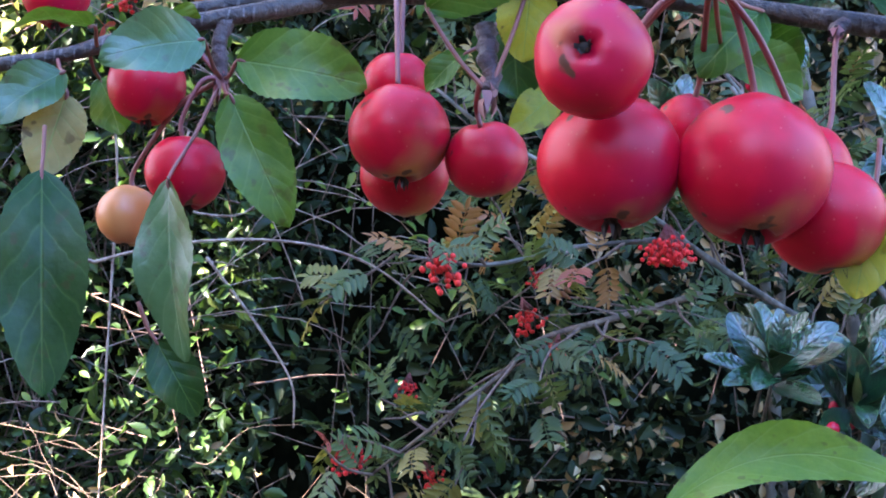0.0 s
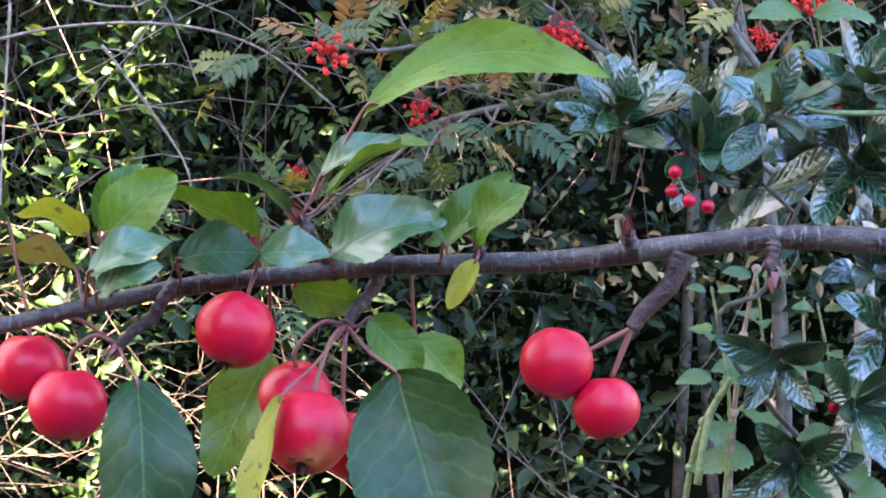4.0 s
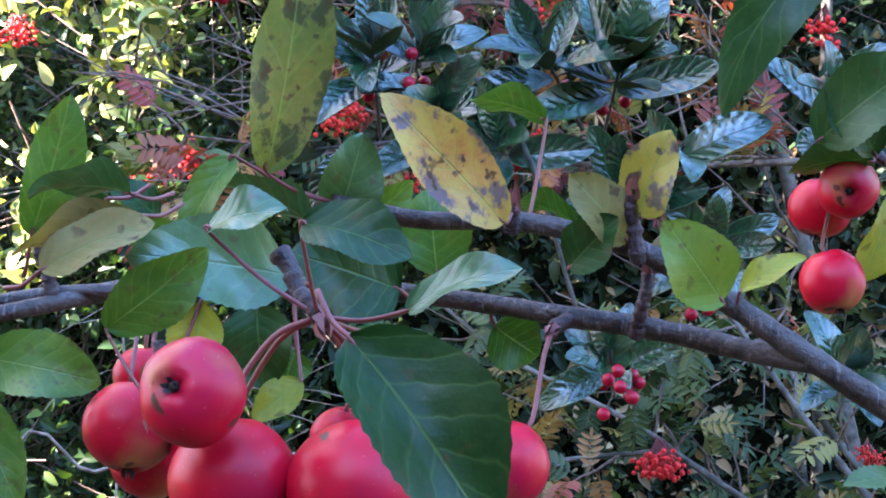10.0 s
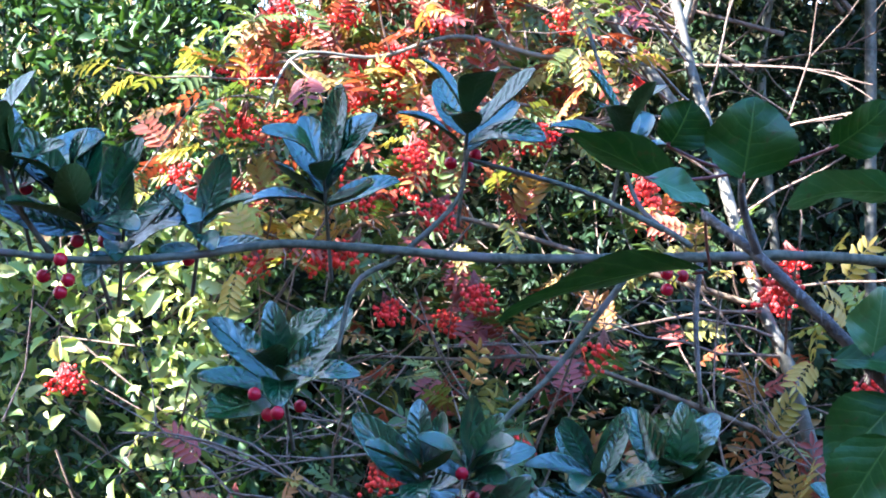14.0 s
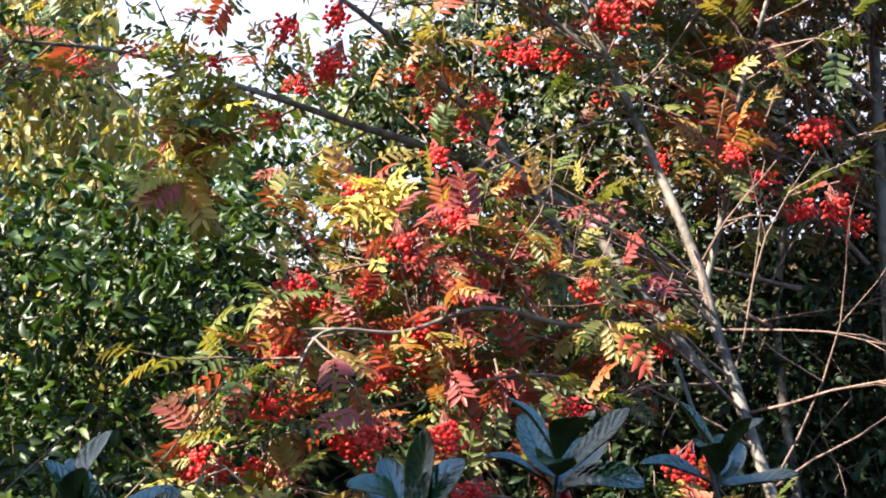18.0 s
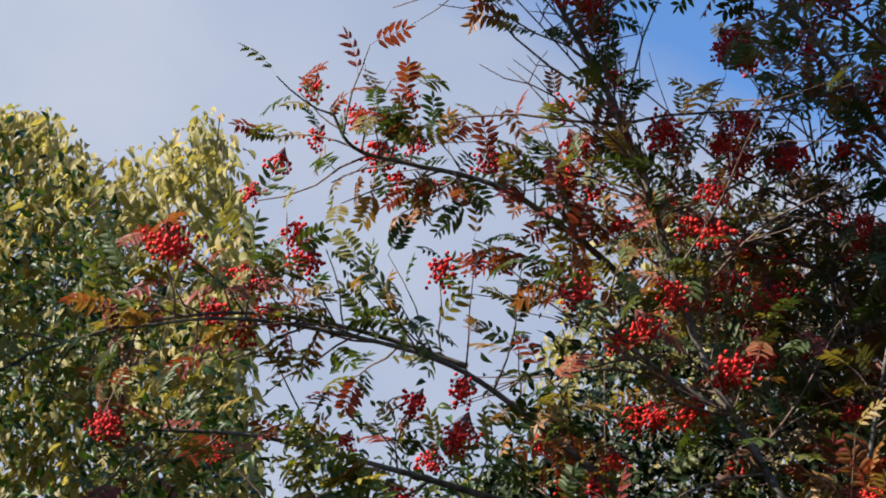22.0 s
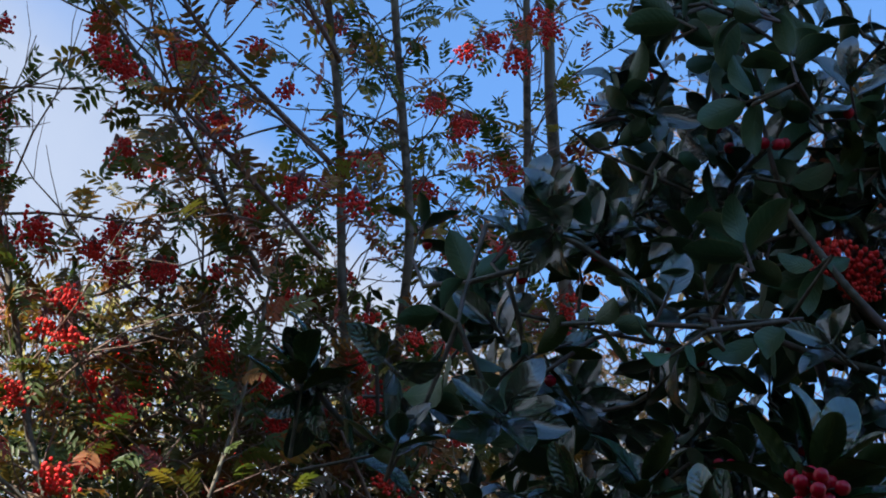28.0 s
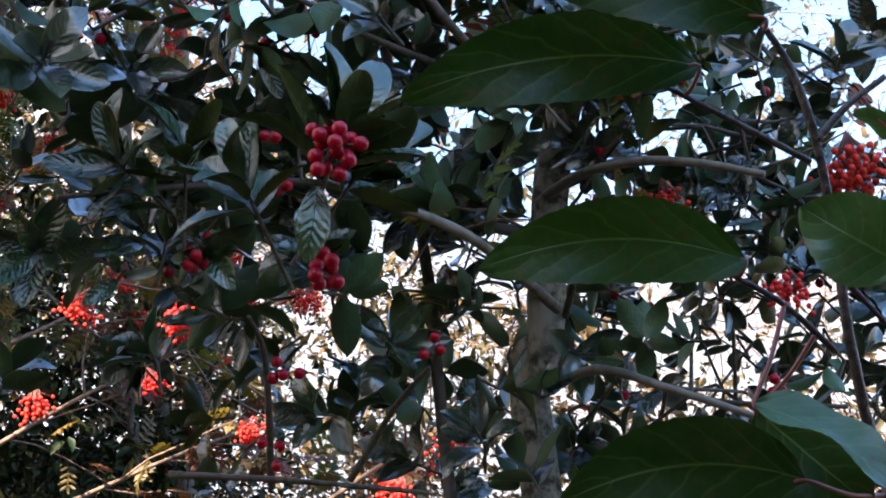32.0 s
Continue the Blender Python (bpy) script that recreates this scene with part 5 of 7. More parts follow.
class Holly:
    def __init__(self, at, label, seed):
        self.t = thing("holly", at, label, "shrub", "hollies")
        self.r = random.Random(seed)
        self.n, self.far, self.stalks = 0, [], []

    def leaf(self, base, d, face, size):
        r = self.r
        k = r.randrange(4)
        if self.n < 290:
            self.n += 1
            ob = new("leaf", HOLLY_MESH[k])
            place(ob, frame_of(base, Vector(base) + Vector(d), face) @ Matrix.Diagonal((size, size, size, 1)), self.t)
        else:
            self.far.append((k, mat_of(base, d, face, size)))

    def rosette(self, at, axis=(0, -0.3, 1), n=11, size=0.065, spread=1.0, berries=0, stem=None):
        """Leaves round a shoot tip: the lower ones spread, the upper ones stand."""
        r = self.r
        axis = Vector(axis).normalized()
        side = axis.orthogonal()
        at = Vector(at)
        foot = at - axis * size * 0.7
        for k in range(n):
            f = k / max(1, n - 1)
            a = k * 2.4 + r.uniform(-0.4, 0.4)
            out = (Matrix.Rotation(a, 3, axis) @ side).normalized()
            elev = 0.2 + 0.42 * f + r.uniform(-0.14, 0.14)
            d = (out * (1.0 - elev) * spread + axis * elev).normalized()
            face = axis * (1.05 - elev) - out * elev + rand_dir(r) * 0.25
            self.leaf(foot + axis * size * 0.45 * f + out * 0.003, d, face, size * r.uniform(0.8, 1.15) * (1 - 0.15 * f))
        self.stalks.append(([foot - axis * size * 0.9 if stem is None else Vector(stem), foot, at], 0.0022, 0.0013))
        for k in range(berries):
            out = (Matrix.Rotation(k * 2.1, 3, axis) @ side).normalized()
            self.berry(foot - axis * r.uniform(0.0, 0.015) + out * r.uniform(0.009, 0.016))

    def berry(self, at):
        ob = new("berry", HOLLY_BERRY)
        place(ob, Matrix.Translation(at) @ Euler((self.r.uniform(-1, 1), self.r.uniform(-1, 1), 0)).to_matrix().to_4x4(), self.t)

    def bunch(self, at, n, spread=0.014):
        spots = []
        tries = 0
        while len(spots) < n and tries < 400:
            tries += 1
            p = Vector(at) + Vector([self.r.gauss(0, spread * 0.6) for _ in range(3)])
            if all((p - q).length > 0.0115 for q in spots):
                spots.append(p)
                self.berry(p)
                self.stalks.append(([Vector(at) + Vector((0, 0.004, 0.004)), p], 0.0009, 0.0007))

    def finish(self):
        many_tubes("shoot_wood", self.stalks, holly_twig if self.n < 280 else holly_bark, self.t, 5)
        for k in range(4):
            ms = [m for j, m in self.far if j == k]
            if ms:
                scatter("foliage", HOLLY_DATA[k], ms, holly_leaf_many, self.t)
                scatter("foliage", HOLLY_LOW[k], ms, holly_under_many, self.t)


H1 = Holly((0.5, 1.6, 0.0), "glossy dark holly with broad leaves and red berries", 31)
tube("branch", [(1.15, 1.8, 0.0), (1.1, 1.75, 1.0), (0.535, 1.617, 1.906), (0.332, 1.595, 1.950), (0.214, 1.570, 1.957), (0.097, 1.540, 1.947), (-0.072, 1.510, 1.936), (-0.182, 1.478, 1.935), (-0.269, 1.453, 1.933), (-0.340, 1.420, 1.914), (-0.417, 1.380, 1.899), (-0.491, 1.343, 1.897)], 0.0065, 0.003, holly_bark, H1.t, 8, 6, 0.08, 3)
tube("branch", [(-0.168, 1.492, 1.931), (-0.206, 1.482, 1.903), (-0.219, 1.482, 1.842)], 0.003, 0.002, holly_bark, H1.t, 6)
tube("branch", [(0.103, 1.524, 1.938), (0.099, 1.515, 1.880), (0.104, 1.506, 1.803)], 0.0032, 0.002, crab_bark, H1.t, 6, 6, 0.1, 5)
tube("branch", [(0.041, 1.584, 1.941), (-0.026, 1.582, 1.847), (-0.082, 1.570, 1.770), (-0.010, 1.563, 1.673), (0.049, 1.581, 1.500)], 0.0035, 0.002, holly_bark, H1.t, 6)
tube("branch", [(-0.168, 1.492, 1.932), (-0.119, 1.494, 1.985), (-0.110, 1.493, 2.033)], 0.003, 0.002, holly_bark, H1.t, 6)
tube("branch", [(0.070, 1.520, 1.968), (-0.007, 1.514, 2.002), (-0.109, 1.495, 2.025)], 0.003, 0.002, holly_bark, H1.t, 6)
tube("branch", [(0.095, 1.521, 1.953), (0.046, 1.554, 2.002), (0.019, 1.549, 2.099), (-0.003, 1.546, 2.171)], 0.003, 0.002, holly_bark, H1.t, 6)
tube("branch", [(-0.456, 1.386, 1.905), (-0.485, 1.356, 1.947), (-0.495, 1.332, 1.984)], 0.003, 0.002, holly_bark, H1.t, 6)
def shoot(q, ax, n, size, nb):
    """place, axis, leaves, leaf length, berries"""
    low = q[2] < 1.4
    H1.rosette(q, Vector(ax) + Vector((0, -0.4 if low else -0.6, 0.25 if low else 0)), n, max(0.068, size * 1.08), 0.9, nb)


shoot((-0.238, 1.451, 2.020), (0.0, -0.35, 1), 10, 0.080, 0)
shoot((-0.107, 1.469, 2.079), (0.15, -0.3, 1), 8, 0.080, 3)
shoot((0.039, 1.530, 2.088), (0.2, -0.2, 1), 8, 0.066, 0)
shoot((-0.441, 1.365, 1.969), (-0.2, -0.4, 1), 12, 0.080, 2)
shoot((-0.397, 1.394, 1.947), (0.3, -0.5, 0.8), 8, 0.068, 0)
shoot((-0.336, 1.427, 1.961), (0.3, -0.4, 0.8), 7, 0.062, 1)
shoot((-0.490, 1.330, 1.999), (-0.1, -0.3, 1), 8, 0.075, 1)
shoot((-0.274, 1.483, 1.842), (0.0, -0.6, 0.8), 10, 0.080, 4)
shoot((-0.143, 1.510, 1.760), (0.0, -0.5, 0.9), 8, 0.076, 1)
shoot((-0.096, 1.524, 1.763), (0.3, -0.5, 0.8), 8, 0.072, 2)
shoot((0.003, 1.549, 1.763), (-0.5, -0.5, 0.8), 8, 0.076, 0)
shoot((0.085, 1.559, 1.760), (0.2, -0.5, 0.9), 13, 0.084, 2)
shoot((-0.026, 1.539, 1.669), (0.0, -0.8, 0.4), 8, 0.068, 5)
shoot((-0.082, 1.524, 1.697), (0.2, -0.7, 0.5), 6, 0.07, 0)
shoot((0.086, 1.551, 1.631), (-0.1, -0.8, 0.4), 9, 0.07, 2)
shoot((0.135, 1.527, 1.660), (0.2, -0.6, 0.3), 4, 0.085, 0)
shoot((0.276, 1.535, 1.719), (0.2, -0.6, 0.8), 10, 0.074, 0)
shoot((-0.191, 1.516, 1.654), (-0.6, -0.5, -0.2), 3, 0.08, 0)
shoot((0.168, 1.558, 1.582), (0.1, -0.8, 0.3), 8, 0.07, 2)
shoot((0.075, 1.581, 1.480), (-0.1, -0.7, 0.6), 8, 0.052, 4)
shoot((0.292, 1.568, 1.467), (0.2, -0.7, 0.5), 8, 0.052, 0)
shoot((0.167, 1.558, 1.289), (0.0, -0.6, 0.8), 7, 0.053, 0)
shoot((0.169, 1.537, 1.277), (0.0, -0.6, 0.8), 9, 0.053, 0)
shoot((0.249, 1.547, 1.243), (0.3, -0.7, 0.4), 11, 0.053, 4)
shoot((0.308, 1.518, 1.291), (0.3, -0.6, 0.6), 7, 0.056, 0)
shoot((0.390, 1.553, 1.317), (0.2, -0.6, 0.7), 10, 0.055, 2)
shoot((0.393, 1.549, 1.236), (0.3, -0.7, 0.2), 9, 0.052, 0)
shoot((0.327, 1.560, 1.036), (0.0, -0.7, -0.3), 8, 0.052, 0)
shoot((0.397, 1.518, 1.004), (0.2, -0.7, -0.2), 9, 0.052, 2)
shoot((0.333, 1.520, 0.950), (-0.2, -0.7, -0.2), 8, 0.052, 0)
shoot((0.435, 1.564, 1.080), (0.2, -0.7, 0.1), 8, 0.052, 1)
for q, ax in (((0.251, 1.595, 1.273), (-0.4, -0.3, 0.7)), ((0.292, 1.610, 1.215), (-0.6, -0.3, 0.2)), ((0.386, 1.563, 1.267), (-0.3, -0.5, 0.6)), ((0.438, 1.618, 1.329), (0.1, -0.2, 0.9)), ((0.425, 1.621, 1.141), (0.0, -0.4, 0.6)), ((0.469, 1.578, 1.116), (-0.3, -0.3, 0.5)), ((0.356, 1.670, 1.221), (-0.5, -0.3, 0.3))):
    shoot(q, ax, 8, 0.066, 0)
for q, n in (((0.090, 1.560, 1.451), 5), ((0.152, 1.554, 1.527), 5), ((0.219, 1.497, 1.201), 4), ((-0.269, 1.455, 1.790), 3), ((0.086, 1.556, 1.930), 3), ((-0.448, 1.371, 1.888), 4), ((-0.106, 1.508, 1.728), 2), ((0.080, 1.531, 1.445), 5)):
    H1.bunch(q, n)
tube("branch", [(0.72, 1.75, 0.0), (0.66, 1.7, 0.6), (0.296, 1.625, 1.023), (0.318, 1.614, 1.102), (0.343, 1.598, 1.184)], 0.0036, 0.002, holly_bark, H1.t, 8, 6, 0.08, 9)
tube("branch", [(0.428, 1.522, 1.273), (0.349, 1.520, 1.272), (0.323, 1.515, 1.276)], 0.003, 0.002, holly_twig, H1.t, 6)
tube("branch", [(0.259, 1.606, 0.911), (0.270, 1.619, 0.974), (0.291, 1.624, 1.012)], 0.004, 0.003, holly_twig, H1.t, 6)
H1.finish()

# the holly crown overhead
H2 = Holly((1.05, 1.75, 0.0), "large holly crown with leathery leaves seen from below", 32)
tube("trunk", [(1.2, 1.9, -0.05), (1.2, 1.85, 1.0), (1.110, 1.774, 2.226), (1.068, 1.685, 2.471), (0.974, 1.544, 2.723), (0.914, 1.560, 2.884), (0.889, 1.463, 3.165), (0.858, 1.383, 3.388)], 0.009, 0.005, holly_bark, H2.t, 8, 6, 0.05, 4)
BR = [[(1.072, 1.614, 2.488), (0.903, 1.500, 2.480), (0.730, 1.455, 2.434), (0.603, 1.439, 2.398)], [(1.283, 1.643, 2.355), (1.358, 1.566, 2.294), (1.453, 1.458, 2.251)],
      [(1.029, 1.484, 2.648), (0.916, 1.352, 2.723), (0.870, 1.294, 2.737), (0.843, 1.246, 2.808)], [(1.015, 1.449, 2.612), (0.900, 1.385, 2.595), (0.791, 1.352, 2.610), (0.671, 1.350, 2.575)],
      [(0.487, 1.480, 2.512), (0.425, 1.425, 2.517), (0.365, 1.371, 2.573)], [(0.885, 1.736, 2.229), (0.845, 1.600, 2.317), (0.813, 1.542, 2.340)],
      [(0.764, 1.359, 2.613), (0.643, 1.314, 2.672), (0.561, 1.304, 2.674)], [(0.776, 1.757, 2.244), (0.884, 1.685, 2.218), (1.034, 1.644, 2.197)],
      [(0.968, 1.711, 2.231), (0.995, 1.624, 2.286), (1.010, 1.553, 2.303)], [(1.199, 1.602, 2.401), (1.180, 1.538, 2.426), (1.124, 1.537, 2.476)]]
for i, b in enumerate(BR):
    tube("branch", b, 0.0045, 0.0025, holly_bark, H2.t, 6, 6, 0.06, i)
for q, ax, n, size, nb in (((0.780, 1.085, 2.310), (0.2, -0.6, 0.8), 15, 0.080, 0), ((0.815, 1.12, 2.300), (0.5, -0.5, 0.7), 9, 0.075, 0), ((0.70, 1.15, 2.29), (-0.5, -0.5, 0.6), 9, 0.075, 0), ((0.389, 1.358, 2.553), (0.1, -0.5, 0.7), 10, 0.066, 0), ((0.392, 1.387, 2.507), (-0.2, -0.5, -0.8), 5, 0.07, 1), ((0.474, 1.419, 2.478), (0.6, -0.5, -0.1), 5, 0.07, 0),
                           ((0.639, 1.409, 2.441), (-0.6, -0.5, 0.2), 12, 0.075, 0), ((0.716, 1.386, 2.457), (-0.1, -0.6, 0.7), 8, 0.075, 0), ((0.750, 1.446, 2.357), (0.1, -0.6, -0.6), 6, 0.06, 3), ((0.591, 1.493, 2.364), (-0.2, -0.6, -0.4), 8, 0.07, 0), ((0.673, 1.469, 2.342), (0.0, -0.9, -0.2), 3, 0.045, 0)):
    H2.rosette(q, ax, n, size, 1.0, nb)
H2.bunch((0.755, 1.055, 2.253), 20, 0.013)
H2.bunch((0.772, 1.152, 2.199), 8, 0.012)
H2.leaf((0.751, 1.089, 2.238), Vector((0.743, 1.102, 2.176)) - Vector((0.751, 1.089, 2.238)), (0, -1, 0.2), 0.062)
for q, n in (((0.808, 1.382, 2.404), 2), ((0.890, 1.336, 2.417), 3), ((1.019, 1.538, 2.327), 3), ((0.845, 1.558, 2.287), 4), ((0.864, 1.633, 2.227), 3), ((1.394, 1.487, 2.278), 4), ((0.735, 1.452, 2.352), 5), ((0.862, 1.254, 2.756), 4), ((0.789, 1.349, 2.437), 2), ((0.637, 1.381, 2.537), 1), ((0.808, 1.266, 2.800), 2)):
    H2.bunch(q, n)


def holly_crown():
    """Shoots through the body of the crown, denser to its middle."""
    r = random.Random(77)
    u = [Vector(q) for q in ((0.991, 1.207, 2.929), (0.578, 1.278, 2.862), (0.551, 1.533, 2.504), (0.630, 1.741, 2.206), (1.565, 1.645, 2.232), (1.493, 1.440, 2.696))]
    mid = sum(u, Vector()) / len(u)
    made = 0
    while made < 290:
        a, b, c = r.sample(range(6), 3)
        w = [r.random() + 0.05 for _ in range(3)]
        p = (u[a] * w[0] + u[b] * w[1] + u[c] * w[2]) / sum(w)
        p += (p - EYE).normalized() * r.uniform(-0.1, 0.45) + rand_dir(r) * 0.05
        if noise.noise(p * 5.0) < -0.36:
            continue
        ax = (rand_dir(r) + Vector((-0.1, -0.3, 0.5))).normalized()
        H2.rosette(p, ax, r.randint(5, 8), r.uniform(0.052, 0.07), 1.3, 1 if r.random() < 0.12 else 0, p - ax * 0.07 + rand_dir(r) * 0.015)
        made += 1


def crown_side(a, b, c, d, count, seed):
    """Sparser shoots towards the rim of the crown, between four corners."""
    r = random.Random(seed)
    a, b, c, d = Vector(a), Vector(b), Vector(c), Vector(d)
    wood = [q for line in BR for q in smooth_line(line, 4)]
    for _ in range(count):
        u, v = r.random(), r.random()
        p = a.lerp(b, u).lerp(c.lerp(d, u), v)
        p += (p - EYE).normalized() * r.uniform(-0.1, 0.3)
        ax = (rand_dir(r) + Vector((-0.1, -0.3, 0.4))).normalized()
        H2.rosette(p, ax, r.randint(4, 7), r.uniform(0.046, 0.062), 1.3, 1 if r.random() < 0.1 else 0, p - ax * 0.06)
        q = min(wood, key=lambda w: (w - p).length)
        e = p - ax * 0.06
        H2.stalks.append(([q, q.lerp(e, 0.5) + rand_dir(r) * 0.03, e], 0.003, 0.0018))
        wood += [q.lerp(e, 0.6), e]


holly_crown()
crown_side((1.210, 1.573, 2.753), (1.560, 1.382, 2.701), (1.259, 1.812, 2.260), (1.608, 1.622, 2.212), 50, 5)
crown_side((1.286, 1.688, 2.509), (1.606, 1.511, 2.455), (1.303, 1.797, 2.242), (1.619, 1.619, 2.197), 28, 8)
crown_side((0.731, 1.258, 2.988), (1.003, 1.169, 2.959), (0.668, 1.416, 2.748), (1.027, 1.362, 2.730), 55, 6)
crown_side((0.452, 1.344, 2.694), (0.898, 1.199, 2.658), (0.461, 1.307, 2.441), (0.864, 1.166, 2.425), 26, 11)
crown_side((0.995, 1.287, 2.758), (1.363, 1.168, 2.728), (1.057, 1.281, 2.522), (1.325, 1.194, 2.500), 13, 12)
H2.finish()

# ---------------------------------------------------------------- brambles, dry stems and grass
BRAMBLE = thing("bramble", (-0.6, 2.35, 0.0), "arching thorny bramble canes with dead stems", "shrub")
for i, pts in enumerate(([(-1.0, 2.5, 0.0), (-0.703, 2.193, 1.255), (-0.574, 2.230, 1.309), (-0.455, 2.255, 1.335), (-0.324, 2.274, 1.336), (-0.221, 2.282, 1.306), (-0.127, 2.283, 1.234)],
                         [(-0.578, 2.384, 1.362), (-0.585, 2.377, 1.230), (-0.593, 2.333, 0.923)], [(-0.584, 2.379, 1.523), (-0.577, 2.384, 1.447), (-0.578, 2.384, 1.362)],
                         [(-0.457, 2.406, 1.308), (-0.387, 2.411, 1.214), (-0.339, 2.410, 1.136), (-0.334, 2.403, 1.073)], [(-0.497, 2.500, 1.483), (-0.521, 2.498, 1.386), (-0.434, 2.512, 1.362), (-0.369, 2.521, 1.404)])):
    cane = tube("cane", pts, 0.0026, 0.0014, bramble, BRAMBLE, 6, 6, 0.1, i)
    line = smooth_line(pts, 6)
    th = []
    rr = random.Random(i)
    for a in line[2::2]:
        d = (rand_dir(rr) + Vector((0, -0.3, 0.4))).normalized()
        th.append(([a, a + d * 0.003, a + d * 0.006], 0.0012, 0.0002))
    many_tubes("prickly_bark", th, bramble, cane, 4)


def bramble_tangle():
    """Thin arching side shoots with small leaves that hang through the hedge front."""
    r = random.Random(52)
    lines, ms = [], []
    for i in range(46):
        a = Vector((r.uniform(-1.05, 0.05), r.uniform(2.35, 2.7), r.uniform(1.05, 1.75)))
        d = Vector((r.choice((-1, 1)) * r.uniform(0.3, 1.0), r.uniform(-0.15, 0.15), r.uniform(-0.1, 0.7))).normalized()
        ln = r.uniform(0.15, 0.5)
        pts = [a]
        for k in range(8):
            d = (d + rand_dir(r) * 0.22 + Vector((0, 0, -0.14))).normalized()
            pts.append(pts[-1] + d * ln / 8)
            if r.random() < 0.45:
                ms.append(mat_of(pts[-1], rand_dir(r) + d * 0.5, Vector((0, -0.6, 0.7)) + rand_dir(r) * 0.6, r.uniform(0.014, 0.034)))
        lines.append((pts, 0.0013, 0.0006))
    many_tubes("side_growth", lines, bramble, BRAMBLE, 4)
    scatter("foliage", SMALL_LEAF, ms, bramble_leaf, BRAMBLE)


bramble_tangle()


def dry_stems():
    r = random.Random(40)
    t = thing("dead_stems", (-0.75, 2.3, 0.0), "tangle of dry straw-coloured stems", "plant")
    lines = []
    for i in range(190):
        a = Vector((r.uniform(-1.25, -0.15), r.uniform(2.3, 2.75), r.uniform(0.55, 1.06)))
        d = Vector((r.uniform(-0.3, 0.3), r.uniform(-0.1, 0.1), r.uniform(-0.2, 0.1)))
        sag = Vector((0, 0, -r.uniform(0.0, 0.05)))
        pts = smooth_line([a, a + d * 0.35 + rand_dir(r) * 0.03, a + d * 0.7 + rand_dir(r) * 0.04 + sag, a + d + rand_dir(r) * 0.05 + sag * 2], 3)
        lines.append((pts, 0.0009, 0.0004))
    for i in range(9):
        a = Vector((r.uniform(-1.3, 0.3), r.uniform(2.3, 2.8), r.uniform(0.0, 0.3)))
        d = Vector((r.uniform(-0.15, 0.15), 0, r.uniform(0.5, 1.4)))
        lines.append(([a, a + d * 0.5 + rand_dir(r) * 0.04, a + d + rand_dir(r) * 0.08], 0.0018, 0.0008))
    many_tubes("stalk_litter", lines, straw, t, 4)
    ms = []
    for i in range(150):
        p = Vector((r.uniform(-1.0, 0.0), r.uniform(2.2, 2.8), r.uniform(0.5, 1.05)))
        ms.append(mat_of(p, rand_dir(r), rand_dir(r) + Vector((0, -1, 0.4)), r.uniform(0.012, 0.03)))
    scatter("dry_foliage", SMALL_LEAF, ms, dry_leaf, t)


dry_stems()

# ---------------------------------------------------------------- crab apple
WOOD = []
CRAB = thing("crab_apple_tree", (1.5, -0.5, 0.0), "crab apple tree with red fruit and spotted green leaves", "tree")


def apple_mesh(seed):
    """A crab apple of diameter 1 hanging along -z: dimpled at the stalk, puckered at the calyx."""
    r = random.Random(seed)
    rings, segs = 20, 28
    V, F = [], []
    ph = [r.uniform(0, 6) for _ in range(4)]
    for i in range(rings + 1):
        a = math.pi * i / rings
        for k in range(segs):
            b = 2 * math.pi * k / segs
            rad = 0.5 * (1 + 0.02 * math.sin(2 * b + ph[0]) + 0.015 * math.sin(5 * b + ph[1]) * math.sin(a) + 0.02 * math.sin(2 * a + ph[2]))
            x, y, z = rad * math.sin(a) * math.cos(b), rad * math.sin(a) * math.sin(b), rad * math.cos(a) * 0.97
            rr = math.hypot(x, y)
            if i < rings / 2:
                z -= 0.09 * math.exp(-(rr / 0.11) ** 2)
            else:
                z += 0.15 * math.exp(-(rr / 0.09) ** 2) - 0.012 * math.exp(-((rr - 0.12) / 0.05) ** 2) * (1 + math.sin(5 * b + ph[3]))
            V.append((x, y, z))
    for i in range(rings):
        for k in range(segs):
            a, b = i * segs + k, i * segs + (k + 1) % segs
            F.append((a, a + segs, b + segs, b))
    return np.array(V), np.array(F)


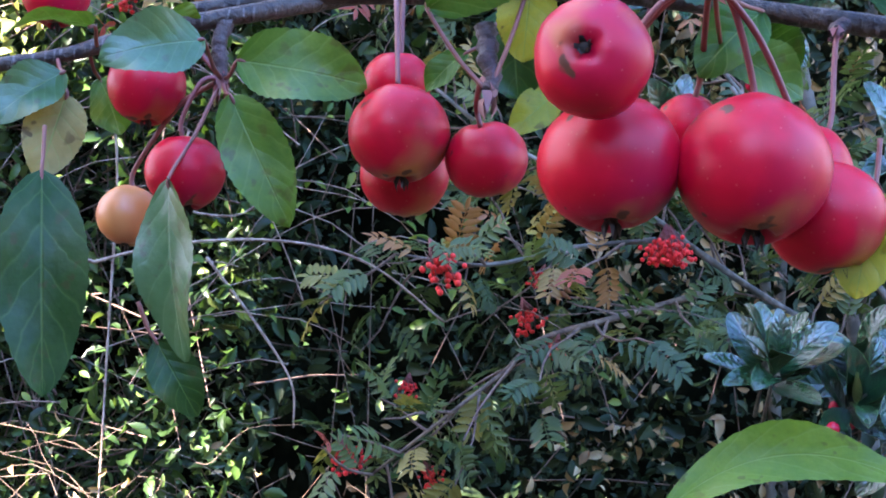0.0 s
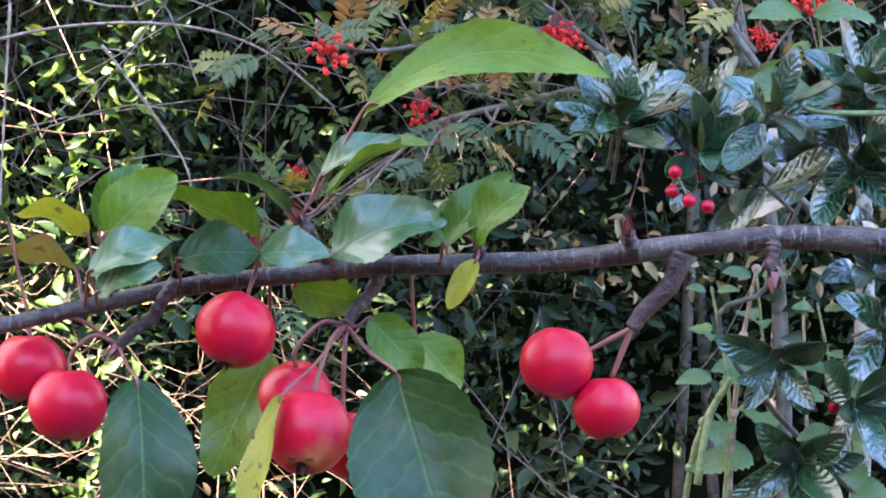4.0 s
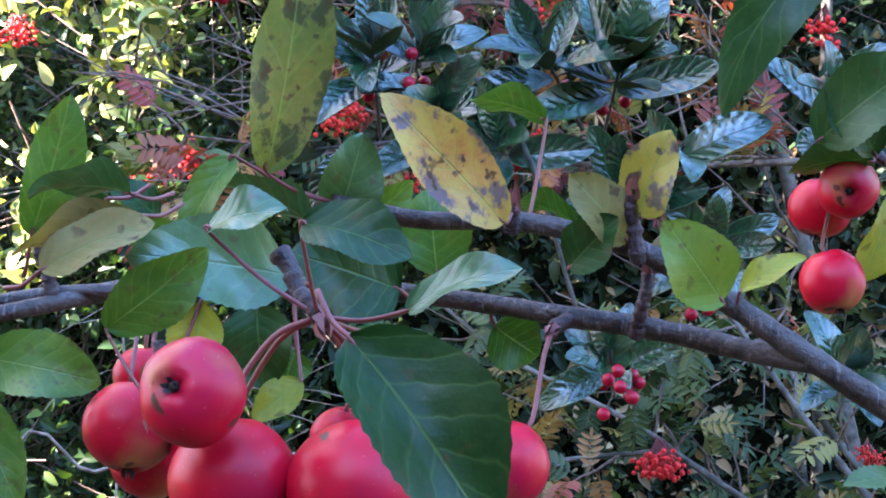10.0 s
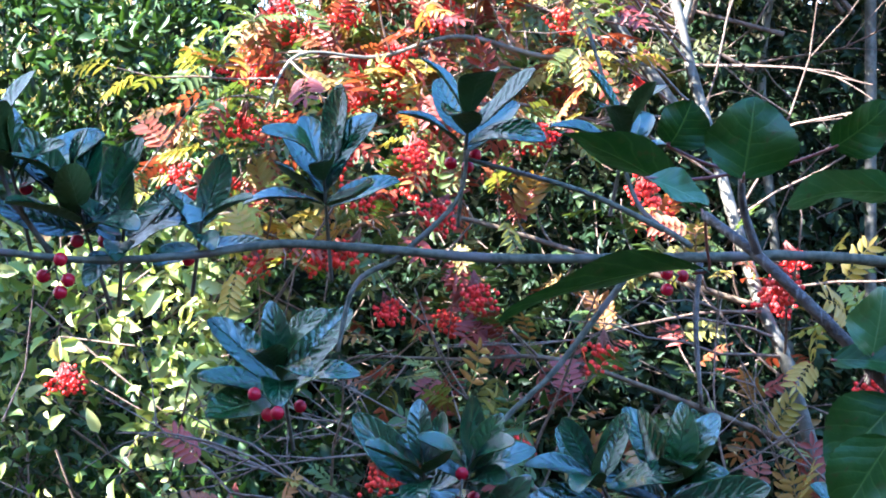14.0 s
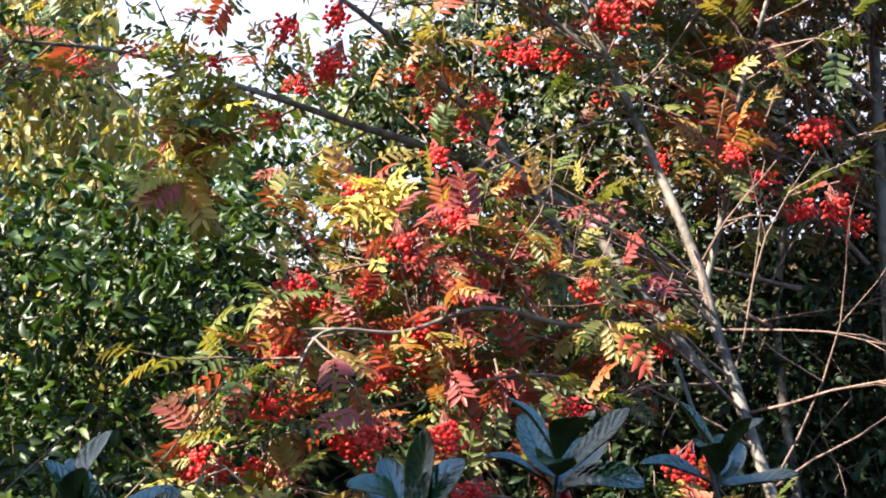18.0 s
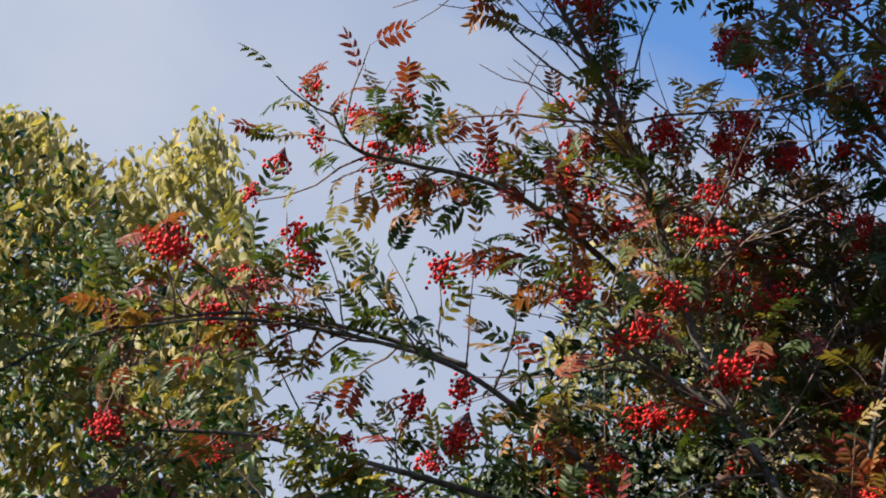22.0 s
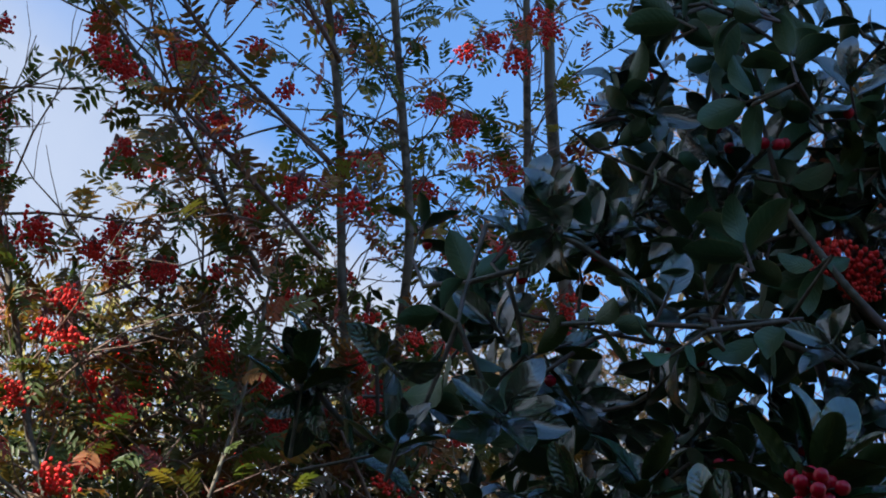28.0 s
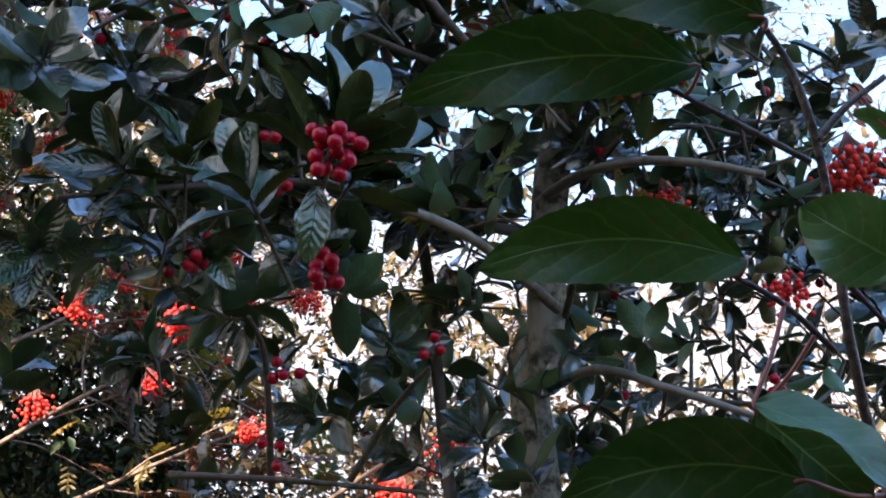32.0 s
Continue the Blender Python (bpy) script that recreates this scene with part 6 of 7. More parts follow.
def apple(at, size, hang_from=None, down=(0, 0, -1), mat=None, seed=None):
    """One fruit at its centre: body, black calyx crown and a stalk up to its spur."""
    seed = seed if seed is not None else int(abs(at[0]) * 9973 + abs(at[2]) * 7919)
    at = Vector(at)
    d = Vector(down).normalized()
    v, f = apple_mesh(seed)
    y = d.orthogonal().normalized()
    m = Matrix((y.cross(-d), y, -d)).transposed().to_4x4()
    m.translation = at
    body = part("apple", mesh_from("apple", v * size, f, mat or apple_skin), CRAB, m)
    r = random.Random(seed)
    V, F = [], []
    for k in range(5):
        a = k * 1.257 + r.uniform(-0.2, 0.2)
        o = Vector((math.cos(a), math.sin(a), 0))
        s = Vector((-o.y, o.x, 0))
        b = len(V)
        for q in (o * 0.02 - s * 0.03 + Vector((0, 0, -0.40)), o * 0.02 + s * 0.03 + Vector((0, 0, -0.40)), o * 0.075 + s * 0.02 + Vector((0, 0, -0.475)), o * 0.06 + Vector((0, 0, -0.55 - 0.03 * r.random())), o * 0.075 - s * 0.02 + Vector((0, 0, -0.475))):
            V.append(q * size)
        F.append((b, b + 1, b + 2, b + 3, b + 4))
    bv, bf = ball(0.055 * size, 5, 8)
    b = len(V)
    V += [Vector(q) + Vector((0, 0, -0.40 * size)) for q in bv]
    F += [tuple(i + b for i in q) for q in bf]
    cal = new("calyx", quad_mesh("calyx", V, F, [calyx_black]))
    place(cal, m, body)
    tagged(cal, "dry black calyx")
    top = at - d * size * 0.4
    if hang_from is not None:
        h = Vector(hang_from)
        mid = top.lerp(h, 0.5) + Vector((0, 0, 0.006)) - d * 0.004
        tube("stalk", [top, top - d * 0.008, mid, h], 0.0009, 0.0010, stalk_red, body, 6, 5)
    return body


def branch(pts, r0, r1, seed=0, mat=None):
    WOOD.extend(smooth_line(pts, 8))
    b = tube("branch", pts, r0, r1, mat or crab_bark, CRAB, 12, 8, 0.05, seed)
    return b


def spur(at, d, length=0.02, seed=0):
    """A knobbly fruiting spur."""
    r = random.Random(seed)
    d = Vector(d).normalized()
    pts = [Vector(at) - d * 0.004]
    for k in range(4):
        pts.append(pts[-1] + (d + rand_dir(r) * 0.3).normalized() * length / 3)
    tube("spur", pts, 0.0032, 0.0024, spur_bark, CRAB, 8, 7, 0.16, seed)
    # the pointed winter bud with its scales
    V, F = [], []
    y = d.orthogonal().normalized()
    x = y.cross(d)
    for k in range(7):
        a = k * 2.4
        o = x * math.cos(a) + y * math.sin(a)
        s = d.cross(o)
        q = pts[-1] + d * (0.0008 * k - 0.002)
        b = len(V)
        V += [q + o * 0.0022 - s * 0.0016, q + o * 0.0022 + s * 0.0016, q + o * 0.0026 + s * 0.0012 + d * 0.003, q + o * 0.0008 + d * 0.007, q + o * 0.0026 - s * 0.0012 + d * 0.003]
        F.append((b, b + 1, b + 2, b + 3, b + 4))
    part("bud", quad_mesh("bud", V, F, [stalk_red]), CRAB, label="pointed dark red winter bud")
    WOOD.append(pts[-1])
    return pts[-1]


# trunk stands to the side of the view
tube("trunk", [(1.5, -0.5, -0.05), (1.48, -0.49, 0.7), (1.44, -0.48, 1.3), (1.4, -0.45, 1.9), (1.38, -0.45, 2.6)], 0.035, 0.018, crab_bark, CRAB, 12, 6, 0.06, 1)
branch([(1.46, -0.49, 1.0), (0.75, 0.45, 1.2), (0.234, 0.669, 1.250), (0.207, 0.678, 1.255), (0.172, 0.686, 1.258), (0.135, 0.693, 1.258), (0.101, 0.697, 1.254), (0.049, 0.710, 1.245), (0.015, 0.710, 1.243), (-0.018, 0.708, 1.242), (-0.054, 0.704, 1.239), (-0.099, 0.697, 1.234), (-0.142, 0.686, 1.226), (-0.182, 0.673, 1.218)], 0.0060, 0.0032, 2)
branch([(1.46, -0.49, 0.95), (0.85, 0.3, 1.08), (0.45, 0.62, 1.26), (0.187, 0.660, 1.432), (0.149, 0.659, 1.457), (0.117, 0.653, 1.477), (0.089, 0.656, 1.496), (0.057, 0.656, 1.515), (0.030, 0.656, 1.523), (0.005, 0.656, 1.527), (-0.028, 0.644, 1.526), (-0.061, 0.640, 1.532)], 0.0060, 0.0032, 3)
branch([(0.117, 0.653, 1.476), (0.094, 0.666, 1.480), (0.063, 0.679, 1.487), (0.026, 0.680, 1.492), (-0.009, 0.689, 1.497), (-0.067, 0.694, 1.503), (-0.107, 0.688, 1.500), (-0.166, 0.674, 1.498), (-0.207, 0.662, 1.491)], 0.0048, 0.003, 4)
branch([(-0.093, 0.713, 1.512), (-0.148, 0.693, 1.501), (-0.167, 0.672, 1.495), (-0.192, 0.650, 1.488), (-0.221, 0.646, 1.482), (-0.245, 0.641, 1.474), (-0.278, 0.633, 1.468)], 0.0042, 0.0024, 5)
branch([(1.43, -0.475, 1.25), (0.85, 0.3, 1.34), (0.45, 0.67, 1.48), (0.205, 0.722, 1.648), (0.163, 0.717, 1.678), (0.134, 0.716, 1.708), (0.108, 0.714, 1.735), (0.078, 0.719, 1.766), (0.056, 0.735, 1.788)], 0.0045, 0.0022, 6)
branch([(0.078, 0.719, 1.766), (0.071, 0.714, 1.787), (0.070, 0.709, 1.801)], 0.0022, 0.0014, 7)
branch([(1.43, -0.47, 1.4), (1.25, 0.1, 1.5), (1.05, 0.45, 1.63), (0.751, 0.418, 1.742), (0.722, 0.420, 1.774), (0.708, 0.407, 1.805), (0.701, 0.395, 1.837), (0.693, 0.384, 1.864), (0.683, 0.376, 1.884), (0.673, 0.373, 1.898)], 0.0024, 0.0011, 8)
branch([(0.693, 0.384, 1.864), (0.703, 0.379, 1.875), (0.715, 0.373, 1.884)], 0.0014, 0.0010, 9)
for pts in ([(0.692, 0.388, 1.859), (0.668, 0.381, 1.863), (0.640, 0.381, 1.875)], [(0.704, 0.410, 1.806), (0.682, 0.400, 1.815), (0.665, 0.398, 1.822)], [(0.702, 0.399, 1.828), (0.720, 0.404, 1.814)]):
    branch(pts, 0.0011, 0.0008, 11, spur_bark)
branch([(0.095, 0.697, 1.251), (0.091, 0.696, 1.238), (0.081, 0.696, 1.227), (0.076, 0.695, 1.220)], 0.0045, 0.003, 12, spur_bark)
S = {}
for key, q, d, ln in (("a", (-0.045, 0.705, 1.240), (-0.6, -0.4, 0.9), 0.024), ("b", (-0.022, 0.708, 1.242), (-0.5, -0.3, -0.9), 0.026), ("c", (-0.110, 0.694, 1.232), (-0.6, -0.3, -0.7), 0.026), ("d", (0.015, 0.710, 1.244), (-0.1, -0.5, 0.8), 0.010),
                      ("e", (-0.192, 0.650, 1.486), (0.0, -0.4, -0.9), 0.020), ("f", (-0.104, 0.556, 1.475), (0.0, -0.3, -0.6), 0.018), ("g", (-0.058, 0.512, 1.503), (0.3, -0.4, -0.6), 0.02), ("h", (0.026, 0.675, 1.489), (-0.2, -0.5, -0.2), 0.012),
                      ("i", (0.053, 0.651, 1.516), (0.0, -0.3, 1), 0.02), ("j", (0.054, 0.674, 1.488), (0.1, -0.3, 1), 0.02), ("k", (0.005, 0.651, 1.526), (0, -0.3, 1), 0.008), ("l", (-0.173, 0.667, 1.496), (-0.1, -0.3, 0.8), 0.02),
                      ("m", (0.074, 0.695, 1.256), (-0.2, -0.6, 1), 0.006), ("n", (0.131, 0.688, 1.253), (0, -0.5, -1), 0.010), ("o", (0.175, 0.796, 1.565), (-0.4, 0, 0.3), 0.02)):
    S[key] = spur(q, d, ln, len(S))

# fruit: centre, size, spur, hanging direction
def fruit(q, size, s, d):
    apple(q, size, S[s] if isinstance(s, str) else s, d)


fruit((-0.131, 0.627, 1.448), 0.0344, (-0.135, 0.673, 1.505), (0.05, -0.25, -1))
fruit((-0.133, 0.656, 1.466), 0.0235, (-0.135, 0.673, 1.505), (0, -0.1, -1))
fruit((-0.130, 0.657, 1.435), 0.0318, (-0.132, 0.683, 1.506), (0.1, 0.1, -1))
fruit((-0.102, 0.627, 1.440), 0.0268, "f", (0.2, 0.2, -1))
fruit((-0.078, 0.485, 1.465), 0.0305, "g", (-0.25, -0.95, 0.15))
fruit((-0.071, 0.511, 1.439), 0.0380, "g", (0.0, -0.35, -1))
fruit((-0.034, 0.506, 1.438), 0.0410, "g", (-0.05, -0.4, -1))
fruit((-0.011, 0.522, 1.425), 0.0315, "g", (0.3, -0.1, -1))
fruit((-0.045, 0.553, 1.450), 0.0199, "g", (-0.2, 0.2, -1))
fruit((-0.219, 0.647, 1.464), 0.0278, "e", (0, -0.2, -1))
fruit((-0.203, 0.630, 1.434), 0.0265, "e", (0.1, -0.2, -1))
fruit((-0.253, 0.658, 1.496), 0.0247, None, (0, -0.2, -1))
fruit((-0.081, 0.677, 1.220), 0.0311, (-0.068, 0.694, 1.250), (-0.3, -0.4, -1))
fruit((-0.052, 0.664, 1.182), 0.0337, "b", (-0.1, -0.7, -0.8))
fruit((-0.059, 0.696, 1.189), 0.0302, "b", (0, 0.1, -1))
fruit((-0.036, 0.694, 1.170), 0.0278, "b", (0.2, 0, -1))
fruit((0.046, 0.694, 1.205), 0.0304, None, (-0.35, -0.3, -0.9))
fruit((0.066, 0.690, 1.188), 0.0268, None, (0.1, -0.3, -1))
fruit((-0.166, 0.695, 1.199), 0.0290, "c", (0, -0.3, -1))
fruit((-0.147, 0.678, 1.188), 0.0302, "c", (0, -0.3, -1))
fruit((0.154, 0.792, 1.554), 0.0283, "o", (-0.15, -0.95, -0.2))
fruit((0.145, 0.815, 1.547), 0.0290, "o", (-0.2, 0, -1))
fruit((0.148, 0.798, 1.512), 0.0298, "o", (0.2, -0.2, -1))
fruit((0.005, 0.632, 1.437), 0.0334, "h", (-0.45, -0.3, -0.8))
apple((-0.225, 0.646, 1.419), 0.0223, S["e"], (-0.1, -0.2, -1), apple_unripe, 5)
tip = Vector((0.076, 0.695, 1.220))
for q in ((0.058, 0.695, 1.210), (0.068, 0.692, 1.200)):
    tube("fruit_stalk", [tip, tip.lerp(Vector(q), 0.5), q], 0.0014, 0.0011, stalk_red, CRAB, 6, 5)

UP = (0.0, -0.25, 1.0)
DOWN = (0.0, -1.0, -0.9)


def nearest_wood(p):
    q = min(WOOD, key=lambda w: (w - p).length)
    return q if (q - p).length < 0.055 else None


def lf(a, b, w, mat, face, turn, arch, bend=0.0, fold=0.16):
    """base, tip, width, surface, facing, turn, arch, bend, fold"""
    a, b = Vector(a), Vector(b)
    foot = nearest_wood(a)
    if foot is None:
        foot = a + (a - b).normalized() * 0.014 + Vector((0, 0.004, 0))
    crab_leaf_part(CRAB, a, b, w, mat, face, turn, arch, bend=bend, stalk=foot, fold=fold)


G, D, P, Y, B, N = crab_leaf, crab_leaf_dark_shaded, crab_leaf_pale, crab_leaf_yellow, crab_leaf_blotched, crab_leaf_brown
lf((-0.186, 0.632, 1.472), (-0.142, 0.626, 1.464), 0.0288, G, None, -15, 0.05)
lf((-0.187, 0.622, 1.460), (-0.166, 0.614, 1.417), 0.0236, G, None, 15, 0.04)
lf((-0.205, 0.610, 1.433), (-0.199, 0.607, 1.373), 0.0241, P, None, 50, 0.05)
lf((-0.210, 0.616, 1.379), (-0.196, 0.615, 1.354), 0.0179, D, None, 10, 0.1)
lf((-0.242, 0.592, 1.435), (-0.238, 0.577, 1.365), 0.0301, D, None, 10, 0.05)
lf((-0.241, 0.622, 1.460), (-0.248, 0.611, 1.431), 0.0215, N, None, 10, 0.05)
lf((-0.194, 0.610, 1.477), (-0.225, 0.595, 1.470), 0.0232, P, None, 15, 0.1)
lf((-0.232, 0.623, 1.482), (-0.256, 0.597, 1.477), 0.0170, G, UP, 20, 0.1)
lf((-0.242, 0.622, 1.467), (-0.263, 0.607, 1.450), 0.0189, P, None, 20, 0.08)
lf((-0.239, 0.663, 1.467), (-0.232, 0.666, 1.447), 0.0226, G, None, -20, 0.05)
lf((-0.211, 0.647, 1.490), (-0.202, 0.649, 1.482), 0.0179, G, None, 30, 0.1)
lf((-0.025, 0.548, 1.483), (-0.044, 0.542, 1.464), 0.0199, G, None, 20, 0.1)
lf((-0.091, 0.554, 1.492), (-0.093, 0.556, 1.468), 0.0191, Y, None, 10, 0.05)
lf((-0.076, 0.676, 1.465), (-0.093, 0.667, 1.449), 0.0160, Y, None, 10, 0.08)
lf((-0.109, 0.606, 1.474), (-0.122, 0.607, 1.461), 0.0118, G, None, 40, 0.1)
lf((-0.036, 0.550, 1.472), (-0.013, 0.547, 1.458), 0.0199, G, None, -20, 0.08)
lf((-0.033, 0.701, 1.306), (0.065, 0.693, 1.319), 0.026, crab_leaf_bright, None, -20, 0.02, -0.19)
lf((-0.047, 0.698, 1.270), (-0.005, 0.693, 1.293), 0.0252, crab_leaf_bright, UP, -15, 0.12)
lf((-0.050, 0.698, 1.279), (-0.018, 0.702, 1.294), 0.0160, P, UP, 20, 0.12)
lf((-0.074, 0.693, 1.253), (-0.113, 0.677, 1.271), 0.0286, crab_leaf_bright, UP, 40, 0.1)
lf((-0.062, 0.696, 1.263), (-0.089, 0.683, 1.279), 0.0183, P, UP, 20, 0.12)
lf((-0.131, 0.672, 1.256), (-0.105, 0.680, 1.280), 0.0248, crab_leaf_bright, UP, 45, 0.1)
lf((-0.045, 0.686, 1.248), (-0.000, 0.681, 1.264), 0.0338, P, UP, 30, 0.12)
lf((-0.001, 0.690, 1.253), (0.002, 0.682, 1.272), 0.0248, P, UP, 40, 0.12)
lf((0.012, 0.701, 1.253), (0.034, 0.693, 1.276), 0.0240, crab_leaf_bright, UP, 35, 0.15)
lf((0.001, 0.710, 1.250), (0.028, 0.713, 1.280), 0.0209, G, UP, 20, 0.1)
lf((0.013, 0.700, 1.246), (0.002, 0.697, 1.226), 0.0105, Y, None, 10, 0.05)
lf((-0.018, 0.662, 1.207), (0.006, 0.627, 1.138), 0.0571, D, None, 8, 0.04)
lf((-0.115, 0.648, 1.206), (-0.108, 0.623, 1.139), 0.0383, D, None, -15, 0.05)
lf((-0.071, 0.717, 1.203), (-0.094, 0.703, 1.154), 0.0310, G, None, 15, 0.04)
lf((-0.061, 0.656, 1.199), (-0.072, 0.632, 1.148), 0.0164, Y, None, 50, 0.05)
lf((-0.030, 0.704, 1.221), (-0.009, 0.702, 1.198), 0.0209, G, None, -10, 0.05)
lf((-0.011, 0.714, 1.212), (0.008, 0.712, 1.190), 0.0224, G, None, -20, 0.05)
lf((-0.104, 0.677, 1.247), (-0.072, 0.683, 1.249), 0.0248, D, UP, 40, 0.1)
lf((-0.135, 0.659, 1.244), (-0.104, 0.667, 1.255), 0.0200, P, UP, 25, 0.1)
lf((-0.132, 0.659, 1.236), (-0.106, 0.656, 1.247), 0.0178, P, UP, 30, 0.1)
lf((-0.074, 0.682, 1.248), (-0.044, 0.676, 1.249), 0.0203, P, UP, 30, 0.12)
lf((-0.062, 0.713, 1.232), (-0.034, 0.715, 1.226), 0.0212, G, None, 30, 0.05)
lf((-0.141, 0.690, 1.254), (-0.166, 0.677, 1.264), 0.0203, Y, UP, 45, 0.1)
lf((-0.137, 0.692, 1.256), (-0.120, 0.698, 1.282), 0.0203, G, UP, 40, 0.1)
lf((-0.137, 0.679, 1.240), (-0.111, 0.674, 1.250), 0.0200, P, UP, 30, 0.1)
lf((-0.147, 0.697, 1.239), (-0.179, 0.691, 1.246), 0.0252, N, UP, 45, 0.06)
lf((-0.171, 0.685, 1.259), (-0.195, 0.679, 1.259), 0.0270, P, UP, 30, 0.1)
lf((-0.027, 0.417, 1.481), (0.008, 0.412, 1.435), 0.0358, D, None, -22, 0.06, 0.0, 0.34)
lf((-0.020, 0.498, 1.489), (0.013, 0.488, 1.501), 0.0175, P, UP, 30, 0.08)
lf((0.002, 0.522, 1.433), (-0.003, 0.520, 1.403), 0.0215, Y, None, 10, 0.04)
lf((-0.050, 0.491, 1.513), (-0.018, 0.486, 1.503), 0.0223, D, UP, 40, 0.1)
lf((-0.080, 0.507, 1.512), (-0.055, 0.500, 1.517), 0.0182, P, UP, 35, 0.1)
lf((-0.121, 0.552, 1.483), (-0.088, 0.547, 1.509), 0.0237, G, None, 20, 0.06)
lf((-0.093, 0.670, 1.495), (-0.090, 0.673, 1.462), 0.0317, D, None, 15, 0.05)
lf((-0.081, 0.694, 1.477), (-0.085, 0.694, 1.464), 0.0203, G, None, 10, 0.05)
lf((-0.002, 0.700, 1.488), (0.016, 0.701, 1.476), 0.0270, G, None, 10, 0.05)
lf((-0.113, 0.561, 1.520), (-0.149, 0.542, 1.505), 0.0223, N, UP, 40, 0.06)
lf((-0.116, 0.559, 1.527), (-0.144, 0.541, 1.524), 0.0241, P, UP, 35, 0.1)
lf((-0.124, 0.599, 1.520), (-0.107, 0.605, 1.509), 0.0199, G, None, 20, 0.1)
lf((-0.079, 0.602, 1.539), (-0.064, 0.575, 1.615), 0.031, crab_leaf_olive, None, 25, 0.06)
lf((0.003, 0.641, 1.525), (-0.040, 0.606, 1.567), 0.029, B, None, 15, 0.04)
lf((0.049, 0.651, 1.519), (0.027, 0.641, 1.543), 0.0233, N, None, 25, 0.06)
lf((0.053, 0.651, 1.529), (0.063, 0.629, 1.558), 0.0251, B, None, -20, 0.06)
lf((0.083, 0.639, 1.497), (0.061, 0.621, 1.525), 0.0288, crab_leaf_lime, None, 10, 0.05)
lf((0.156, 0.756, 1.666), (0.093, 0.756, 1.581), 0.032, D, DOWN, 20, 0.05, 0.12)
lf((0.187, 0.760, 1.668), (0.144, 0.757, 1.666), 0.0153, P, UP, 30, 0.06)
lf((-0.059, 0.646, 1.526), (-0.049, 0.636, 1.557), 0.0254, P, None, 15, 0.05)
lf((0.018, 0.670, 1.567), (-0.011, 0.658, 1.573), 0.0197, G, UP, 40, 0.08)
lf((-0.067, 0.584, 1.502), (-0.115, 0.553, 1.507), 0.0340, P, None, 15, 0.06)
lf((-0.030, 0.579, 1.498), (-0.062, 0.555, 1.508), 0.0353, D, None, 10, 0.06)
lf((-0.024, 0.680, 1.507), (-0.028, 0.679, 1.541), 0.0311, G, None, 10, 0.05)
lf((0.027, 0.652, 1.509), (0.045, 0.641, 1.528), 0.0212, D, None, -15, 0.05)
lf((-0.090, 0.599, 1.544), (-0.106, 0.597, 1.513), 0.0159, G, None, 30, 0.1)
lf((-0.066, 0.625, 1.522), (-0.097, 0.609, 1.535), 0.0205, P, UP, 40, 0.1)
lf((0.030, 0.672, 1.527), (0.006, 0.671, 1.535), 0.0197, G, UP, 40, 0.1)
lf((-0.055, 0.667, 1.525), (-0.033, 0.668, 1.543), 0.0175, G, None, 30, 0.05)
lf((0.134, 0.752, 1.570), (0.175, 0.731, 1.602), 0.0373, D, None, -20, 0.08)
lf((0.160, 0.758, 1.565), (0.136, 0.749, 1.596), 0.0277, D, None, 30, 0.08)
lf((0.163, 0.778, 1.565), (0.125, 0.784, 1.559), 0.0233, D, UP, 40, 0.08)
lf((0.161, 0.801, 1.512), (0.175, 0.797, 1.551), 0.0239, Y, None, 40, 0.05)
lf((0.090, 0.649, 1.501), (0.114, 0.646, 1.514), 0.0127, Y, UP, 40, 0.12)
lf((-0.150, 0.564, 1.513), (-0.136, 0.556, 1.559), 0.0211, G, None, 20, 0.05)
lf((-0.141, 0.546, 1.501), (-0.105, 0.546, 1.517), 0.0204, N, UP, 45, 0.06)
lf((-0.131, 0.590, 1.528), (-0.151, 0.585, 1.519), 0.0179, D, UP, 45, 0.06)
lf((-0.119, 0.614, 1.523), (-0.137, 0.609, 1.536), 0.0144, D, None, 30, 0.06)
# From here D also carries the shade these leaves hang in.
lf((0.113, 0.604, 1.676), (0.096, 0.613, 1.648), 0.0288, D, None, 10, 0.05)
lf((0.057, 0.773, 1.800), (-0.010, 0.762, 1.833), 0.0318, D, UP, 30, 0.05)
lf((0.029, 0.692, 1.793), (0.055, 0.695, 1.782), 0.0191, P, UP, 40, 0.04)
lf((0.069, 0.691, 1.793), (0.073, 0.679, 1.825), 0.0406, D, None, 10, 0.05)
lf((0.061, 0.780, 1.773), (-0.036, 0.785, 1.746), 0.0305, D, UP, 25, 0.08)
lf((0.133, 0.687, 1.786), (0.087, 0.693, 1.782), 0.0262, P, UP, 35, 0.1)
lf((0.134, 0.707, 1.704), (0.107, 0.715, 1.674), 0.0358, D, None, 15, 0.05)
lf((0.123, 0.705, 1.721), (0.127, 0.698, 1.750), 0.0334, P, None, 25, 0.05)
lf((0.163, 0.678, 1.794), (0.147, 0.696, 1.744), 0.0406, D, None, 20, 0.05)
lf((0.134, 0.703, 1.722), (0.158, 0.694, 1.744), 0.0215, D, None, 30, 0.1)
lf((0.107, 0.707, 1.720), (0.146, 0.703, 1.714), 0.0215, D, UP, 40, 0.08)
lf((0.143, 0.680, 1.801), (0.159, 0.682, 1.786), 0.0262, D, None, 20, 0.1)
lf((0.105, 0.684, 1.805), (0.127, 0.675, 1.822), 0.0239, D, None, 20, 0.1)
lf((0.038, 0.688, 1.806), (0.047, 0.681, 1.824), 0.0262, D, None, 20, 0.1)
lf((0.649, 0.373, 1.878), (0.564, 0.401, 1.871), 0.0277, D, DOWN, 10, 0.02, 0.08)
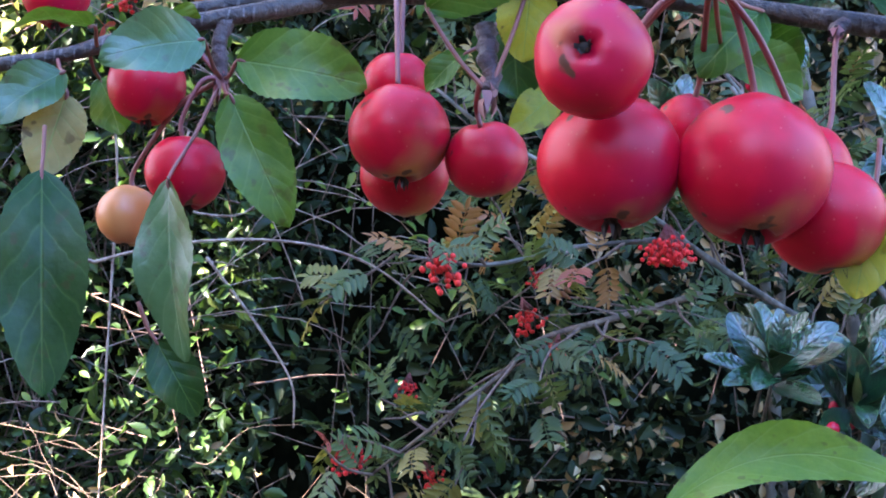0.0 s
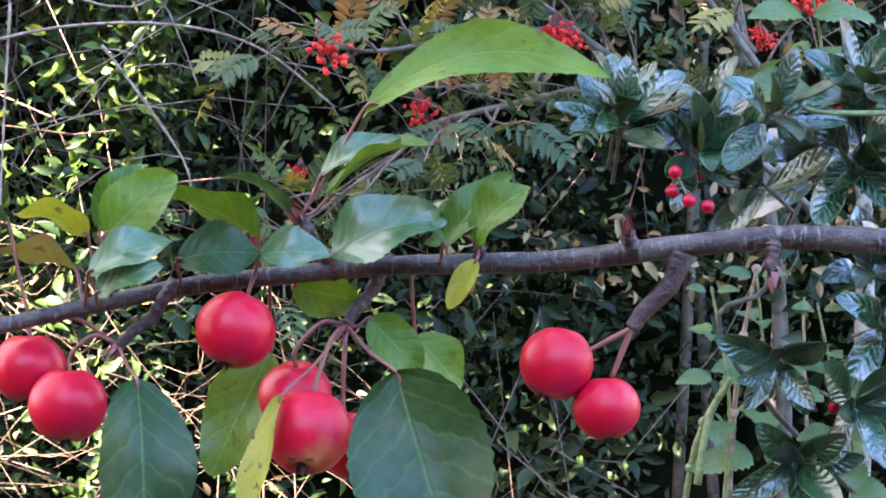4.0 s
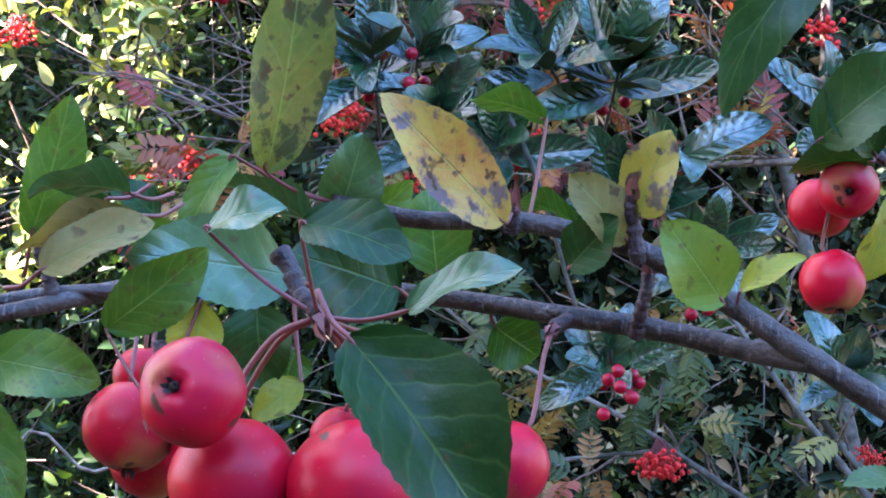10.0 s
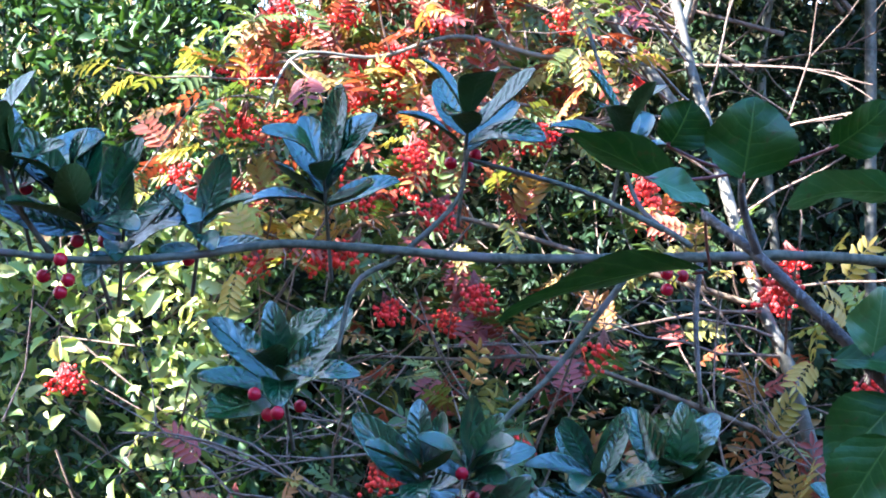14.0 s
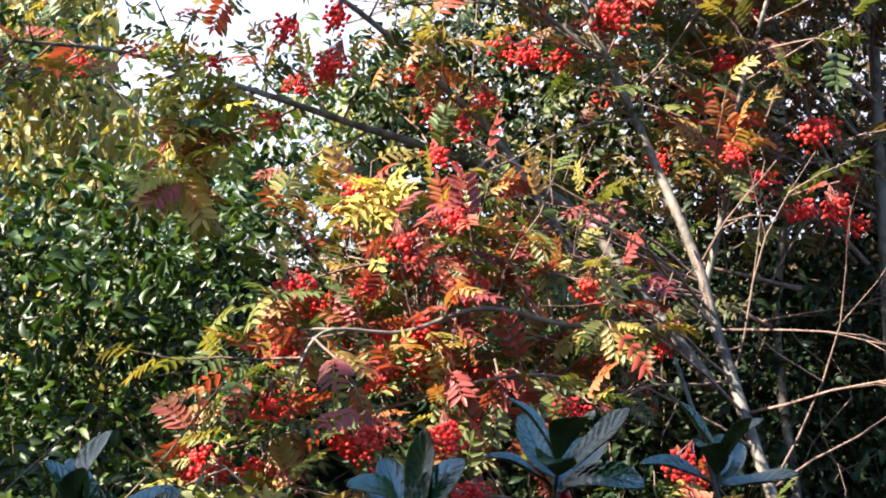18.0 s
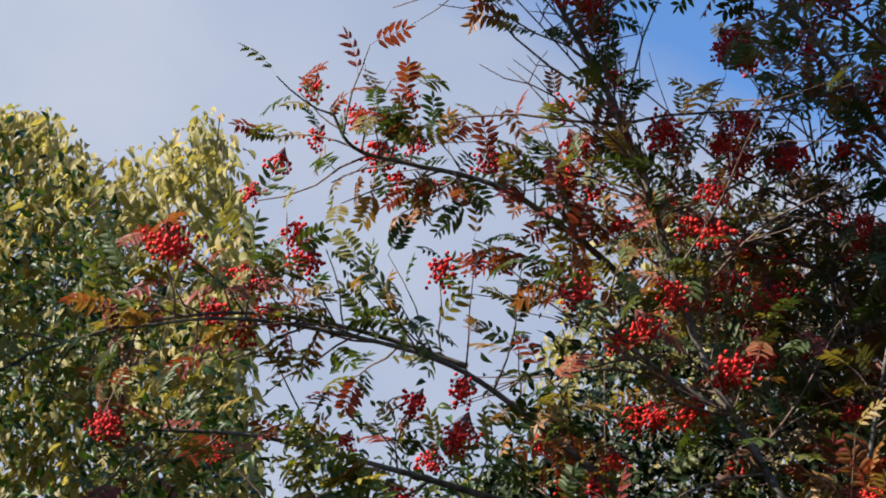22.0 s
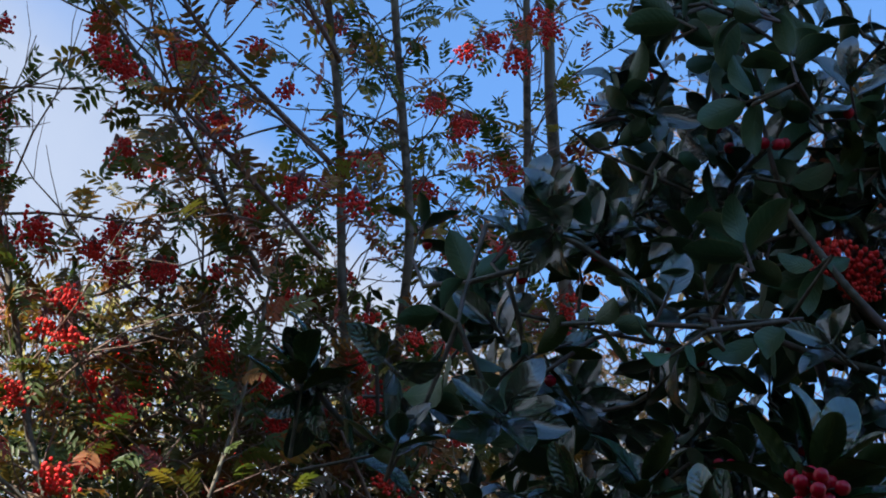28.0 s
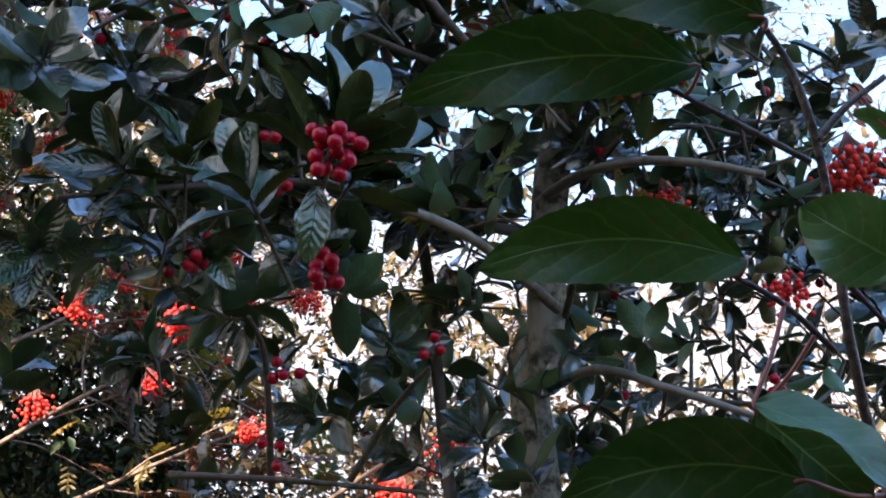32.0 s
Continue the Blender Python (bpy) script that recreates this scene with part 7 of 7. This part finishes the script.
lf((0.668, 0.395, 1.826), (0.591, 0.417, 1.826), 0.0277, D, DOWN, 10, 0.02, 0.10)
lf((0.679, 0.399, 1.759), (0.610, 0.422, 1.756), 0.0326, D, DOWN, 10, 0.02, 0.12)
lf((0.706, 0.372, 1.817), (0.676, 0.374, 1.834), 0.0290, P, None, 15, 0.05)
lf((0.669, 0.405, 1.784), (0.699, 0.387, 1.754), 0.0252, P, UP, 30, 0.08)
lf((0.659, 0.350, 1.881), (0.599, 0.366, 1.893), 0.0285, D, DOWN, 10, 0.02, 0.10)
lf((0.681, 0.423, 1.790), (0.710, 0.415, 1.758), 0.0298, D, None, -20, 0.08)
lf((0.718, 0.375, 1.862), (0.705, 0.379, 1.873), 0.0108, P, UP, 30, 0.08)


# ---------------------------------------------------------------- weeds
def nettle(foot, top, pairs, size, seed, label):
    """A square-stemmed weed with toothed leaves in crossed pairs."""
    r = random.Random(seed)
    foot, top = Vector(foot), Vector(top)
    t = thing("nettle", foot, label, "plant", "nettles")
    tube("stem", [foot, foot.lerp(top, 0.5) + Vector((0.012, 0, 0)), top], 0.0022, 0.0014, holly_twig, t, 5)
    for k in range(pairs):
        p = top.lerp(foot, 0.02 + 0.75 * k / max(1, pairs))
        for s in (-1, 1):
            a = k * 1.57 + (0 if s > 0 else math.pi) + r.uniform(-0.3, 0.3)
            d = Vector((math.cos(a), 0.7 * math.sin(a) - 0.25, 0.1 - 0.5 * k / pairs))
            ln = size * (0.55 + 0.6 * min(1.0, k / 3)) * r.uniform(0.85, 1.1)
            v, f, uv = leaf_data(18, 4, 0.6, 0.08, 0.1, 0.04, 0.0, 0.10, 0.36, seed * 20 + k)
            part("leaf", mesh_from("leaf", v * ln, f, weed_leaf, uv=uv), t, frame_of(p + d.normalized() * 0.006, p + d.normalized() * 0.1, Vector((0, -0.6, 0.8))))


nettle((0.352, 1.736, 0.727), (0.340, 1.773, 1.097), 6, 0.055, 1, "green nettle with toothed leaves beside the holly")
nettle((0.427, 1.617, 0.742), (0.390, 1.709, 1.073), 6, 0.045, 2, "thin nettle stem with small toothed leaves")
nettle((0.390, 1.725, 1.209), (0.351, 1.688, 1.431), 5, 0.07, 3, "tall nettle top with broad pale green leaves")


def grass_stem(foot, bend, tip, seed):
    """A dry flowering grass stalk with a drooping head of spikelets."""
    r = random.Random(seed)
    t = thing("grass_stem", foot, "dry bleached grass stalk with a seed head", "grass", "grass stalks")
    line = smooth_line([foot, bend, tip], 10)
    tube("stalk", [foot, bend, tip], 0.0008, 0.0005, straw, t, 5, 10)
    for k, p in enumerate(line[-9:]):
        d = ((line[-1] - line[-9]).normalized() + rand_dir(r) * 0.35).normalized()
        v, f, uv = leaf_data(5, 2, 0.3, 0.02, 0.3, 0.0)
        part("spikelet", mesh_from("spikelet", v * 0.008, f, straw, uv=uv), t, frame_of(p, p + d, (0, -1, 0.3)))


grass_stem((0.333, 1.934, 1.166), (0.165, 1.959, 1.273), (-0.005, 1.963, 1.273), 1)
grass_stem((0.311, 1.515, 0.846), (0.205, 1.549, 0.906), (0.121, 1.568, 0.951), 2)
grass_stem((0.249, 1.624, 0.821), (0.144, 1.652, 0.879), (0.074, 1.668, 0.931), 3)
nettle((0.306, 1.718, 0.852), (0.289, 1.746, 1.082), 4, 0.045, 4, "small nettle with bright toothed leaves under the holly")
nettle((0.400, 1.565, 0.842), (0.380, 1.588, 1.032), 5, 0.05, 5, "nettle with dark toothed leaves among holly shoots")


def old_stem(pts, r0, r1, mat, label, seed):
    """A leafless weed stem with swollen nodes."""
    t = thing("old_stem", pts[0], label, "plant", "old stems")
    tube("stem", pts, r0, r1, mat, t, 7, 7, 0.14, seed)
    for k, q in enumerate(smooth_line(pts, 5)[3::4]):
        ob = part("node", quad_mesh("node", *ball(r0 * 1.5, 5, 7), [mat]), t, Matrix.Translation(q))


old_stem([(0.267, 1.759, 0.773), (0.275, 1.769, 0.856), (0.288, 1.777, 0.921), (0.314, 1.783, 0.972)], 0.0042, 0.0028, holly_twig, "yellow-green mossy stem rising beside the nettles", 1)
old_stem([(0.315, 1.739, 0.780), (0.318, 1.754, 0.903), (0.326, 1.767, 1.009), (0.341, 1.778, 1.097)], 0.0034, 0.002, bramble, "dead brown weed stem standing among nettles", 2)
old_stem([(0.386, 1.666, 0.840), (0.377, 1.683, 0.979), (0.373, 1.693, 1.063)], 0.0020, 0.0012, bramble, "thin brown weed stem beside the holly", 3)
